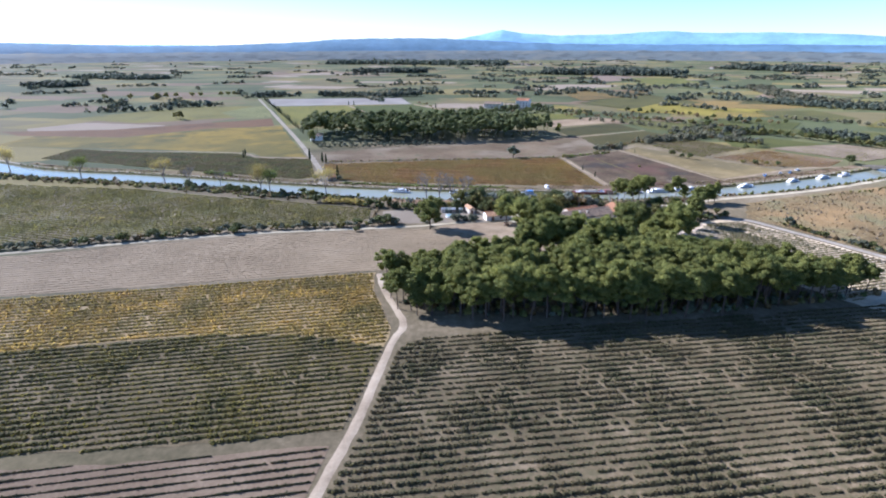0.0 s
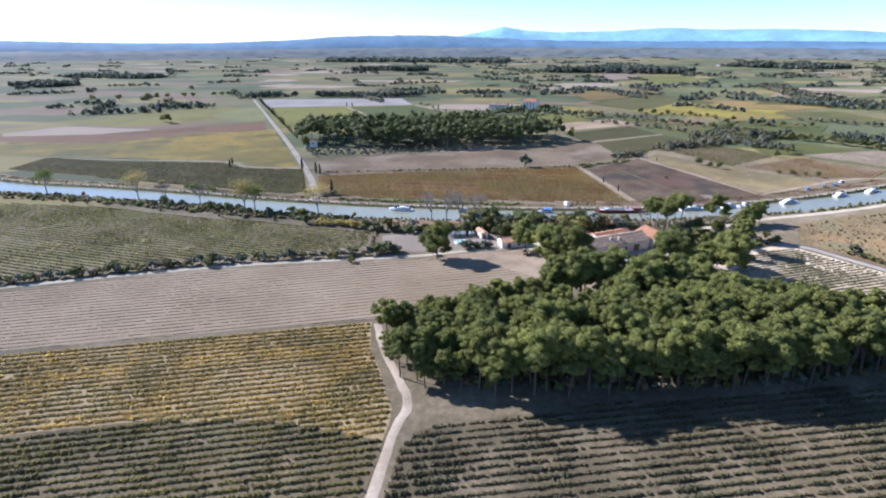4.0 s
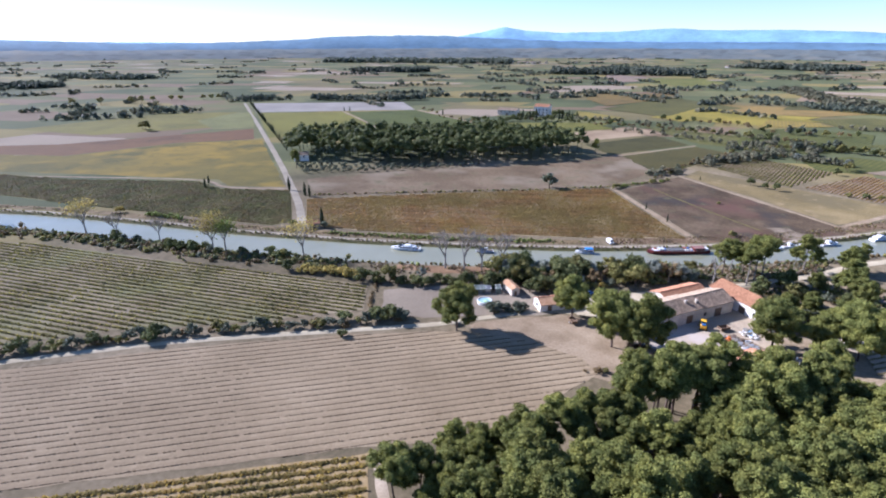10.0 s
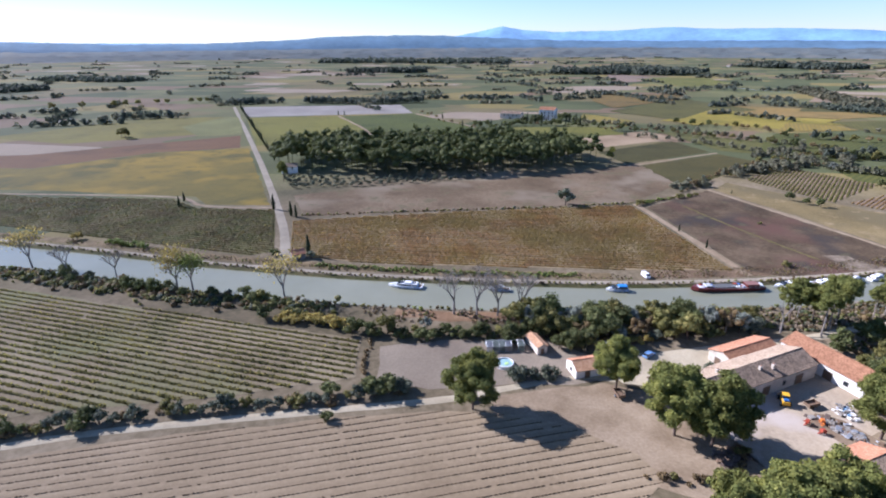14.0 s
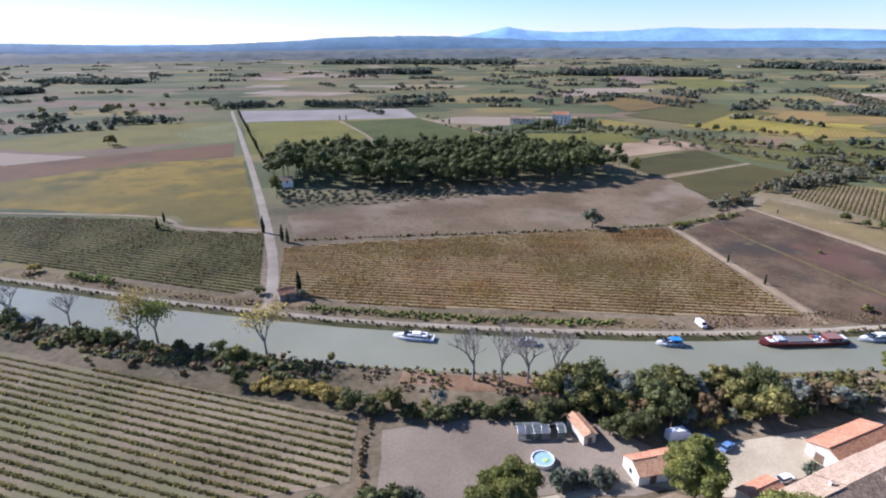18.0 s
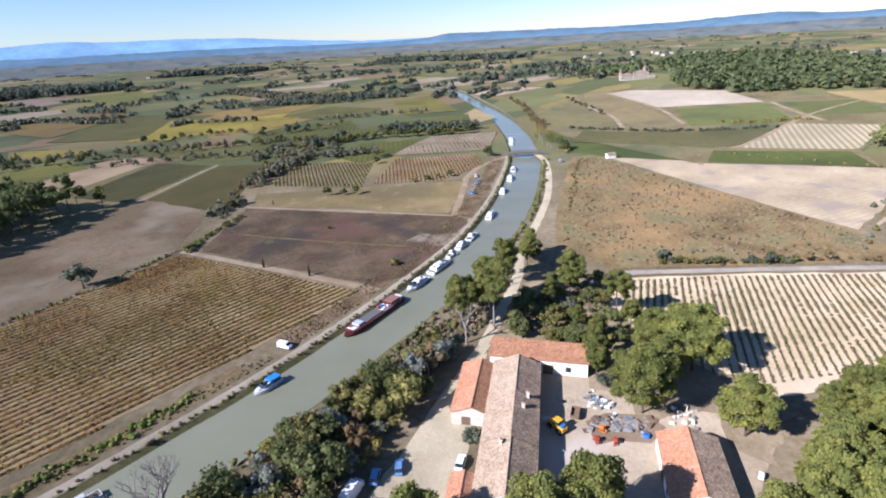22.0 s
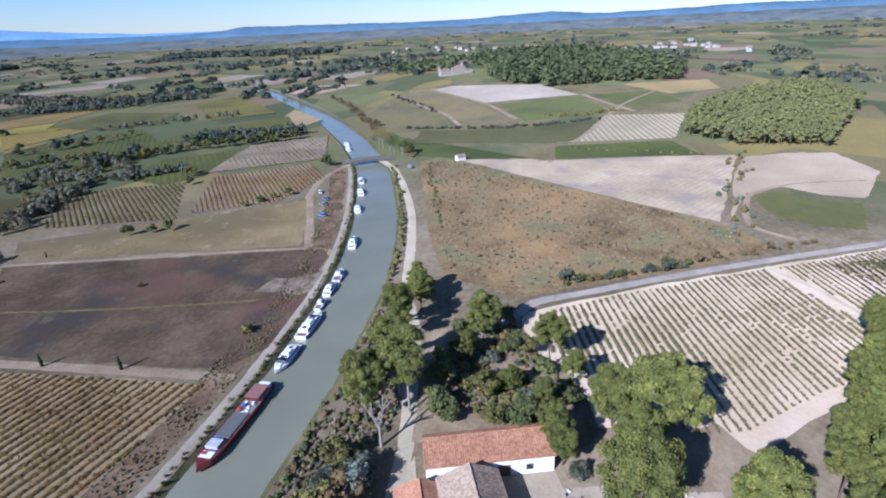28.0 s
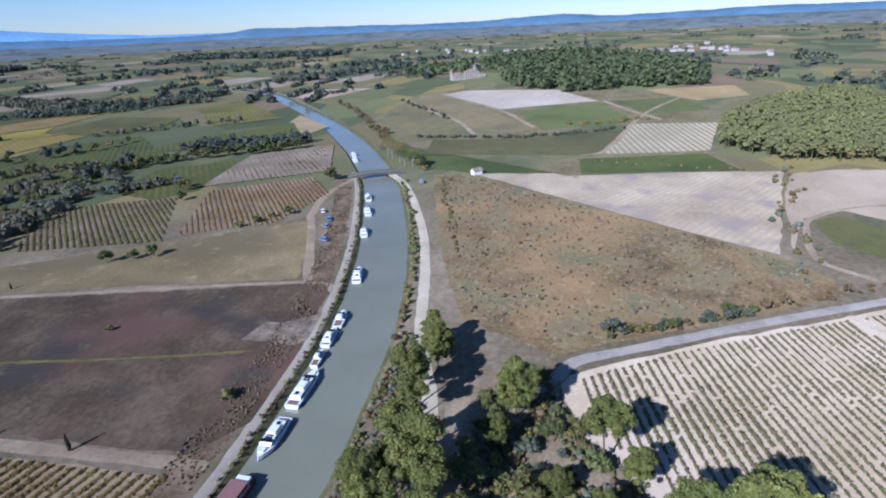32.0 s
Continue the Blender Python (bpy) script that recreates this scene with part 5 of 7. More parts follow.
def pool(x, y, r):
    top = tagged(new("swimming_pool"), "round white-rimmed garden pool with blue water", "pool")
    top.location = (x, y, 0)
    bm = bmesh.new()
    n = 28
    for (ra, za), (rb, zb) in (((r, 0), (r, 1.1)), ((r, 1.1), (r - 0.22, 1.14)), ((r - 0.22, 1.14), (r - 0.22, 0.2))):
        for k in range(n):
            p = [(q * math.cos(t * 2 * math.pi / n), q * math.sin(t * 2 * math.pi / n), z) for q, z, t in ((ra, za, k), (ra, za, k + 1), (rb, zb, k + 1), (rb, zb, k))]
            bm.faces.new([bm.verts.new(v) for v in p])
    bmesh.ops.remove_doubles(bm, verts=bm.verts[:], dist=1e-4)
    part("wall", bm, M_WHITE, top)
    bm = bmesh.new()
    bmesh.ops.create_circle(bm, cap_ends=True, segments=n, radius=r - 0.2, matrix=Matrix.Translation((0, 0, 0.85)))
    part("water", bm, M_POOL, top)
    bm = soft_box(-0.7, 0.6, -0.5, 0.5, 0.84, 0.98, 0.06)
    m = part("air_mattress", bm, plain("lime_plastic", (0.42, 0.6, 0.2), 0.4), top)
    m.matrix_basis = pose(0.5, -0.4, 0, 0, 0, 30)
    for k in range(2):
        bm = bmesh.new()
        tube(bm, (r - 0.3, -0.25 + k * 0.5, 0), (r + 0.2, -0.25 + k * 0.5, 1.6), 0.03, 0.03)
        part("ladder_rail", bm, M_METAL, top)


pool(4, 277.5, 2.6)


def greenhouse(x, y, L, W, turn):
    top = tagged(new("greenhouse"), "old garden greenhouse with dusty sheet panels", "greenhouse")
    top.matrix_basis = pose(x, y, 0, 0, 0, turn)
    n = 6
    for k in range(n + 1):
        bm = bmesh.new()
        px = -L / 2 + L * k / n
        for a, b in (((px, -W / 2, 0), (px, -W / 2, 1.9)), ((px, W / 2, 0), (px, W / 2, 1.9)), ((px, -W / 2, 1.9), (px, 0, 2.7)), ((px, W / 2, 1.9), (px, 0, 2.7))):
            tube(bm, a, b, 0.05, 0.05, 4)
        part("rib", bm, M_METAL, top)
    for k in range(n):
        x0, x1 = -L / 2 + L * k / n + 0.04, -L / 2 + L * (k + 1) / n - 0.04
        for s in (-1, 1):
            if k == 4 and s == -1:
                continue
            bm = bmesh.new()
            bm.faces.new([bm.verts.new(v) for v in ((x0, s * W / 2, 0.1), (x1, s * W / 2, 0.1), (x1, s * W / 2, 1.9), (x0, s * W / 2, 1.9))])
            bm.faces.new([bm.verts.new(v) for v in ((x0, s * W / 2, 1.93), (x1, s * W / 2, 1.93), (x1, 0.02 * s, 2.73), (x0, 0.02 * s, 2.73))])
            bmesh.ops.solidify(bm, geom=bm.faces[:], thickness=0.02)
            part("panel", bm, M_POLY if (k + (s > 0)) % 3 else M_METAL, top)


greenhouse(5, 286.8, 11.5, 4.2, 2)


def block_heap(name, label, x, y, pieces, r, mats, seed, size=(0.4, 1.2), high=0.5, category="scrap", stretch=1.0, turn=0.0):
    """A heap of odd boxes, planks and sheets, each its own piece."""
    q = random.Random(seed)
    top = tagged(new(name), label, category)
    top.matrix_basis = pose(x, y, 0, 0, 0, turn)
    for k in range(pieces):
        a, b, c = q.uniform(*size), q.uniform(*size) * 0.7, q.uniform(0.1, high)
        ob = part("piece", soft_box(-a / 2, a / 2, -b / 2, b / 2, 0, c, 0.03, 0.9, 1), q.choice(mats), top)
        ob.matrix_basis = pose(q.gauss(0, r * 0.5 * stretch), q.gauss(0, r * 0.5 / stretch), q.uniform(0.03, 0.25), q.uniform(-8, 8), q.uniform(-8, 8), q.uniform(0, 180))


M_RED = plain("rusty_red_paint", (0.36, 0.06, 0.03), 0.5, vary=0.25)
M_ORANGE = plain("orange_paint", (0.6, 0.17, 0.03), 0.45, vary=0.15)
M_TARP = plain("blue_tarpaulin", (0.05, 0.16, 0.42), 0.5, vary=0.2)
M_YELLOW = plain("yellow_machine_paint", (0.72, 0.4, 0.02), 0.4, vary=0.12)
M_RUBBER = plain("tyre_rubber", (0.025, 0.025, 0.026), 0.85)
block_heap("rubbish_heap", "heap of white and blue bags and bottles in the farmyard", 87.6, 255.3, 62, 2.6, [M_WHITE, M_METAL, M_WHITEWALL, M_STONE, M_STONE, M_GLASS, M_BLUE], 3, (0.3, 1.5), 0.6, "rubbish", 1.25, 65)
block_heap("scrap_pile", "long pile of grey metal sheets and planks", 82.6, 248.2, 84, 3.6, [M_METAL, M_STONE, M_STONE, M_WOOD, M_WOOD, M_BARK], 4, (0.3, 2.3), 0.5, "scrap", 1.7, -58)
block_heap("rubble_heap", "rubble and pale stones beside the yard track", 92, 236.5, 26, 3.4, [M_STONE, M_WALL, M_WHITE], 5, (0.4, 1.3), 0.7, "rubble")
block_heap("tarpaulin_bundle", "blue tarpaulin bundle on the yard edge", 82, 242.5, 5, 1.3, [M_TARP, M_METAL], 6, (1.0, 1.9), 0.8, "tarpaulin")
block_heap("log_pile", "brushwood and logs heaped by the track", 50, 239.5, 26, 4.0, [M_WOOD, M_BARK], 7, (0.6, 2.4), 0.5, "log pile")
top = tagged(new("water_tank"), "white cubic water tank beside the pines", "tank")
top.location = (81, 221, 0)
part("tank", soft_box(-0.6, 0.6, -0.5, 0.5, 0.15, 1.2, 0.1), M_WHITE, top)
part("pallet", soft_box(-0.65, 0.65, -0.55, 0.55, 0, 0.14, 0.02), M_WOOD, top)


# ---- vehicles ----
def wheel(top, x, y, r, w):
    bm = bmesh.new()
    bmesh.ops.create_cone(bm, cap_ends=True, segments=18, radius1=r, radius2=r, depth=w, matrix=pose(x, y, r, 90))
    bmesh.ops.bevel(bm, geom=bm.edges[:], offset=0.03, segments=1, affect='EDGES')
    t = part("wheel", bm, M_RUBBER, top)
    bm = bmesh.new()
    bmesh.ops.create_cone(bm, cap_ends=True, segments=14, radius1=r * 0.6, radius2=r * 0.6, depth=w + 0.03, matrix=pose(x, y, r, 90))
    part("rim", bm, M_METAL, t)


def car(label, L, W, Hh, paint, x, y, turn, van=False):
    """A parked car or van: body, glazed cabin, roof, wheels, lamps."""
    top = tagged(new("van" if van else "car"), label, "van" if van else "car")
    top.matrix_basis = pose(x, y, 0.12, 0, 0, turn)
    waist = Hh * (0.55 if van else 0.58)
    bm = soft_box(-L / 2, L / 2, -W / 2, W / 2, 0.25, waist, 0.12, 0.97, 3)
    part("body", bm, paint, top)
    back, front = (-L * 0.49, L * 0.28) if van else (-L * 0.42, L * 0.2)
    bm = bmesh.new()
    v = box(bm, back, front + L * 0.1, -W * 0.47, W * 0.47, waist - 0.02, Hh - 0.06)
    for q in v[4:]:
        q.co.x = back + (0.05 if van else L * 0.09) if q.co.x < 0 else front - L * 0.02
        q.co.y *= 0.86
    part("glazing", bm, paint if van else M_GLASS, top)
    bm = soft_box(back + (0.06 if van else L * 0.1), front - L * 0.03, -W * 0.4, W * 0.4, Hh - 0.08, Hh, 0.03)
    part("roof", bm, paint, top)
    if van:
        bm = bmesh.new()
        v = box(bm, front, front + L * 0.095, -W * 0.42, W * 0.42, waist + 0.02, Hh - 0.15)
        for q in v[4:]:
            q.co.x -= L * 0.075
        part("windscreen", bm, M_GLASS, top)
    for sx in (-1, 1):
        for sy in (-1, 1):
            wheel(top, sx * L * 0.31, sy * (W / 2 - 0.1), 0.32, 0.22)
    for sy in (-1, 1):
        part("headlight", soft_box(L / 2 - 0.06, L / 2 + 0.02, sy * W * 0.34 - 0.15, sy * W * 0.34 + 0.15, 0.6, 0.78, 0.02, 1, 1), M_GLASS, top)
    return top


P_WHITE = plain("white_car_paint", (0.75, 0.75, 0.75), 0.25, vary=0.03, bump=0.01, spec=0.6)
P_BLUE = plain("light_blue_car_paint", (0.16, 0.28, 0.5), 0.3, 0.2, vary=0.05, bump=0.01, spec=0.6)
P_GREY = plain("silver_car_paint", (0.42, 0.44, 0.46), 0.3, 0.5, vary=0.05, bump=0.01, spec=0.6)
car("white van parked on the grass by the towpath", 4.3, 1.9, 1.9, P_WHITE, 67.5, 339.5, -80, True)
car("white car parked beside the orange lean-to", 4.2, 1.75, 1.45, P_WHITE, 55, 271.5, 20)
car("pale blue car parked under the trees", 4.3, 1.75, 1.45, P_BLUE, 47.5, 281.5, 35)
car("blue car parked in the shade of the belt", 4.2, 1.75, 1.45, P_BLUE, 43, 284, 30)
car("white camper van in the shade behind the cottage", 6.2, 2.2, 2.7, P_WHITE, 37.5, 285, 12, True)
car("silver van parked on the near bank path", 4.8, 1.9, 2.0, P_GREY, 317, 360, 28, True)
for k, (x, y) in enumerate(((262, 392), (252, 384), (243, 381), (228, 374))):
    car("small car parked on the verge beyond the boats", 4.2, 1.75, 1.45, (P_WHITE, P_BLUE, P_GREY, P_BLUE)[k], x, y, 30 + 15 * k)


def digger():
    top = tagged(new("loader"), "yellow wheeled loader with a blue seat in the farmyard", "machine")
    top.matrix_basis = pose(74.5, 259, 0, 0, 0, 70)
    part("body", soft_box(-2.2, 0.9, -0.9, 0.9, 0.7, 1.7, 0.12), M_YELLOW, top)
    part("bonnet", soft_box(0.8, 2.3, -0.55, 0.55, 0.8, 1.75, 0.15), M_YELLOW, top)
    c = part("cab", soft_box(-0.9, 0.7, -0.75, 0.75, 1.7, 2.75, 0.08, 0.9), M_GLASS, top)
    part("cab_roof", soft_box(-0.95, 0.75, -0.8, 0.8, 2.72, 2.88, 0.05), M_YELLOW, c)
    part("seat", soft_box(-2.0, -1.1, -0.6, 0.6, 1.7, 2.2, 0.1), M_TARP, top)
    for x, r in ((-1.4, 0.75), (1.5, 0.6)):
        for s in (-1, 1):
            wheel(top, x, s * 0.95, r, 0.45)
    for s in (-1, 1):
        bm = bmesh.new()
        tube(bm, (0.6, s * 0.65, 1.7), (2.7, s * 0.65, 1.2), 0.12, 0.1, 4)
        tube(bm, (2.7, s * 0.65, 1.2), (3.2, s * 0.65, 0.5), 0.1, 0.1, 4)
        part("arm", bm, M_YELLOW, top)
    bm = bmesh.new()
    box(bm, 3.1, 3.9, -1.1, 1.1, 0.1, 0.9, 0.8)
    part("bucket", bm, M_METAL, top)


digger()


def trailer(x, y, turn, label, paint):
    top = tagged(new("farm_trailer"), label, "trailer")
    top.matrix_basis = pose(x, y, 0, 0, 0, turn)
    part("bed", soft_box(-1.7, 1.7, -0.95, 0.95, 0.7, 0.85, 0.03), M_WOOD, top)
    for a, b, c, d in ((-1.7, 1.7, -0.95, -0.89), (-1.7, 1.7, 0.89, 0.95), (-1.7, -1.64, -0.9, 0.9), (1.64, 1.7, -0.9, 0.9)):
        part("side_panel", soft_box(a, b, c, d, 0.85, 1.5, 0.01, 1, 1), paint, top)
    for s in (-1, 1):
        wheel(top, 0, s * 0.95, 0.4, 0.25)
    bm = bmesh.new()
    tube(bm, (1.7, 0, 0.7), (3.0, 0, 0.45), 0.06, 0.05, 4)
    part("drawbar", bm, M_RED, top)


trailer(80.5, 257.3, 15, "brown wooden farm trailer standing in the yard", M_WOOD)
trailer(32.5, 262.3, 100, "old rusty trailer on the trampled earth", M_WOOD)


def plough(x, y, turn, paint, label):
    top = tagged(new("plough"), label, "farm tool")
    top.matrix_basis = pose(x, y, 0, 0, 0, turn)
    part("beam", soft_box(-1.2, 1.2, -0.1, 0.1, 0.7, 0.9, 0.02), paint, top)
    part("crossbeam", soft_box(-0.1, 0.1, -0.9, 0.9, 0.7, 0.88, 0.02), paint, top)
    for k in range(4):
        bm = bmesh.new()
        tube(bm, (-1.0 + k * 0.6, -0.3, 0.75), (-0.8 + k * 0.6, 0.35, 0.05), 0.09, 0.16, 5)
        part("share", bm, paint, top)
    part("hopper", soft_box(-0.6, 0.5, -0.5, 0.5, 0.9, 1.5, 0.05, 0.8), paint, top)


plough(75, 250.5, 40, M_RED, "red plough standing on the gravel")
plough(76.5, 247, 10, M_RED, "red seed drill standing on the gravel")
plough(78.8, 250.6, 75, M_ORANGE, "orange cultivator standing on the gravel")


# ---- boats ----
def hull_mesh(L, B, deck, draft, bluff, sheer=0.25, stern=0.85):
    """A boat's hull, lofted from stern to stem along x, with its deck; bluff: how full the bow is."""
    bm = bmesh.new()
    n = 14
    rows = []
    for i in range(n + 1):
        t = i / n
        w = B / 2 * (stern + (1 - stern) * min(1, t / 0.3)) * (1 - max(0, (t - 1 + bluff) / bluff) ** 2.2 * 0.97)
        z = deck + sheer * max(0, (t - 0.45) / 0.55) ** 2
        x = -L / 2 + L * t
        rows.append([(x, -w, z), (x + 0.02 * L * t, -w * 0.96, z * 0.35), (x - 0.04 * L * t * t, -w * 0.72, -draft), (x - 0.04 * L * t * t, w * 0.72, -draft), (x + 0.02 * L * t, w * 0.96, z * 0.35), (x, w, z)])
    vv = [[bm.verts.new(q) for q in r] for r in rows]
    for i in range(n):
        for k in range(5):
            bm.faces.new((vv[i][k], vv[i][k + 1], vv[i + 1][k + 1], vv[i + 1][k]))
        bm.faces.new((vv[i][0], vv[i + 1][0], vv[i + 1][5], vv[i][5]))
    bm.faces.new(vv[0])
    bm.faces.new(vv[n][::-1])
    bmesh.ops.recalc_face_normals(bm, faces=bm.faces[:])
    return bm


M_HULLRED = plain("dark_red_hull_paint", (0.13, 0.025, 0.02), 0.45, vary=0.2)
M_DECK = plain("grey_deck_paint", (0.42, 0.43, 0.42), 0.7, vary=0.15)
M_CANVAS = plain("blue_canvas", (0.03, 0.19, 0.5), 0.7, vary=0.12)
WATER = -0.95


def cruiser(label, L, B, x, y, turn, long_cabin=True, paint=None, canvas=None, stripe=None):
    """A river cruiser: hull, stripe, cabin with window bands, wheelhouse, deck rail, awning."""
    paint = paint or M_WHITE
    top = tagged(new("cruiser"), label, "boat", "boats moored along the canal")
    bx, by = min(offset(CANAL, HALF - 0.5 - B / 2), key=lambda q: abs(q[0] - x))
    top.matrix_basis = pose(x, by if x > 30 else y, WATER, 0, 0, turn)
    part("hull", hull_mesh(L, B, 1.0, 0.4, 0.42), paint, top)
    st = part("stripe", soft_box(-L * 0.48, L * 0.22, -B * 0.505, B * 0.505, 0.62, 0.78, 0.02, 1, 1), stripe or M_TARP, top)
    x0, x1 = (-L * 0.36, L * 0.22) if long_cabin else (-L * 0.12, L * 0.2)
    c = part("cabin", soft_box(x0, x1, -B * 0.38, B * 0.38, 0.95, 1.95, 0.14, 0.93), paint, top)
    nw = max(3, int((x1 - x0) / 1.1))
    for k in range(nw):
        a = x0 + 0.3 + (x1 - x0 - 0.6) * k / nw
        for s in (-1, 1):
            part("window", soft_box(a, a + (x1 - x0 - 0.6) / nw * 0.75, s * B * 0.375 - 0.05, s * B * 0.375 + 0.05, 1.22, 1.78, 0.03, 1, 1), M_GLASS, c)
    bm = bmesh.new()
    v = box(bm, x1 - 0.6, x1 + 0.5, -B * 0.34, B * 0.34, 1.35, 1.95)
    for q in v[4:]:
        q.co.x -= 0.5
    part("windscreen", bm, M_GLASS, c)
    part("hatch", soft_box(x0 + 0.8, x0 + 2.0, -0.5, 0.5, 1.93, 2.06, 0.04), M_GLASS, c)
    part("cockpit", soft_box(-L * 0.47, x0 - 0.15, -B * 0.33, B * 0.33, 0.98, 1.06, 0.02, 1, 1), M_WOOD, top, "shaded teak cockpit floor")
    part("side_deck", soft_box(x1 + 0.2, L * 0.36, -B * 0.26, B * 0.26, 0.99, 1.07, 0.02, 0.8, 1), M_DECK, top)
    for k in range(2):
        part("solar_panel", soft_box(x1 - 2.6 + k * 0.95, x1 - 1.8 + k * 0.95, -B * 0.22, B * 0.22, 1.95, 2.02, 0.02, 1, 1), M_GLASS, c)
    part("coaming", soft_box(L * 0.26, L * 0.4, -B * 0.16, B * 0.16, 1.0, 1.4, 0.08), paint, top)
    if canvas:
        part("awning", soft_box(-L * 0.44, -L * 0.02, -B * 0.42, B * 0.42, 1.9, 2.35, 0.18), canvas, top)
    else:
        part("flybridge", soft_box(-L * 0.2, L * 0.04, -B * 0.3, B * 0.3, 1.95, 2.4, 0.12, 0.85), paint, top)
    for s in (-1, 1):
        bm = bmesh.new()
        pts = [(-L * 0.46 + L * 0.86 * k / 8, s * B * (0.47 if k < 6 else 0.47 - 0.12 * (k - 5)), 1.02) for k in range(9)]
        for p, q in zip(pts, pts[1:]):
            tube(bm, (p[0], p[1], 1.55), (q[0], q[1], 1.55), 0.025, 0.025, 4)
            tube(bm, p, (p[0], p[1], 1.55), 0.02, 0.02, 4)
        part("rail", bm, M_METAL, top)
        for k in range(3):
            bm = bmesh.new()
            bmesh.ops.create_uvsphere(bm, u_segments=8, v_segments=6, radius=0.16, matrix=Matrix.Translation((-L * 0.3 + k * L * 0.22, s * (B / 2 + 0.1), 0.5)) @ Matrix.Diagonal((1, 1, 1.9, 1)))
            part("fender", bm, M_TARP, top)
    return top


cruiser("white hire cruiser lying along the towpath", 13.5, 3.9, -28, 334.0, 170)
cruiser("small grey cruiser beside the bank", 8.0, 2.7, 8, 330.0, 175, False, M_DECK)
cruiser("small white boat with a bright blue awning", 8.2, 3.0, 53, 328.3, 178, False, M_WHITE, M_CANVAS)
cruiser("white motor yacht moored at the towpath", 12.5, 3.8, 120.5, 328.3, 184, True)
cruiser("long white cruiser with dark roof hatches", 15.0, 4.0, 138, 329.6, 4, True)
cruiser("slim small motorboat between larger cruisers", 7.5, 2.3, 150, 331.8, 7, False)
cruiser("white cabin cruiser at its mooring", 9.5, 3.2, 160.5, 334.0, 9, True)
cruiser("white cabin cruiser at its mooring", 9.5, 3.2, 170.5, 336.0, 12, False)
cruiser("white and pale blue river cruiser", 12.0, 3.6, 200.5, 343.2, 18, True, M_WHITE, None, M_CANVAS)
cruiser("white cruiser below the bridge", 10.5, 3.5, 241, 357.6, 23, True)
cruiser("white cruiser below the bridge", 12.5, 3.7, 268, 368.5, 25, True)
cruiser("white cruiser below the bridge", 11.5, 3.5, 289, 378.2, 26, False)
cruiser("white boats moored beyond the bridge", 11.0, 3.6, 367, 421.0, 31, True)
cruiser("white boats moored beyond the bridge", 11.0, 3.6, 382, 429.5, 32, True)


def barge():
    top = tagged(new("barge"), "long dark red barge with white wheelhouse and open deck", "barge", "boats moored along the canal")
    top.matrix_basis = pose(95.5, 329.6, WATER, 0, 0, 182)
    L, B = 28.0, 4.8
    part("hull", hull_mesh(L, B, 1.35, 0.5, 0.16, 0.5, 0.7), M_HULLRED, top)
    part("deck", soft_box(-L * 0.42, L * 0.36, -B * 0.42, B * 0.42, 1.2, 1.42, 0.03), M_STONE, top)
    part("hold_cover", soft_box(-L * 0.08, L * 0.2, -B * 0.36, B * 0.36, 1.4, 1.75, 0.08), plain("grey_tarpaulin", (0.11, 0.11, 0.105), 0.8), top)
    w = part("wheelhouse", soft_box(L * 0.24, L * 0.33, -B * 0.3, B * 0.3, 1.4, 2.3, 0.08), M_DECK, top)
    for k in range(4):
        for s in (-1, 1):
            part("window", soft_box(L * 0.245 + k * 0.6, L * 0.245 + k * 0.6 + 0.42, s * B * 0.3 - 0.04, s * B * 0.3 + 0.04, 1.8, 2.25, 0.02, 1, 1), M_GLASS, w)
    part("bow_cover", soft_box(L * 0.35, L * 0.42, -B * 0.3, B * 0.3, 1.4, 1.75, 0.12), M_WHITE, top)
    s = part("saloon", soft_box(-L * 0.4, -L * 0.24, -B * 0.36, B * 0.36, 1.4, 2.5, 0.1), M_HULLRED, top)
    part("saloon_roof", soft_box(-L * 0.41, -L * 0.23, -B * 0.38, B * 0.38, 2.5, 2.62, 0.04), plain("faded_red_roof", (0.22, 0.11, 0.09), 0.8), s)
    part("foredeck_cover", soft_box(-L * 0.47, -L * 0.41, -B * 0.3, B * 0.3, 1.5, 2.2, 0.15), M_WHITE, top)
    rb = random.Random(9)
    for k in range(22):
        q = rb.choice((rb.uniform(-L * 0.23, -L * 0.08), rb.uniform(L * 0.12, L * 0.4)))
        part("deck_box", soft_box(q, q + rb.uniform(0.5, 1.2), *(lambda a: (a, a + rb.uniform(0.5, 1.0)))(rb.uniform(-1.8, 1.0)), 1.4, rb.uniform(1.6, 2.1), 0.04), rb.choice((M_WHITE, M_WOOD, M_RED, M_TARP)), top)
    for s in (-1, 1):
        bm = bmesh.new()
        for k in range(13):
            x = -L * 0.4 + L * 0.8 * k / 12
            tube(bm, (x, s * B * 0.45, 1.4), (x, s * B * 0.45, 2.2), 0.03, 0.03, 4)
            if k:
                tube(bm, (x - L * 0.8 / 12, s * B * 0.45, 2.2), (x, s * B * 0.45, 2.2), 0.03, 0.03, 4)
        part("rail", bm, M_METAL, top)


barge()


# ---- shrubs and other trees ----
def lobes_for(r, high, reach, low, n, fat=(0.3, 0.5)):
    out = []
    for k in range(n):
        a, d = k * 2.4 + r.uniform(-0.4, 0.4), reach * math.sqrt(r.uniform(0.02, 0.6))
        z = low + (high - low) * (1 - 0.7 * (d / reach) ** 2) * r.uniform(0.35, 0.95)
        out.append((d * math.cos(a), d * math.sin(a), z, reach * r.uniform(*fat)))
    return out


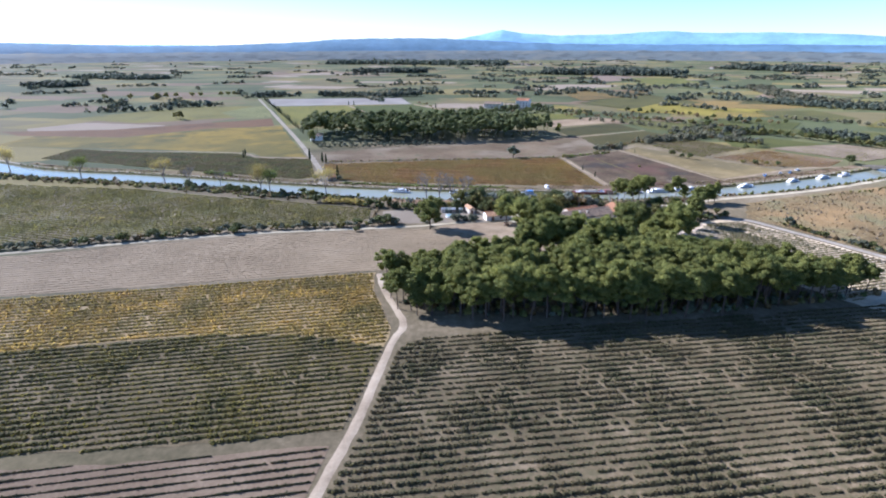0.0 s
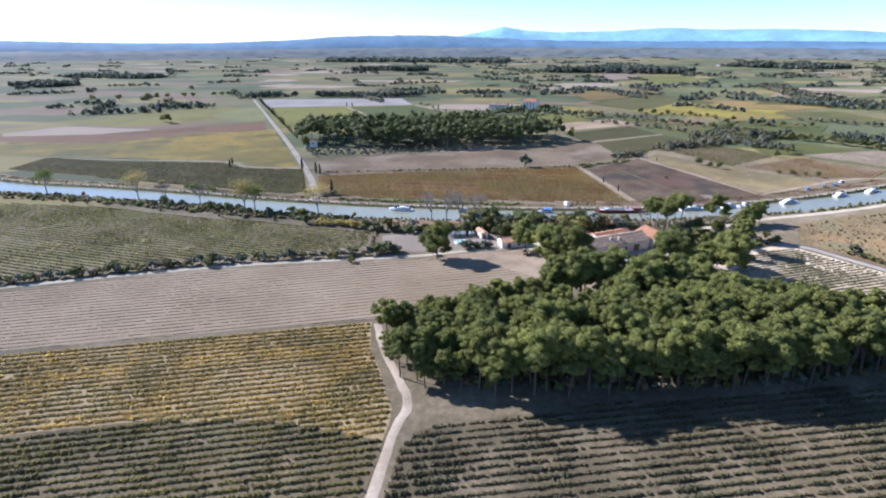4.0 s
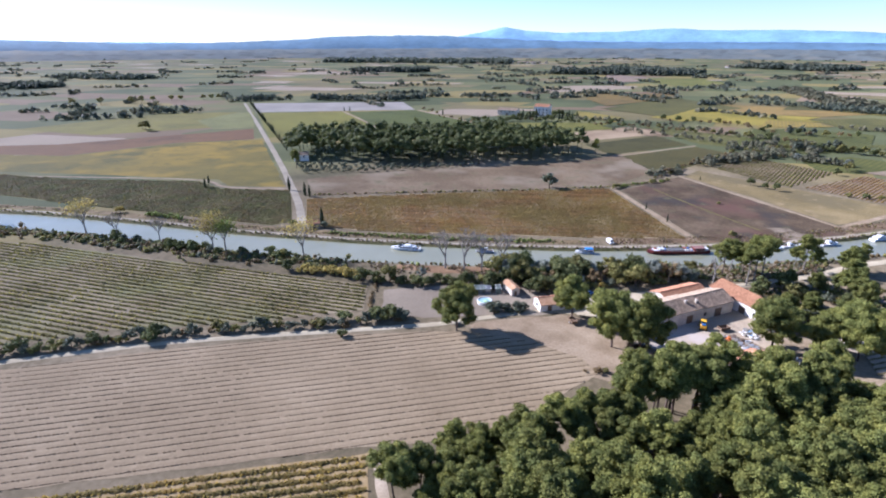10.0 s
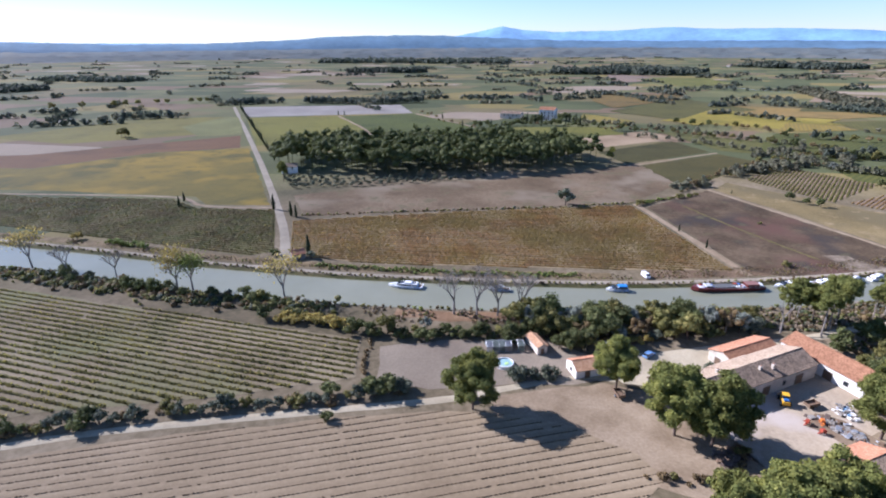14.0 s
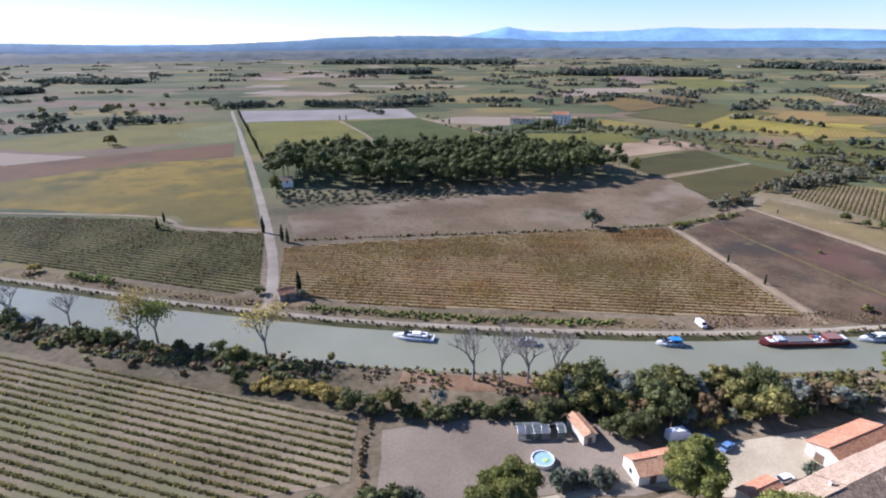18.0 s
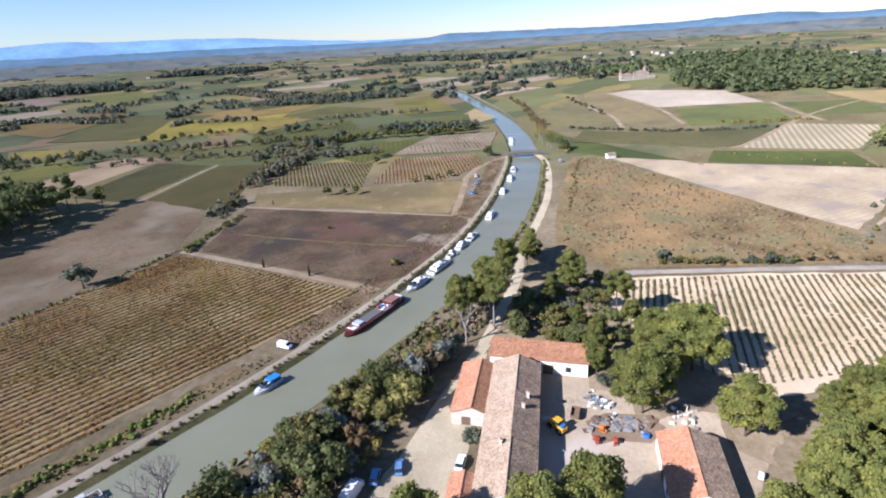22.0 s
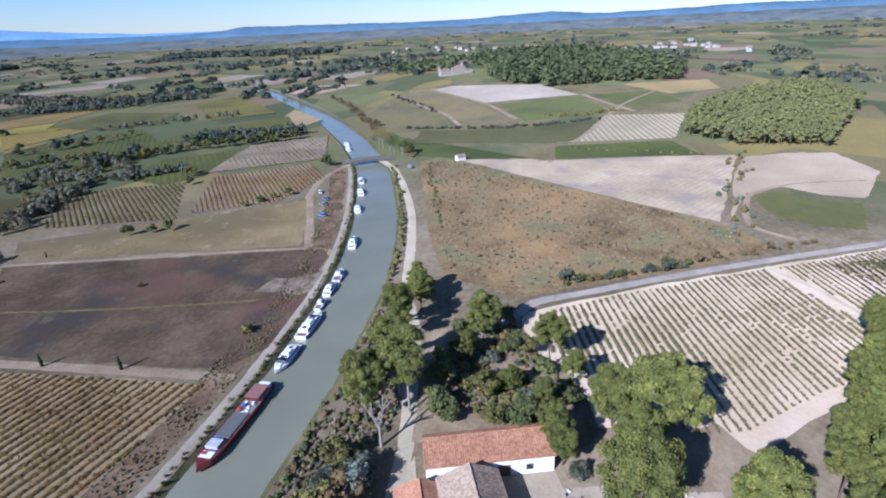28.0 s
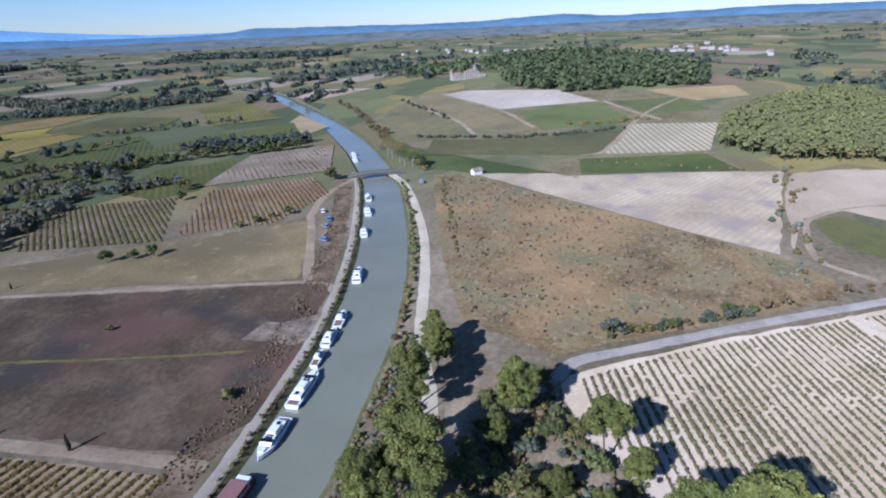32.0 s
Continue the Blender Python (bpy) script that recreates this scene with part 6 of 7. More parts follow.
def leafy_kind(name, label, category, seed, high, reach, low, n, material, density=42, size=0.45, bark=None, trunk=0.16, limbs=4):
    r, rng = random.Random(seed), np.random.default_rng(seed + 50)
    me = crown_mesh(name + "_crown", rng, lobes_for(r, high, reach, low, n), density * 0.85, size * 0.68, material, 0.75, 0.95, 0.74)
    return tree(name, label, category, trunk_mesh(r, high * 0.7, trunk, limbs, reach * 0.7, 0.1), bark or M_BARK, me)


M_DARK = leaves("evergreen_leaves", [(0.075, 0.09, 0.03, 1), (0.125, 0.14, 0.044, 1), (0.195, 0.2, 0.07, 1)])
M_MID = leaves("hedge_leaves", [(0.115, 0.118, 0.034, 1), (0.19, 0.178, 0.05, 1), (0.29, 0.25, 0.075, 1)])
M_OLIVE = leaves("olive_leaves", [(0.085, 0.1, 0.06, 1), (0.13, 0.145, 0.09, 1), (0.19, 0.2, 0.135, 1)])
M_SILVER = leaves("silvery_leaves", [(0.16, 0.18, 0.14, 1), (0.25, 0.27, 0.21, 1), (0.36, 0.37, 0.3, 1)])
M_GOLD = leaves("yellow_autumn_leaves", [(0.26, 0.205, 0.05, 1), (0.4, 0.32, 0.085, 1), (0.52, 0.42, 0.135, 1)], sheen=0.45)
M_RUST = leaves("brown_autumn_leaves", [(0.12, 0.085, 0.04, 1), (0.19, 0.13, 0.055, 1), (0.26, 0.185, 0.085, 1)])
M_STRAW = leaves("bleached_dry_grass", [(0.17, 0.13, 0.08, 1), (0.25, 0.195, 0.125, 1), (0.34, 0.275, 0.185, 1)])
M_CYP = leaves("cypress_leaves", [(0.022, 0.032, 0.013, 1), (0.034, 0.047, 0.018, 1), (0.05, 0.065, 0.026, 1)])
M_REED = leaves("reed_leaves", [(0.13, 0.17, 0.03, 1), (0.2, 0.24, 0.05, 1), (0.27, 0.29, 0.08, 1)])

shrub_dark = Kinds([leafy_kind("shrub", "dense dark green shrub on the canal verge", "shrub", 20 + k, h, w, 0.3, 9, M_DARK) for k, (h, w) in enumerate(((3.2, 2.4), (2.4, 1.9), (4.0, 2.6)))])
shrub_mid = Kinds([leafy_kind("shrub", "mixed green hedge shrub", "shrub", 30 + k, h, w, 0.2, 8, M_MID) for k, (h, w) in enumerate(((2.6, 2.1), (1.8, 1.7), (3.4, 2.3)))])
shrub_olive = Kinds([leafy_kind("olive_tree", "small rounded grey-green olive tree", "olive tree", 40 + k, h, w, 0.9, 8, M_OLIVE, trunk=0.13) for k, (h, w) in enumerate(((3.2, 2.0), (2.6, 1.7)))])
shrub_gold = Kinds([leafy_kind("shrub", "golden yellow autumn shrub by the canal", "shrub", 50 + k, h, w, 0.3, 8, M_GOLD) for k, (h, w) in enumerate(((3.6, 2.2), (2.8, 1.9)))])
shrub_rust = Kinds([leafy_kind("shrub", "low brown fading brush clump", "shrub", 60 + k, h, w, 0.2, 7, M_RUST, density=24) for k, (h, w) in enumerate(((2.2, 2.0), (1.5, 1.6)))])
tree_dark = Kinds([leafy_kind("tree", "leafy dark green tree in the canal belt", "tree", 70 + k, h, w, 1.2, 13, M_DARK, 36, 0.5) for k, (h, w) in enumerate(((7.0, 3.4), (6.0, 3.0), (8.0, 3.6)))])
tree_mid = Kinds([leafy_kind("tree", "leafy olive-green tree in the canal belt", "tree", 80 + k, h, w, 1.0, 12, M_MID, 36, 0.5) for k, (h, w) in enumerate(((6.5, 3.2), (5.2, 2.8)))])
tree_silver = Kinds([leafy_kind("tree", "silvery poplar tree in the canal belt", "tree", 90, 7.0, 2.7, 1.5, 11, M_SILVER, 30, 0.5)])
tree_brown = Kinds([leafy_kind("tree", "half-bare brownish autumn tree", "tree", 95 + k, h, w, 1.2, 10, M_RUST, 14, 0.5, M_GREYBARK) for k, (h, w) in enumerate(((6.0, 3.0), (4.6, 2.6)))])
shrub_grey = Kinds([leafy_kind("shrub", "broad grey-green bush in the garden", "shrub", 110 + k, h, w, 0.15, 12, M_OLIVE) for k, (h, w) in enumerate(((3.0, 3.2), (2.5, 2.6)))])
reeds = Kinds([leafy_kind("reed_clump", "bright green reed clump on the verge", "reeds", 99, 2.0, 2.2, 0.1, 7, M_REED)])


def cypress_kind(seed, high, w):
    rng = np.random.default_rng(seed)
    lobes = [(rng.uniform(-0.1, 0.1), rng.uniform(-0.1, 0.1), high * (0.1 + 0.85 * k / 9), w * (1.0 - 0.75 * abs(k / 9 - 0.3) ** 1.2 - 0.2 * (k / 9) ** 3)) for k in range(10)]
    me = crown_mesh("cypress_crown", rng, lobes, 28, 0.35, M_CYP, 0.5, 1.3)
    return tree("cypress_tree", "slender dark cypress beside the road", "cypress", trunk_mesh(random.Random(seed), high * 0.6, 0.14, 0, 1, 0.01), M_BARK, me)


cypress = Kinds([cypress_kind(5, 9.0, 1.1), cypress_kind(6, 7.0, 0.95)])


def branchy(seed, high, leaf=None, label="", count=60, deep=4):
    """A tall canal-side plane tree: forked limbs down to twigs, bare or with thin leaves."""
    r, rng = random.Random(seed), np.random.default_rng(seed)
    bm = bmesh.new()
    tips = []

    def grow(p, d, length, rad, depth):
        e = p + d * length
        tube(bm, p, e, rad, rad * 0.68, 6 if depth < 2 else 4)
        if depth >= deep:
            tips.append(e)
            return
        for k in range(3 if depth else 4):
            a = k * 2.1 + r.uniform(0, 1.5)
            side = Vector((math.cos(a), math.sin(a), 0))
            nd = (d * r.uniform(0.7, 1.1) + side * r.uniform(0.4, 0.8) + Vector((0, 0, 0.25))).normalized()
            grow(p.lerp(e, r.uniform(0.75, 1.0)), nd, length * r.uniform(0.6, 0.8), rad * 0.6, depth + 1)

    grow(Vector((0, 0, -0.2)), Vector((r.uniform(-0.06, 0.06), r.uniform(-0.06, 0.06), 1)).normalized(), high * 0.42, 0.3, 0)
    me = None
    if leaf:
        c = np.array([tuple(t) for t in tips for _ in range(max(1, count * 4 // len(tips)))])
        c = c + rng.normal(0, 1.0, c.shape)
        me = quads_mesh("plane_leaves", leaf_quads(rng, c, rng.normal(0, 1, c.shape), 0.3), leaf)
    return tree("plane_tree", label, "plane tree", bm, M_GREYBARK, me)


bare = Kinds([branchy(3, 11.5, None, "bare grey plane tree on the canal bank", 0, 5), branchy(4, 10.5, None, "bare grey plane tree on the canal bank", 0, 5)])
dead_tree = Kinds([branchy(12, 11.0, None, "pale dead tree by the canal path", 0, 2)])
planes = Kinds([branchy(7, 11.0, M_GOLD, "plane tree with thin yellow leaves by the canal", 250), branchy(8, 10.0, M_GOLD, "plane tree with thin yellow leaves by the canal", 170), branchy(9, 9.0, M_REED, "plane tree with thin green-yellow leaves by the canal", 300)])
rv = random.Random(21)
field("bank_strip", "reddish-brown leaf-strewn earth under the bare trees", [(-30, 308), (-12, 304), (16, 302), (22, 304), (16, 308), (-8, 311.5), (-30, 313)], soil("leaf_litter", (0.14, 0.085, 0.05, 1), (0.21, 0.135, 0.085, 1), (0.28, 0.2, 0.135, 1), 0.1, 0.9), 0.05, 0, 1.0)
for x, y in ((-10, 309.5), (-2, 308.6), (5, 307.8), (13, 307)):
    bare.plant(x, y, None, 1.38, rng=rv)
bare.plant(-145, 342.5, 0, 1.0, rng=rv)
bare.plant(-166, 344.5, 1, 1.1, rng=rv)
dead_tree.plant(95, 295, 0, 1.25, rng=rv, label="pale dead tree by the canal path")
for x, y, k in ((-114.5, 329.5, 0), (-109.5, 331, 2), (-72, 322.5, 1), (-187, 354, 1), (-255, 372, 2), (-320, 392, 0)):
    planes.plant(x, y, k, 1.4, rng=rv)


def along(pts, gap, spread, kinds, weights, scale=(0.8, 1.2), seed=1, label="", stuff=False):
    """Shrubs and trees along a line."""
    q = random.Random(seed)
    spots = {}
    for (x, y), (nx, ny) in zip(smooth_line(pts, gap), normals(smooth_line(pts, gap))):
        d = q.gauss(0, spread * 0.5)
        k = q.choices(kinds, weights)[0]
        if stuff:
            spots.setdefault(kinds.index(k), []).append((k, x + nx * d + q.uniform(-0.3, 0.3) * gap, y + ny * d + q.uniform(-0.3, 0.3) * gap, q.uniform(*scale)))
            continue
        k.plant(x + nx * d + q.uniform(-0.3, 0.3) * gap, y + ny * d + q.uniform(-0.3, 0.3) * gap, None, q.uniform(*scale), rng=q, label=label)

    for k, sp in spots.items():
        crown = [c for c in kinds[k].models[0].children if c.name.startswith("crown")][0]
        brush("brush", label, "brush", [(x, y, z * 2.6) for _, x, y, z in sp], crown.data.materials[0], seed)


# near bank of the canal, west of the garden
LINE = [(x, y) for x, y in offset(CANAL, -13.5) if -330 < x < -45]
along([q for q in LINE if q[0] < -170][::4], 2.4, 2.6, [shrub_dark, shrub_mid, shrub_rust], [4, 3, 3], (0.5, 1.0), 45, "hedge brush on the canal's near bank", True)
along([q for q in LINE if q[0] >= -170][::4], 2.6, 2.6, [shrub_dark, shrub_mid, shrub_rust, shrub_olive], [4, 3, 2, 2], (0.6, 1.25), 2)
along([(x, y - 3.0) for x, y in LINE][::4], 0.7, 6.0, [shrub_rust, shrub_mid, shrub_dark, shrub_olive], [3, 2.5, 2, 1], (0.3, 0.95), 44, "dry brush between bank and vineyard", True)
along([(x, y) for x, y in offset(CANAL, -10.9) if -330 < x < 60][::4], 2.4, 0.6, [shrub_mid, shrub_rust, reeds], [3, 3, 0.5], (0.3, 0.65), 3, "low brush and reeds along the canal water", True)
along([(-69, 305.5), (-58, 303.5), (-45, 300)], 1.6, 2.2, [shrub_gold], [1], (0.8, 1.3), 4)
for x, y, s in ((-75, 307.5, 1.1), (-43, 297, 1.3), (-38, 296, 1.1)):
    shrub_dark.plant(x, y, 2, s, rng=rv)
along([(-36, 296.5), (-20, 294.5), (0, 293.5), (18, 293.5)], 1.9, 3.2, [shrub_dark, tree_dark, shrub_mid, tree_mid, shrub_rust], [5, 2, 2, 1, 0.6], (0.75, 1.2), 5)
tree_silver.plant(-19, 297, 0, 0.85, rng=rv)
for x, y in scatter([(10, 300), (22, 306), (40, 308.5), (64, 307.5), (88, 304), (90, 296), (72, 292), (50, 288.5), (34, 289), (22, 291), (14, 294)], 2.9, 12):
    rv.choices([tree_dark, tree_mid, tree_silver, shrub_dark, tree_brown, shrub_gold, shrub_mid, shrub_grey], [4, 5, 2.0, 1.5, 1.3, 1.2, 2, 1.8])[0].plant(x, y, None, rv.uniform(0.75, 1.5) * (0.7 if y > 303 else 1), rng=rv)
along([(22, 287), (25, 286), (29, 287.5), (30, 285)], 3.0, 1.0, [tree_dark, tree_mid], [3, 1], (0.8, 1.0), 6)
along([(x, y) for x, y in offset(CANAL, -11.8) if 55 < x < 330][::3], 3.0, 1.2, [shrub_mid, shrub_dark, shrub_rust, reeds], [4, 3, 2, 0.6], (0.4, 0.8), 7, "brush and reeds along the near bank", True)
along([(92, 299), (106, 304), (128, 308), (150, 311)], 3.4, 3.5, [shrub_mid, shrub_rust, shrub_dark], [3, 3, 2], (0.5, 0.9), 8, "brush between path and canal", True)
for x, y in scatter([(118, 293), (147, 286), (154, 277), (138, 269), (124, 258), (112, 258), (105, 264), (104, 284)], 4.3, 13):
    rv.choices([tree_dark, shrub_dark, shrub_olive, tree_mid, shrub_rust, shrub_mid], [3, 4, 2, 2, 1, 3])[0].plant(x, y, None, rv.uniform(0.6, 1.15), rng=rv)
# farm road hedge
along([(-230, 217), (-197, 228), (-153, 239.5), (-123, 247.5), (-93, 254.5), (-43, 261.5), (-26, 263.5)], 2.5, 1.2, [shrub_olive, shrub_dark, shrub_mid, shrub_rust], [4, 2, 2, 1], (0.75, 1.35), 9)
for x, y, s in ((-103, 250.5, 1.2), (-43, 253.6, 0.75), (-44, 264, 1.1), (-70, 259.5, 1.0), (-120, 249, 1.1)):
    shrub_dark.plant(x, y, 0, s, rng=rv)
for x, y, s in ((-26, 265.5, 1.4), (-30, 266, 1.0), (-32, 264.5, 1.1), (-8, 262, 1.0), (61, 268.5, 1.2)):
    shrub_olive.plant(x, y, None, s, rng=rv)
for x, y, s in ((6.5, 270, 1.1), (11, 271, 1.0), (15.5, 271.5, 1.15), (-25, 265.5, 0.9), (62.5, 273.5, 0.9), (95, 255.5, 0.8), (121, 274, 1.1), (115, 268, 0.8)):
    shrub_grey.plant(x, y, None, s, rng=rv)
shrub_gold.plant(-26.5, 267.5, 1, 0.8, rng=rv, label="yellow-green bush at the garden's edge")
under = [(x, y, rv.uniform(1.2, 3.0)) for x, y in scatter([(-16, 174), (-3, 166), (20, 163), (75, 163), (130, 172), (163, 180), (60, 178), (0, 182)], 2.6, 31)]
for k, m in enumerate((M_DARK, M_MID, M_RUST, M_OLIVE)):
    brush("undergrowth", "low undergrowth under the pines", "undergrowth", under[k::4], m, 60 + k)
along([(50, 247), (54, 238), (40, 232), (30, 233)], 2.6, 2.0, [shrub_rust, shrub_dark, shrub_mid], [3, 1, 1], (0.4, 0.8), 14)

# across the canal
along([(x, y) for x, y in offset(CANAL, 11.2) if -330 < x < 340][::4], 2.0, 0.5, [shrub_mid, shrub_rust, reeds], [3, 2, 0.5], (0.22, 0.42), 10, "low brush and reeds along the canal water", True)
along([q for q in offset(CANAL, 18.5) if -75 < q[0] < 62][::3], 0.6, 2.4, [reeds, shrub_mid], [3, 1.4], (0.25, 0.6), 47, "bright green reeds along the towpath", True)
line = [q for q in CANAL if 64 < q[0] < 318]
fill("brush", "rusty dry weeds along the towpath verge", "brush", offset(line, 15.6) + offset(line, 24.5)[::-1], 1.25, (0.2, 0.8), [M_STRAW, M_RUST, M_RUST, M_MID], 48, 0.2)
line = [q for q in CANAL if -330 < q[0] < 64]
fill("brush", "dry weeds and reeds along the towpath", "brush", offset(line, 15.6) + offset(line, 20.5)[::-1], 1.4, (0.25, 0.9), [M_STRAW, M_RUST, M_REED, M_MID], 52, 0.3)
line = [q for q in CANAL if 30 < q[0] < 168]
fill("brush", "dry grey-brown brush on the near bank", "brush", offset(line, -11.5)[::-1] + [(34, 304), (60, 302), (90, 298), (104, 295), (120, 299), (142, 305), (164, 314)], 1.3, (0.4, 1.9), [M_STRAW, M_RUST, M_MID, M_OLIVE, M_DARK], 53, 0.25)
fill("brush", "dense brush under the pines", "brush", [(106, 288), (128, 291), (148, 284), (154, 278), (138, 270), (124, 260), (112, 260), (107, 266)], 1.5, (0.5, 2.2), [M_DARK, M_MID, M_RUST, M_OLIVE], 54, 0.4)
line = [q for q in CANAL if -44 < q[0] < 24]
fill("brush", "dry grass and brush on the near bank", "brush", offset(line, -11.5)[::-1] + offset(line, -21.0), 1.5, (0.3, 1.3), [M_STRAW, M_RUST, M_MID], 56, 0.5)
line = [q for q in CANAL if -170 < q[0] < -42]
fill("brush", "tangled brush between canal and vineyard", "brush", offset(line, -12.0)[::-1] + offset(line, -20.5), 1.3, (0.4, 2.4), [M_MID, M_DARK, M_RUST, M_OLIVE], 55, 0.35)
shrub_gold.plant(-190, 389, 0, 1.2, rng=rv)
along([(-172, 384), (-164, 381), (-152, 378)], 2.4, 0.8, [reeds], [1], (0.9, 1.1), 13)
shrub_dark.plant(-88, 366, 0, 1.0, rng=rv)
shrub_olive.plant(-71, 362, 0, 1.1, rng=rv)
for x, y, s in ((-165, 443, 1.0), (-168, 456, 0.85), (-109, 437.5, 1.0), (-96, 425, 0.95), (-92.5, 422, 0.85), (-73, 366, 1.1), (107, 372, 0.5), (104, 395, 0.45), (166, 465, 0.4)):
    cypress.plant(x, y, None, s, rng=rv)
for k in range(26):
    t = k / 25
    cypress.plant(-152 - t * 160 + 4, 575 + t * 385, None, rv.uniform(0.7, 1.05), rng=rv, label="dark cypress in the row along the road")
for x, y in scatter([(-126, 520), (-52, 509), (20, 514), (8, 506), (-51, 492), (-111, 484)], 5.2, 15):
    shrub_olive.plant(x, y, None, rv.uniform(0.8, 1.05), rng=rv, label="young olive tree in the small orchard")
shrub_olive.plant(58, 442.5, 0, 2.9, rng=rv, label="large lone grey-green tree between the fields")
pines.plant(-121, 503, 4, 0.85, rng=rv, label="round pine beside the road")
pines.plant(118, 556, 4, 0.8, rng=rv, label="small pine at the grove's end")
along([(-90, 426), (-3, 433.5), (50, 438), (98, 446)], 1.5, 1.2, [shrub_rust, shrub_mid, shrub_olive], [2, 4, 1], (0.2, 0.6), 16, "low brush on the field boundary", True)
along([(99, 441), (118, 452), (142, 461)], 2.4, 1.0, [reeds, shrub_mid], [3, 1], (0.6, 1.0), 17)
along([(138, 469), (158, 488), (172, 508), (189, 520), (226, 540), (274, 543)], 3.6, 3.0, [tree_brown, shrub_mid, shrub_rust, shrub_olive], [3, 2, 3, 1], (0.6, 1.0), 18)
along([(189, 515), (247, 560), (300, 575), (342, 557)], 5.0, 4.0, [tree_brown, shrub_mid, tree_mid, shrub_gold], [3, 2, 2, 0.5], (0.6, 1.0), 19)
along([(310, 574), (342, 556), (369, 516), (393, 478)], 4.0, 6.0, [tree_dark, tree_mid], [4, 2], (0.8, 1.15), 20)
along([(161, 726), (206, 714), (242, 676), (278, 653), (323, 604)], 7.0, 5.0, [tree_brown, tree_mid, shrub_olive, tree_dark], [3, 2, 1, 1], (0.8, 1.2), 22)
along([(257, 766), (323, 726), (340, 672), (400, 640)], 8.0, 8.0, [tree_brown, tree_mid, tree_dark], [3, 2, 2], (0.8, 1.2), 23)
for x, y, k, s in ((268, 523, tree_silver, 1.1), (269, 478, tree_dark, 0.9), (288, 496, tree_silver, 1.2), (285, 490, tree_mid, 1.1), (192, 449, tree_dark, 0.7), (197, 441, tree_dark, 0.7), (201, 435, tree_dark, 0.75), (251, 413, tree_mid, 0.6), (244, 416, shrub_dark, 1.0),
                   (256, 407, tree_dark, 0.6), (237, 421, shrub_mid, 1.0), (316, 414, tree_dark, 1.0), (321, 418, tree_dark, 0.9), (130, 349, shrub_mid, 1.0), (150, 405, shrub_mid, 0.8)):
    k.plant(x, y, None, s, rng=rv)
along([(24, 757), (60, 762), (107, 764), (166, 747)], 5.0, 4.0, [tree_dark, shrub_dark, cypress, tree_brown], [3, 2, 1, 1], (0.8, 1.2), 24)
for x, y in scatter([(82, 780), (150, 770), (160, 800), (140, 822), (95, 812), (88, 800)], 7, 25):
    if abs(x - 119) > 11 or y > 815:
        rv.choice([cypress, tree_dark, cypress]).plant(x, y, None, rv.uniform(0.9, 1.3), rng=rv, label="dark tree in the villa garden")
along([(-39, 888), (7, 777), (40, 695)], 16, 3.0, [tree_brown, cypress, shrub_mid], [2, 1, 2], (0.8, 1.1), 26)
for x, y in ((-576, 947), (-540, 960), (-502, 976), (-490, 985), (-484, 1010), (-460, 1022), (-444, 1022), (-415, 1040), (-402, 1043), (-392, 1050), (-340, 700), (-330, 690)):
    tree_mid.plant(x, y, None, 1.7, rng=rv, label="round tree in a far field row")
for x in (-148, -140):
    cypress.plant(x, 870, 1, 1.0, rng=rv)

# near bank, east: planes by the bridge, hedge by the farm road
for x, y, k in ((352, 382, 2), (360, 388, 0), (368, 396, 1), (376, 402, 0), (350, 376, 2)):
    planes.plant(x, y, k, 1.05, rng=rv)
for x, y, k, s in ((346, 371, tree_mid, 1.0), (353, 372, tree_dark, 1.0), (344, 366, shrub_gold, 1.2), (360, 378, tree_dark, 0.9)):
    k.plant(x, y, None, s, rng=rv)
along([(390, 406), (427, 424), (514, 478), (604, 545)], 8.0, 4.0, [tree_brown, shrub_gold, tree_mid], [4, 1, 1], (0.8, 1.2), 27)
along([(175, 262), (186, 243), (197, 222), (212, 196), (224, 176)], 3.6, 2.0, [shrub_rust, shrub_dark, tree_brown, shrub_olive], [4, 2, 1, 1], (0.5, 0.9), 28)
along([(177.5, 262), (179, 256), (182, 249), (184, 245)], 1.9, 1.0, [shrub_mid, shrub_dark, shrub_grey], [2, 2, 1], (0.5, 0.9), 71)
along([(189.5, 234), (192, 228), (194, 224)], 2.0, 0.8, [shrub_mid, shrub_dark, shrub_grey], [2, 2, 1], (0.5, 0.8), 72)
shrub_olive.plant(177, 261, 0, 1.5, rng=rv, label="rounded grey bush beside the farm lane")
shrub_olive.plant(191, 229, 0, 1.2, rng=rv, label="rounded grey bush beside the farm lane")
along([(222, 204), (240, 196), (262, 192), (290, 190), (324, 180), (368, 166)], 5.0, 6.0, [shrub_rust, shrub_mid, shrub_olive], [3, 2, 2], (0.5, 1.0), 29, "dry brush below the pale field", True)
along([(330, 350), (300, 343), (260, 328), (222, 316)], 3.5, 1.2, [shrub_mid, shrub_rust], [2, 2], (0.3, 0.6), 30, "low brush along the near bank path", True)
along([(-36, 270), (-37, 280), (-36.5, 292)], 1.6, 0.8, [shrub_rust], [1], (0.35, 0.6), 46, "brown hedge strip beside the garden", True)
rd, SCRUB = random.Random(33), [(330, 350), (334, 338), (243, 210), (228, 198), (195, 224), (168, 272), (182, 302), (216, 316), (260, 332)]
dots = [q for q in ((160 + i * 1.9 + rd.uniform(-1.6, 1.6), 195 + j * 1.9 + rd.uniform(-0.9, 0.9)) for i in range(92) for j in range(82)) if inside(*q, SCRUB)]
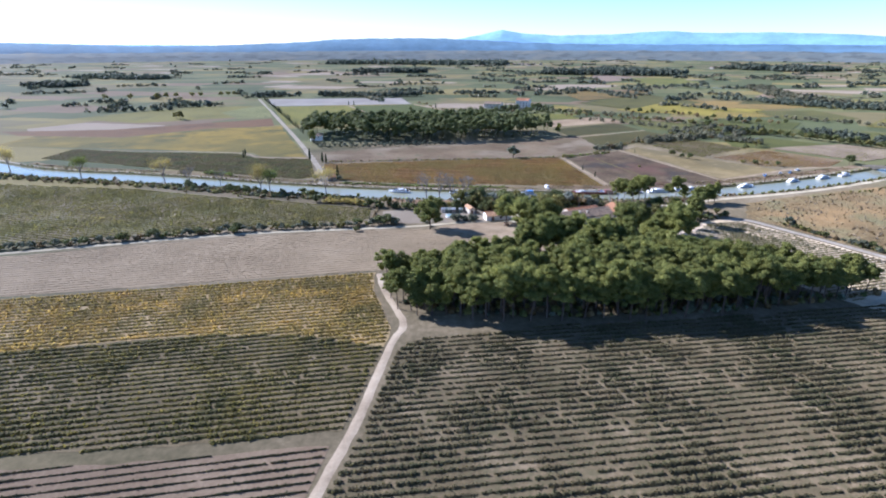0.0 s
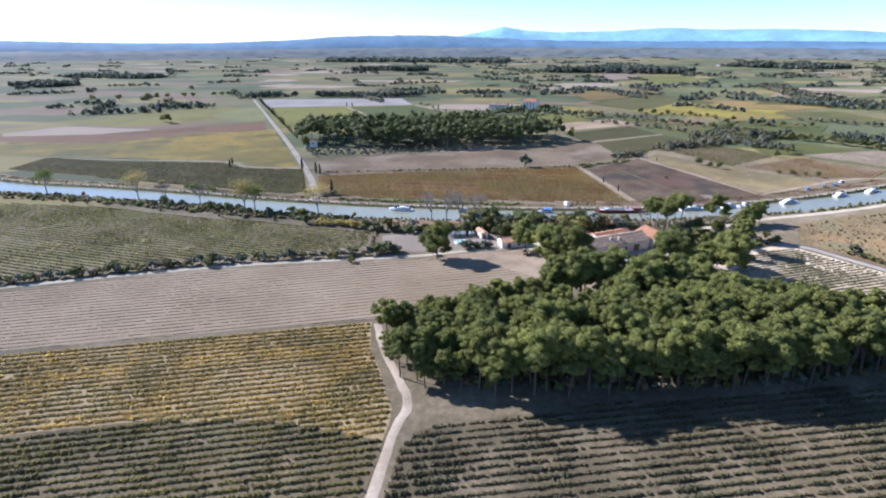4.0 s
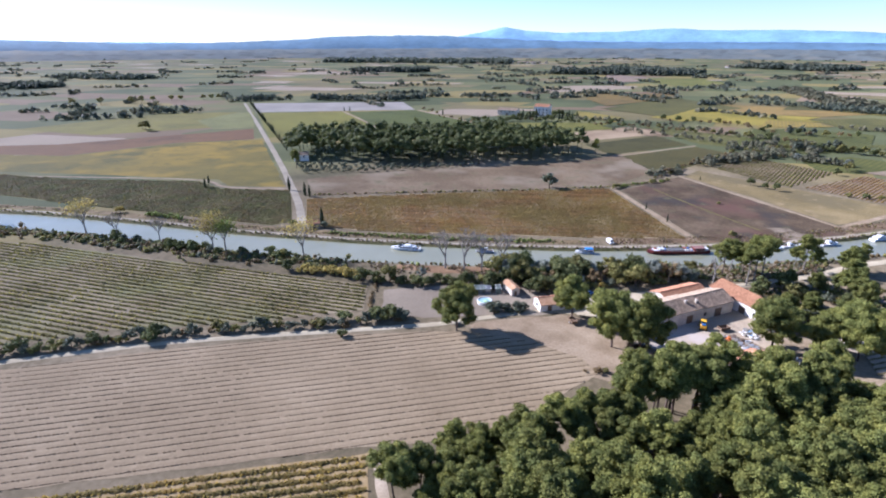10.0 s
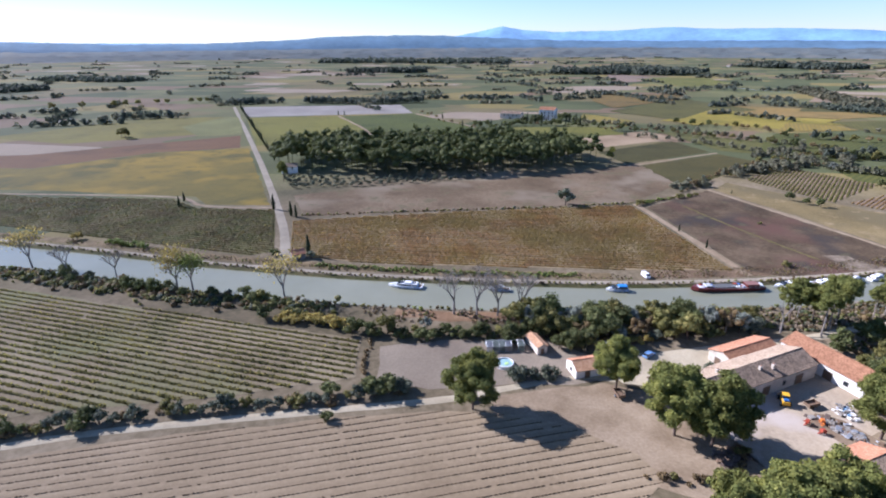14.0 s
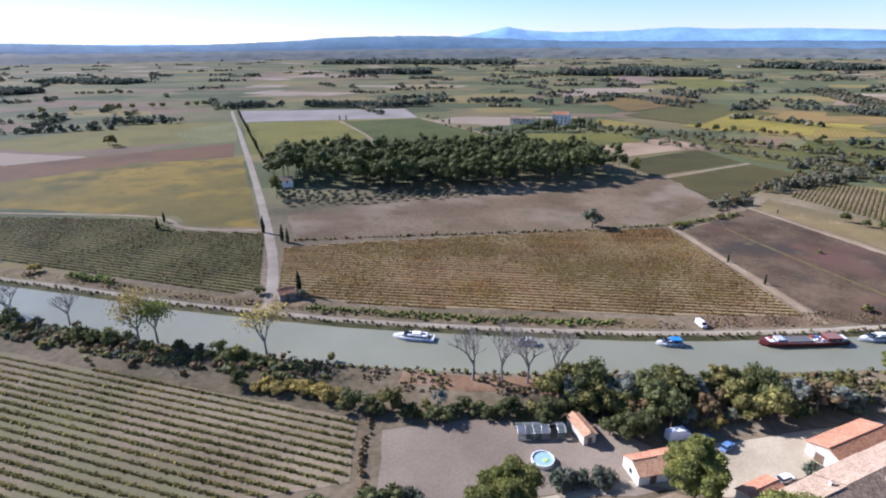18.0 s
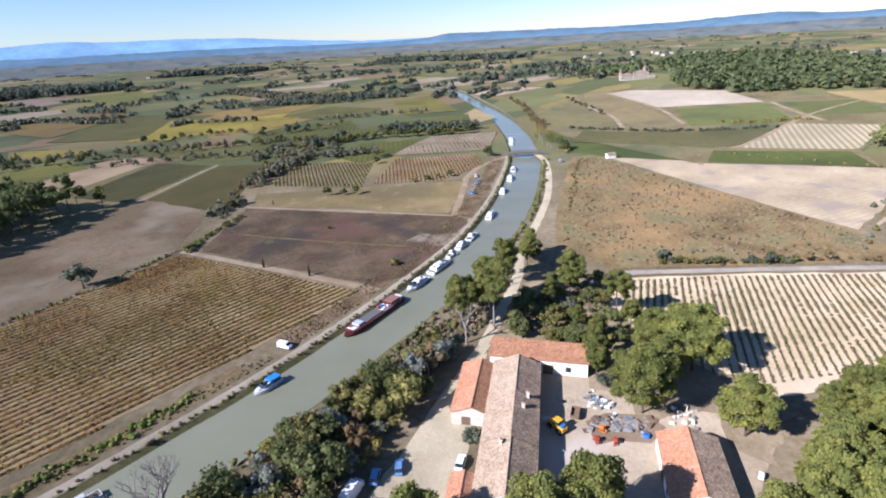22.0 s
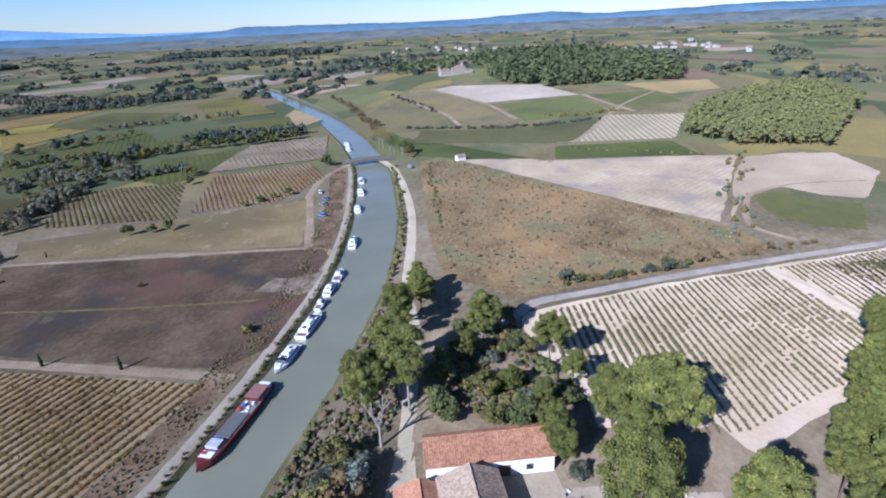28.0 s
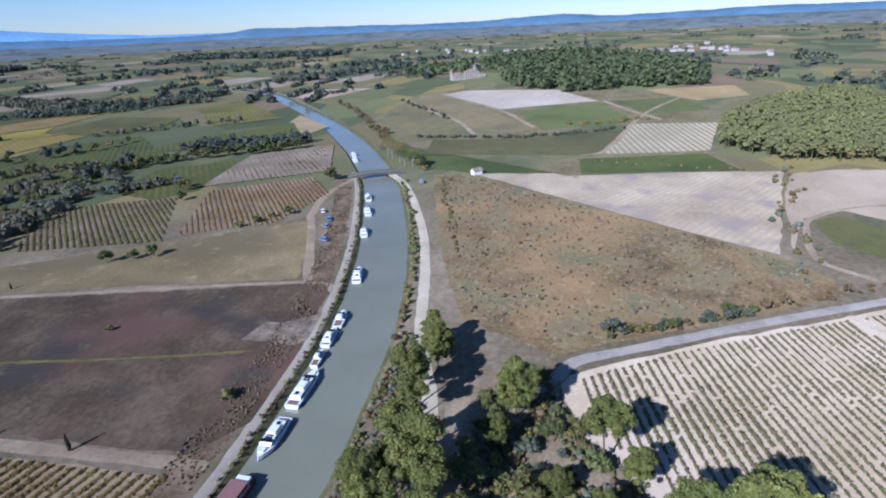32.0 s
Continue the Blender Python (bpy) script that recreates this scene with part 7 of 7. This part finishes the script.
for k, kind in enumerate((shrub_rust, shrub_mid, shrub_rust)):
    brush("brush", "scattered dry bushes in the scrubland", "brush", [(x, y, 0.22 + 0.9 * rv.random() ** 5 + 0.25 * noise.noise((x * 0.05, y * 0.05, 2.0))) for x, y in dots[k::3]], (M_RUST, M_STRAW, M_STRAW)[k], 33 + k)
along([(376, 275), (360, 190)], 6.0, 2.0, [shrub_mid, shrub_rust], [1, 1], (0.4, 0.7), 34, "low brush on the field boundary", True)
FOREST = [(417, 195), (382, 163), (384, 117), (518, 50), (620, 60), (560, 125), (501, 174)]
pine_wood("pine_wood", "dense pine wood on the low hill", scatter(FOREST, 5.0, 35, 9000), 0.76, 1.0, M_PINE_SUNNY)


# ---- distance ----
F("field", "green vineyard plot beyond the bridge", [(481, 467), (594, 451), (459, 366), (416, 403)], striped("hill_green_vines", (0.15, 0.13, 0.07), (0.12, 0.105, 0.052, 1), 40), 0.08, 30)
F("field", "tan and green plot beyond the bridge", [(594, 448), (646, 466), (658, 437), (472, 314), (460, 334), (464, 364)], striped("hill_tan_vines", (0.19, 0.15, 0.085), (0.14, 0.12, 0.06, 1), 35), 0.08, 30)
F("field", "dark green vineyard on the slope", [(547, 340), (587, 267), (502, 238), (468, 309)], striped("hill_dark_vines", (0.095, 0.108, 0.04), (0.12, 0.125, 0.045, 1), 20), 0.09, 25)
F("field", "pale bare field below the wooded hill", [(643, 436), (556, 360), (597, 269), (655, 312), (662, 418)], soil("hill_pale_fallow", (0.27, 0.23, 0.19, 1), (0.33, 0.285, 0.24, 1), (0.39, 0.34, 0.29, 1), 0.02, 0.3), 0.09, 25)
F("field", "dark green vineyard on the slope", [(595, 253), (617, 195), (549, 176), (532, 229)], striped("hill_dark_vines_b", (0.08, 0.09, 0.036), (0.1, 0.105, 0.04, 1), 20), 0.09, 25)
F("field", "yellow-tan plot under the wood", [(657, 224), (696, 131), (617, 132), (594, 180)], striped("hill_yellow", (0.29, 0.22, 0.11), (0.24, 0.18, 0.08, 1), 20), 0.09, 25)
F("field", "dark vineyard band beside the bridge", [(382, 379), (389, 268), (470, 249), (436, 330), (428, 386)], striped("hill_band_vines", (0.1, 0.092, 0.042), (0.08, 0.076, 0.034, 1), 95), 0.08, 30)
F("field", "pale fallow plot beside the wood", [(246, 198), (284, 184), (299, 168), (285, 152), (282, 136), (330, 112), (376, 120), (358, 168), (318, 182)], soil("sandy_fallow", (0.24, 0.19, 0.135, 1), (0.31, 0.25, 0.185, 1), (0.38, 0.315, 0.245, 1)), 0.06)
F("field", "small round-cornered green vineyard", [(282, 181), (290, 170), (276, 157), (275, 140), (241, 152), (243, 169), (256, 182)], striped("corner_vines", (0.11, 0.105, 0.04), (0.08, 0.08, 0.03, 1), 30), 0.06)
F("field", "pale brown plot by the canal's far bend", [(668, 640), (760, 660), (733, 560), (653, 590)], soil("far_brown", (0.24, 0.185, 0.14, 1), (0.3, 0.24, 0.185, 1), (0.36, 0.3, 0.24, 1)), 0.06)
F("field", "pale fallow beside the far canal", [(430, 500), (470, 540), (540, 560), (480, 498)], soil("far_beige", (0.2, 0.155, 0.09, 1), (0.26, 0.2, 0.12, 1), (0.32, 0.26, 0.17, 1)), 0.06)
F("field", "yellow vineyard plot on the plain", [(250, 800), (330, 860), (470, 800), (360, 720)], striped("plain_yellow", (0.2, 0.165, 0.04), (0.25, 0.2, 0.04, 1), 30), 0.06)
F("field", "rust vineyard plot on the plain", [(330, 870), (420, 960), (600, 840), (475, 805)], striped("plain_rust", (0.2, 0.13, 0.05), (0.18, 0.14, 0.05, 1), 30), 0.06)
F("field", "yellow vineyard plot on the plain", [(-380, 850), (-280, 860), (-235, 730), (-370, 660), (-480, 700)], striped("plain_lime", (0.135, 0.122, 0.04), (0.165, 0.142, 0.036, 1), 60), 0.06)
F("field", "striped young vineyard beside the cypress road", [(-292, 860), (-270, 860), (-222, 712), (-262, 700), (-310, 770)], striped("plain_striped", (0.2, 0.19, 0.08), (0.06, 0.075, 0.03, 1), 62, 6.0, 0.9, False), 0.075)
k = 0.05
for label, poly, c0, c1, turn in (
        ("green vineyard plot beyond the far bank", [(276, 531), (325, 544), (358, 504), (286, 481), (266, 495)], (0.085, 0.085, 0.028), (0.06, 0.068, 0.02, 1), 40),
        ("deep green vineyard beyond the hedges", [(252, 596), (329, 696), (383, 699), (430, 656), (362, 572), (298, 556), (274, 587)], (0.06, 0.066, 0.022), (0.085, 0.088, 0.028, 1), 40),
        ("ochre vineyard on the plain", [(341, 712), (425, 823), (428, 714), (390, 712)], (0.2, 0.15, 0.04), (0.16, 0.125, 0.04, 1), 60),
        ("olive vineyard on the plain", [(440, 778), (531, 790), (528, 695), (483, 676), (429, 689)], (0.1, 0.092, 0.035), (0.075, 0.075, 0.026, 1), 60),
        ("deep green vineyard by the far canal", [(374, 600), (426, 596), (499, 544), (423, 490), (392, 507)], (0.07, 0.074, 0.026), (0.1, 0.095, 0.03, 1), 40),
        ("yellow-olive vineyard by the canal bend", [(598, 730), (662, 710), (522, 570), (481, 621)], (0.15, 0.125, 0.04), (0.1, 0.095, 0.03, 1), 40),
        ("yellow-olive vineyard on the plain", [(531, 862), (727, 964), (809, 838), (756, 807), (558, 816)], (0.17, 0.145, 0.045), (0.12, 0.11, 0.035, 1), 20),
        ("dark vineyard on the plain", [(470, 882), (563, 1005), (576, 944), (781, 1015), (532, 868)], (0.065, 0.064, 0.03), (0.09, 0.085, 0.035, 1), 20),
        ("mauve fallow on the plain", [(563, 1005), (664, 1137), (717, 1095), (713, 1044), (629, 986)], (0.22, 0.165, 0.125), (0.18, 0.14, 0.1, 1), 20),
        ("dark green vineyard on the plain", [(218, 899), (390, 1058), (425, 901), (269, 808)], (0.07, 0.068, 0.028), (0.1, 0.09, 0.03, 1), 20),
        ("bright yellow vineyard on the plain", [(264, 791), (371, 917), (442, 751), (347, 787), (274, 759)], (0.22, 0.175, 0.035), (0.16, 0.14, 0.035, 1), 20),
        ("green vineyard beyond the hedges", [(213, 725), (278, 663), (318, 595), (284, 573), (229, 605)], (0.08, 0.082, 0.03), (0.11, 0.1, 0.034, 1), 40),
        ("rusty olive vineyard on the plain", [(233, 1045), (274, 1166), (414, 1138), (390, 1058), (236, 935)], (0.15, 0.1, 0.04), (0.1, 0.085, 0.035, 1), 20),
        ("yellow vineyard beyond the villa", [(160, 824), (177, 875), (221, 798), (195, 754)], (0.2, 0.16, 0.04), (0.16, 0.13, 0.04, 1), 20),
        ("lime vineyard beyond the fallow plot", [(134, 744), (167, 729), (179, 698), (114, 683)], (0.12, 0.115, 0.03), (0.09, 0.09, 0.026, 1), 20),
        ("pale mauve fallow on the far plain", [(428, 1633), (500, 1851), (557, 1690), (538, 1551), (402, 1448)], (0.2, 0.15, 0.12), (0.17, 0.13, 0.1, 1), 20),
        ("lime green field on the far plain", [(496, 1610), (683, 1629), (660, 1409), (506, 1325)], (0.13, 0.13, 0.04), (0.1, 0.1, 0.03, 1), 20)):
    k += 0.013
    F("field", label, poly, striped("plain_" + label.split()[0] + "_cover", c0, c1, turn, 4.0), k)
ribbon("weed_strip", [(125, 440), (131, 415), (137, 393), (144, 370), (149, 356)], 2.0, 0.1, soil("weedy_strip", (0.075, 0.07, 0.028, 1), (0.115, 0.1, 0.04, 1), (0.16, 0.135, 0.055, 1), 0.2, 0.9), "yellow-green weeds between two dark fields", 0.9, 2.0)
F("bare_patch", "pale bare patch at the dark field's corner", [(153, 362), (162, 362), (165, 356), (178, 345), (159, 341.5), (155, 346), (154, 353)], soil("pale_patch", (0.07, 0.055, 0.042, 1), (0.155, 0.125, 0.098, 1), (0.27, 0.225, 0.185, 1), 0.25, 0.9), 0.08, 0, 2.2)
for track in ([(621, 473), (548, 422), (504, 386), (448, 358)], [(645, 438), (555, 358), (477, 316)], [(597, 264), (544, 238), (509, 219)], [(389, 376), (383, 330), (382, 281), (336, 278)]):
    ribbon("path", track, 4.6, 0.16, M_TRACK, "pale farm track between slope fields")
ribbon("path", [(345, 277), (386, 281), (404, 262), (530, 232), (620, 190)], 4.5, 0.14, M_TRACK, "pale farm track between slope fields")
ribbon("path", [(-330, 478), (-262, 474), (-180, 466), (-152, 446), (-110, 441)], 3.5, 0.09, M_TRACK, "farm track between vineyard plots")
ribbon("path", [(-148, 866), (-100, 752), (-80, 690)], 5.0, 0.09, M_TRACK, "farm track between vineyard plots")
ribbon("path", [(-46, 886), (20, 764), (52, 690)], 6.0, 0.09, M_TRACK, "farm track between vineyard plots")
ribbon("path", [(128, 547), (158, 563), (189, 580), (221, 597)], 4.0, 0.09, M_TRACK, "farm track between vineyard plots")
ribbon("path", [(192, 362), (250, 392), (258, 396), (290, 404), (322, 402)], 5.0, 0.09, M_TRACK, "farm track by the far bank")
ribbon("path", [(156, 476), (190, 366), (186, 350)], 2.6, 0.09, M_TRACK, "farm track by the far bank")
ribbon("path", [(226, 180), (241, 192), (272, 186.5), (286, 180), (303, 158), (312, 125)], 3.4, 0.10, M_TRACK, "sandy track round the small vineyard")
ribbon("path", [(200, 197), (185, 187), (172, 181), (150, 171)], 3.2, 0.10, M_ROAD, "white track across the bright vineyard")

# leaf green lifted and greyed, the haze of distance put into the colour
FAR_GREEN = leaves("hazy_far_wood_leaves", [(0.07, 0.086, 0.062, 1), (0.105, 0.122, 0.085, 1), (0.15, 0.165, 0.11, 1)])
HILL_GREEN = leaves("hill_wood_leaves", [(0.085, 0.11, 0.045, 1), (0.135, 0.16, 0.064, 1), (0.2, 0.22, 0.09, 1)])
FAR_BROWN = leaves("far_hedge_leaves", [(0.095, 0.1, 0.06, 1), (0.15, 0.145, 0.085, 1), (0.22, 0.195, 0.115, 1)])


def clump_quads(rng, x, y, reach, high, n, size):
    d = rng.normal(0, 1, (n, 3))
    d /= np.linalg.norm(d, axis=1)[:, None]
    d[:, 2] = np.abs(d[:, 2])
    c = np.array((x, y, rise(x, y) + high * 0.25)) + d * np.array((reach, reach, high * 0.75)) * rng.uniform(0.6, 1.0, (n, 1))
    return leaf_quads(rng, c, d, size, 0.45)


def wood(name, label, places, reach, high, material, n=36, size=3.2, seed=1):
    """A far wood or hedge: a crowd of leafy crowns with gaps."""
    rng = np.random.default_rng(seed)
    qs = [clump_quads(rng, x, y, reach * rng.uniform(0.7, 1.3), high * rng.uniform(0.7, 1.25), n, size) for x, y in places]
    ob = new(name, quads_mesh(name, np.concatenate(qs), material))
    return tagged(ob, label, "wood", "far woods", "stuff")


def strip(a, b, depth, gap, seed):
    """Places in a band between two points, depth metres deep."""
    q = random.Random(seed)
    a, b = Vector(a), Vector(b)
    out = []
    n = int((b - a).length * depth / gap / gap)
    nrm = Vector((-(b - a).y, (b - a).x)).normalized()
    for _ in range(n):
        p = a.lerp(b, q.random()) + nrm * q.uniform(-0.5, 0.5) * depth
        out.append((p.x, p.y))
    return out


wood("far_wood", "dark wood on the western plain", strip((-960, 1340), (-850, 1290), 90, 9, 1), 6, 11, FAR_GREEN, 40, 3.2, 1)
wood("far_wood", "dark wood on the western plain", strip((-1060, 1670), (-800, 1600), 90, 12, 2), 7, 12, FAR_GREEN, 36, 4, 2)
wood("far_wood", "dark wood on the plain", strip((-310, 2040), (-60, 2010), 120, 13, 3), 8, 15, FAR_GREEN, 32, 5, 3)
wood("far_wood", "long dark wood near the horizon", strip((-600, 3100), (320, 2900), 260, 26, 4), 15, 20, FAR_GREEN, 26, 9, 4)
wood("far_wood", "dark wood beyond the villa", strip((340, 1910), (735, 1800), 150, 15, 5), 9, 18, FAR_GREEN, 32, 5.5, 5)
wood("far_wood", "dark wood beyond the river bend", strip((1220, 2360), (1370, 2040), 220, 19, 6), 11, 18, FAR_GREEN, 30, 7, 6)
wood("far_wood", "wood on the eastern plain", strip((1880, 1800), (1800, 1120), 160, 20, 7), 11, 17, FAR_GREEN, 30, 7, 7)
wood("far_wood", "tree belt on the eastern plain", strip((692, 1238), (586, 916), 40, 10, 8) + strip((586, 916), (660, 760), 30, 10, 9), 6, 9, FAR_BROWN, 30, 3.4, 8)
def bushes(pts, gap, spread, seed):
    q = random.Random(seed)
    return [(x + q.gauss(0, spread), y + q.gauss(0, spread)) for x, y in smooth_line(pts, gap)]


B = bushes
wood("far_hedge", "low hedge along the foot of the slope fields", B([(438, 399), (436, 375), (440, 331), (450, 297), (475, 250)], 3, 1.5, 41) + B([(621, 478), (566, 438), (512, 396)], 6, 2.5, 42), 1.7, 2.6, FAR_BROWN, 36, 1.0, 41)
wood("far_hedge", "yellowing bushes between the slope vineyards", B([(488, 291), (497, 259), (514, 232)], 3.5, 2, 43), 2.0, 3.2, M_GOLD, 36, 0.9, 43)
wood("far_hedge", "tall tree row across the eastern plain", B([(470, 960), (512, 918), (543, 861), (584, 810), (657, 795), (733, 788)], 4, 5, 31), 4.2, 9, FAR_GREEN, 40, 2.0, 31)
wood("far_hedge", "dense dark trees beside the far canal bank", B([(371, 553), (388, 529), (403, 509), (415, 486)], 2.2, 4, 32), 3.6, 9.5, FAR_GREEN, 44, 1.6, 32)
wood("far_hedge", "brownish hedge trees between vineyard plots", B([(258, 594), (294, 603), (311, 579), (283, 526)], 4, 3.5, 33) + B([(188, 512), (198, 520), (220, 526), (240, 535), (260, 538)], 2.6, 3, 34) + B([(1112, 1617), (1303, 1787), (1533, 1912)], 14, 20, 35), 3.0, 5.5, FAR_BROWN, 40, 1.5, 33)
wood("far_wood", "tree belts on the far eastern plain", B([(1551, 1622), (1749, 1687), (1871, 1561), (2006, 1503)], 12, 18, 36) + B([(1000, 1300), (1180, 1220), (1330, 1040)], 11, 14, 37) + B([(900, 760), (1060, 700), (1180, 620)], 9, 10, 38) + B([(1180, 900), (1320, 760), (1420, 640)], 10, 12, 39), 7, 12, FAR_GREEN, 34, 4.0, 34)
wood("far_hedge", "tall dark tree rows on the plain", B([(519, 911), (588, 829), (675, 834), (729, 781)], 5, 5, 1) + B([(377, 557), (391, 540), (399, 511), (400, 495)], 3, 4, 2) + B([(297, 567), (322, 572), (339, 579)], 6, 4, 3) + B([(344, 658), (357, 658)], 4, 5, 4) + B([(388, 1260), (447, 1205), (543, 1261), (553, 1190)], 7, 8, 5), 3.6, 9, FAR_GREEN, 40, 1.8, 21)
wood("far_hedge", "grey-green hedges between the vineyard plots", B([(240, 579), (264, 572), (276, 528), (300, 505)], 3, 2.5, 6) + B([(198, 515), (221, 532), (249, 551)], 2.6, 3, 7) + B([(146, 781), (179, 773), (204, 752), (226, 738), (262, 700), (300, 640), (330, 600)], 5, 5, 8) + B([(430, 700), (470, 660), (510, 610)], 5, 4, 9) + B([(138, 481), (150, 485), (159, 484)], 2.5, 2, 10) + B([(180, 690), (230, 640), (290, 560)], 7, 5, 11), 2.6, 5, FAR_BROWN, 34, 1.5, 22)
wood("far_wood", "dark wood on the northern plain", strip((590, 2150), (780, 1860), 120, 14, 13), 8, 15, FAR_GREEN, 32, 5, 23)
wood("far_hedge", "dark hedge behind the pale field", strip((-345, 1003), (-294, 1036), 12, 5, 10) + strip((-228, 1034), (-84, 1010), 16, 5, 11) + strip((-81, 1024), (-40, 1036), 14, 5, 12), 4, 10, FAR_GREEN, 36, 2.2, 9)
wood("hill_wood", "dense wood on the hill behind the chateau", scatter([(672, 362), (636, 298), (672, 232), (696, 162), (790, 140), (900, 180), (1010, 330), (930, 430), (860, 440), (800, 410), (740, 385)], 9, 36, 3000), 6.5, 15, HILL_GREEN, 34, 3.4, 10)
wood("hill_wood", "wood behind the chateau", scatter([(800, 455), (900, 460), (960, 560), (860, 560), (800, 500)], 11, 37, 900), 6, 13, HILL_GREEN, 34, 3.6, 11)
rf = random.Random(77)
places, low = [], []
for k in range(760):
    a, r = radians(rf.uniform(-70, 125)), 620 * math.exp(rf.random() ** 0.8 * 1.95)
    x, y = 100 + r * math.sin(a), 250 + r * math.cos(a)
    if r < 760 and (-330 < x < 330) or (300 < x < 720 and 20 < y < 480):
        continue
    if x < -120 and r < 1600 and rf.random() < 0.65:
        continue
    n, turn = rf.randrange(3, 16), rf.choice((0.35, 1.9, 0.2)) + rf.uniform(-0.2, 0.2)
    for j in range(n):
        d = (j - n / 2) * 7 * rf.uniform(0.8, 1.2)
        (places if rf.random() < 0.4 else low).append((x + d * math.cos(turn), y + d * math.sin(turn)))
wood("far_trees", "tree rows and hedges scattered over the plain", places, 5, 8, FAR_GREEN, 12, 4.2, 12)
wood("far_trees", "brownish hedges scattered over the plain", low, 4, 5, FAR_BROWN, 10, 3.6, 13)

# hamlets near the horizon
M_FARWALL = plain("far_pale_walls", (0.44, 0.4, 0.35), 0.9)
rh = random.Random(5)
for cx, cy, n in ((420, 2900, 16), (1900, 1560, 14), (1750, 760, 7), (1700, 520, 7), (1500, 30, 16), (1240, 2300, 3)):
    for k in range(n):
        x, y = cx + rh.gauss(0, 110), cy + rh.gauss(0, 60)
        a = rh.uniform(0, 180)
        w, h = rh.uniform(5, 8), rh.uniform(4, 7)
        L = Vector((math.cos(radians(a)), math.sin(radians(a)))) * w
        top = tagged(new("house"), "small pale house of a far hamlet", "house", "far hamlet houses")
        top.matrix_basis = pose(x, y, rise(x, y), 0, 0, a)
        bm = bmesh.new()
        box(bm, -w, w, -5, 5, -1, h)
        part("wall", bm, M_FARWALL, top)
        bm = bmesh.new()
        v = box(bm, -w - 0.4, w + 0.4, -5.4, 5.4, h, h + 2.4)
        for q in v[4:]:
            q.co.y *= 0.05
        part("roof", bm, M_ROOF_OLD, top)


def hills(name, label, radius, skyline, colour, seed, rough=1.0, deep=500, patchy=False):
    """Low hills along the horizon: skyline holds (bearing, height) pairs; colour has the haze of the distance mixed in.
    """
    noise.seed_set(seed)
    v, f = [], []
    n = 640
    for i in range(n + 1):
        az = -80 + 225 * i / n
        h = float(np.interp(az, [q[0] for q in skyline], [q[1] for q in skyline]))
        h += rough * (5 * noise.noise((az * 0.5, seed, 0)) + 3.5 * noise.noise((az * 1.6, seed, 1)) + 2.5 * noise.noise((az * 5, seed, 2)))
        s, c = math.sin(radians(az)), math.cos(radians(az))
        for r, z in ((radius - deep, -4), (radius - deep * 0.45, h * 0.5), (radius, h), (radius + 60, h * 0.4)):
            v.append((100 + r * s, 250 + r * c, z))
    for i in range(n):
        for k in range(3):
            a = i * 4 + k
            f.append((a, a + 1, a + 5, a + 4))
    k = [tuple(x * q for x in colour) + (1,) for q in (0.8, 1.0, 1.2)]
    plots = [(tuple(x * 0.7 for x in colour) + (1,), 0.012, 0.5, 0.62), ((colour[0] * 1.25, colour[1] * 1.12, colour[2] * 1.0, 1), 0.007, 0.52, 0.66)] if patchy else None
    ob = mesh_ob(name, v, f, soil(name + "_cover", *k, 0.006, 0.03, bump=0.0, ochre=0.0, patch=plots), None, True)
    return tagged(ob, label, "hills", kind="structure")


# air haze is painted into these colours: each farther ridge bluer and paler
hills("backdrop", "mountains on the horizon, painted pale with blue haze", 4780, [(-80, 100), (-40, 116), (-34, 104), (-22, 98), (-10, 120), (0, 145), (2, 172), (5, 224), (7, 194), (10, 178), (16, 182), (21, 206), (25, 186), (30, 188), (36, 168), (42, 126), (47, 98), (56, 92), (145, 92)], (0.2, 0.34, 0.5), 3, 0.8)
hills("backdrop", "low wooded hills, painted blue with haze", 4480, [(-80, 106), (-40, 112), (-36, 104), (-31, 92), (-24, 97), (-17, 118), (-12, 144), (-6, 154), (-2, 150), (3, 136), (8, 116), (14, 106), (20, 102), (27, 102), (34, 98), (40, 90), (46, 80), (51, 82), (54, 92), (56, 114), (61, 105), (67, 101), (72, 91), (78, 95), (84, 115), (86, 121), (91, 91), (96, 98), (101, 108), (105, 111), (109, 104), (145, 106)], (0.1, 0.165, 0.225), 8)
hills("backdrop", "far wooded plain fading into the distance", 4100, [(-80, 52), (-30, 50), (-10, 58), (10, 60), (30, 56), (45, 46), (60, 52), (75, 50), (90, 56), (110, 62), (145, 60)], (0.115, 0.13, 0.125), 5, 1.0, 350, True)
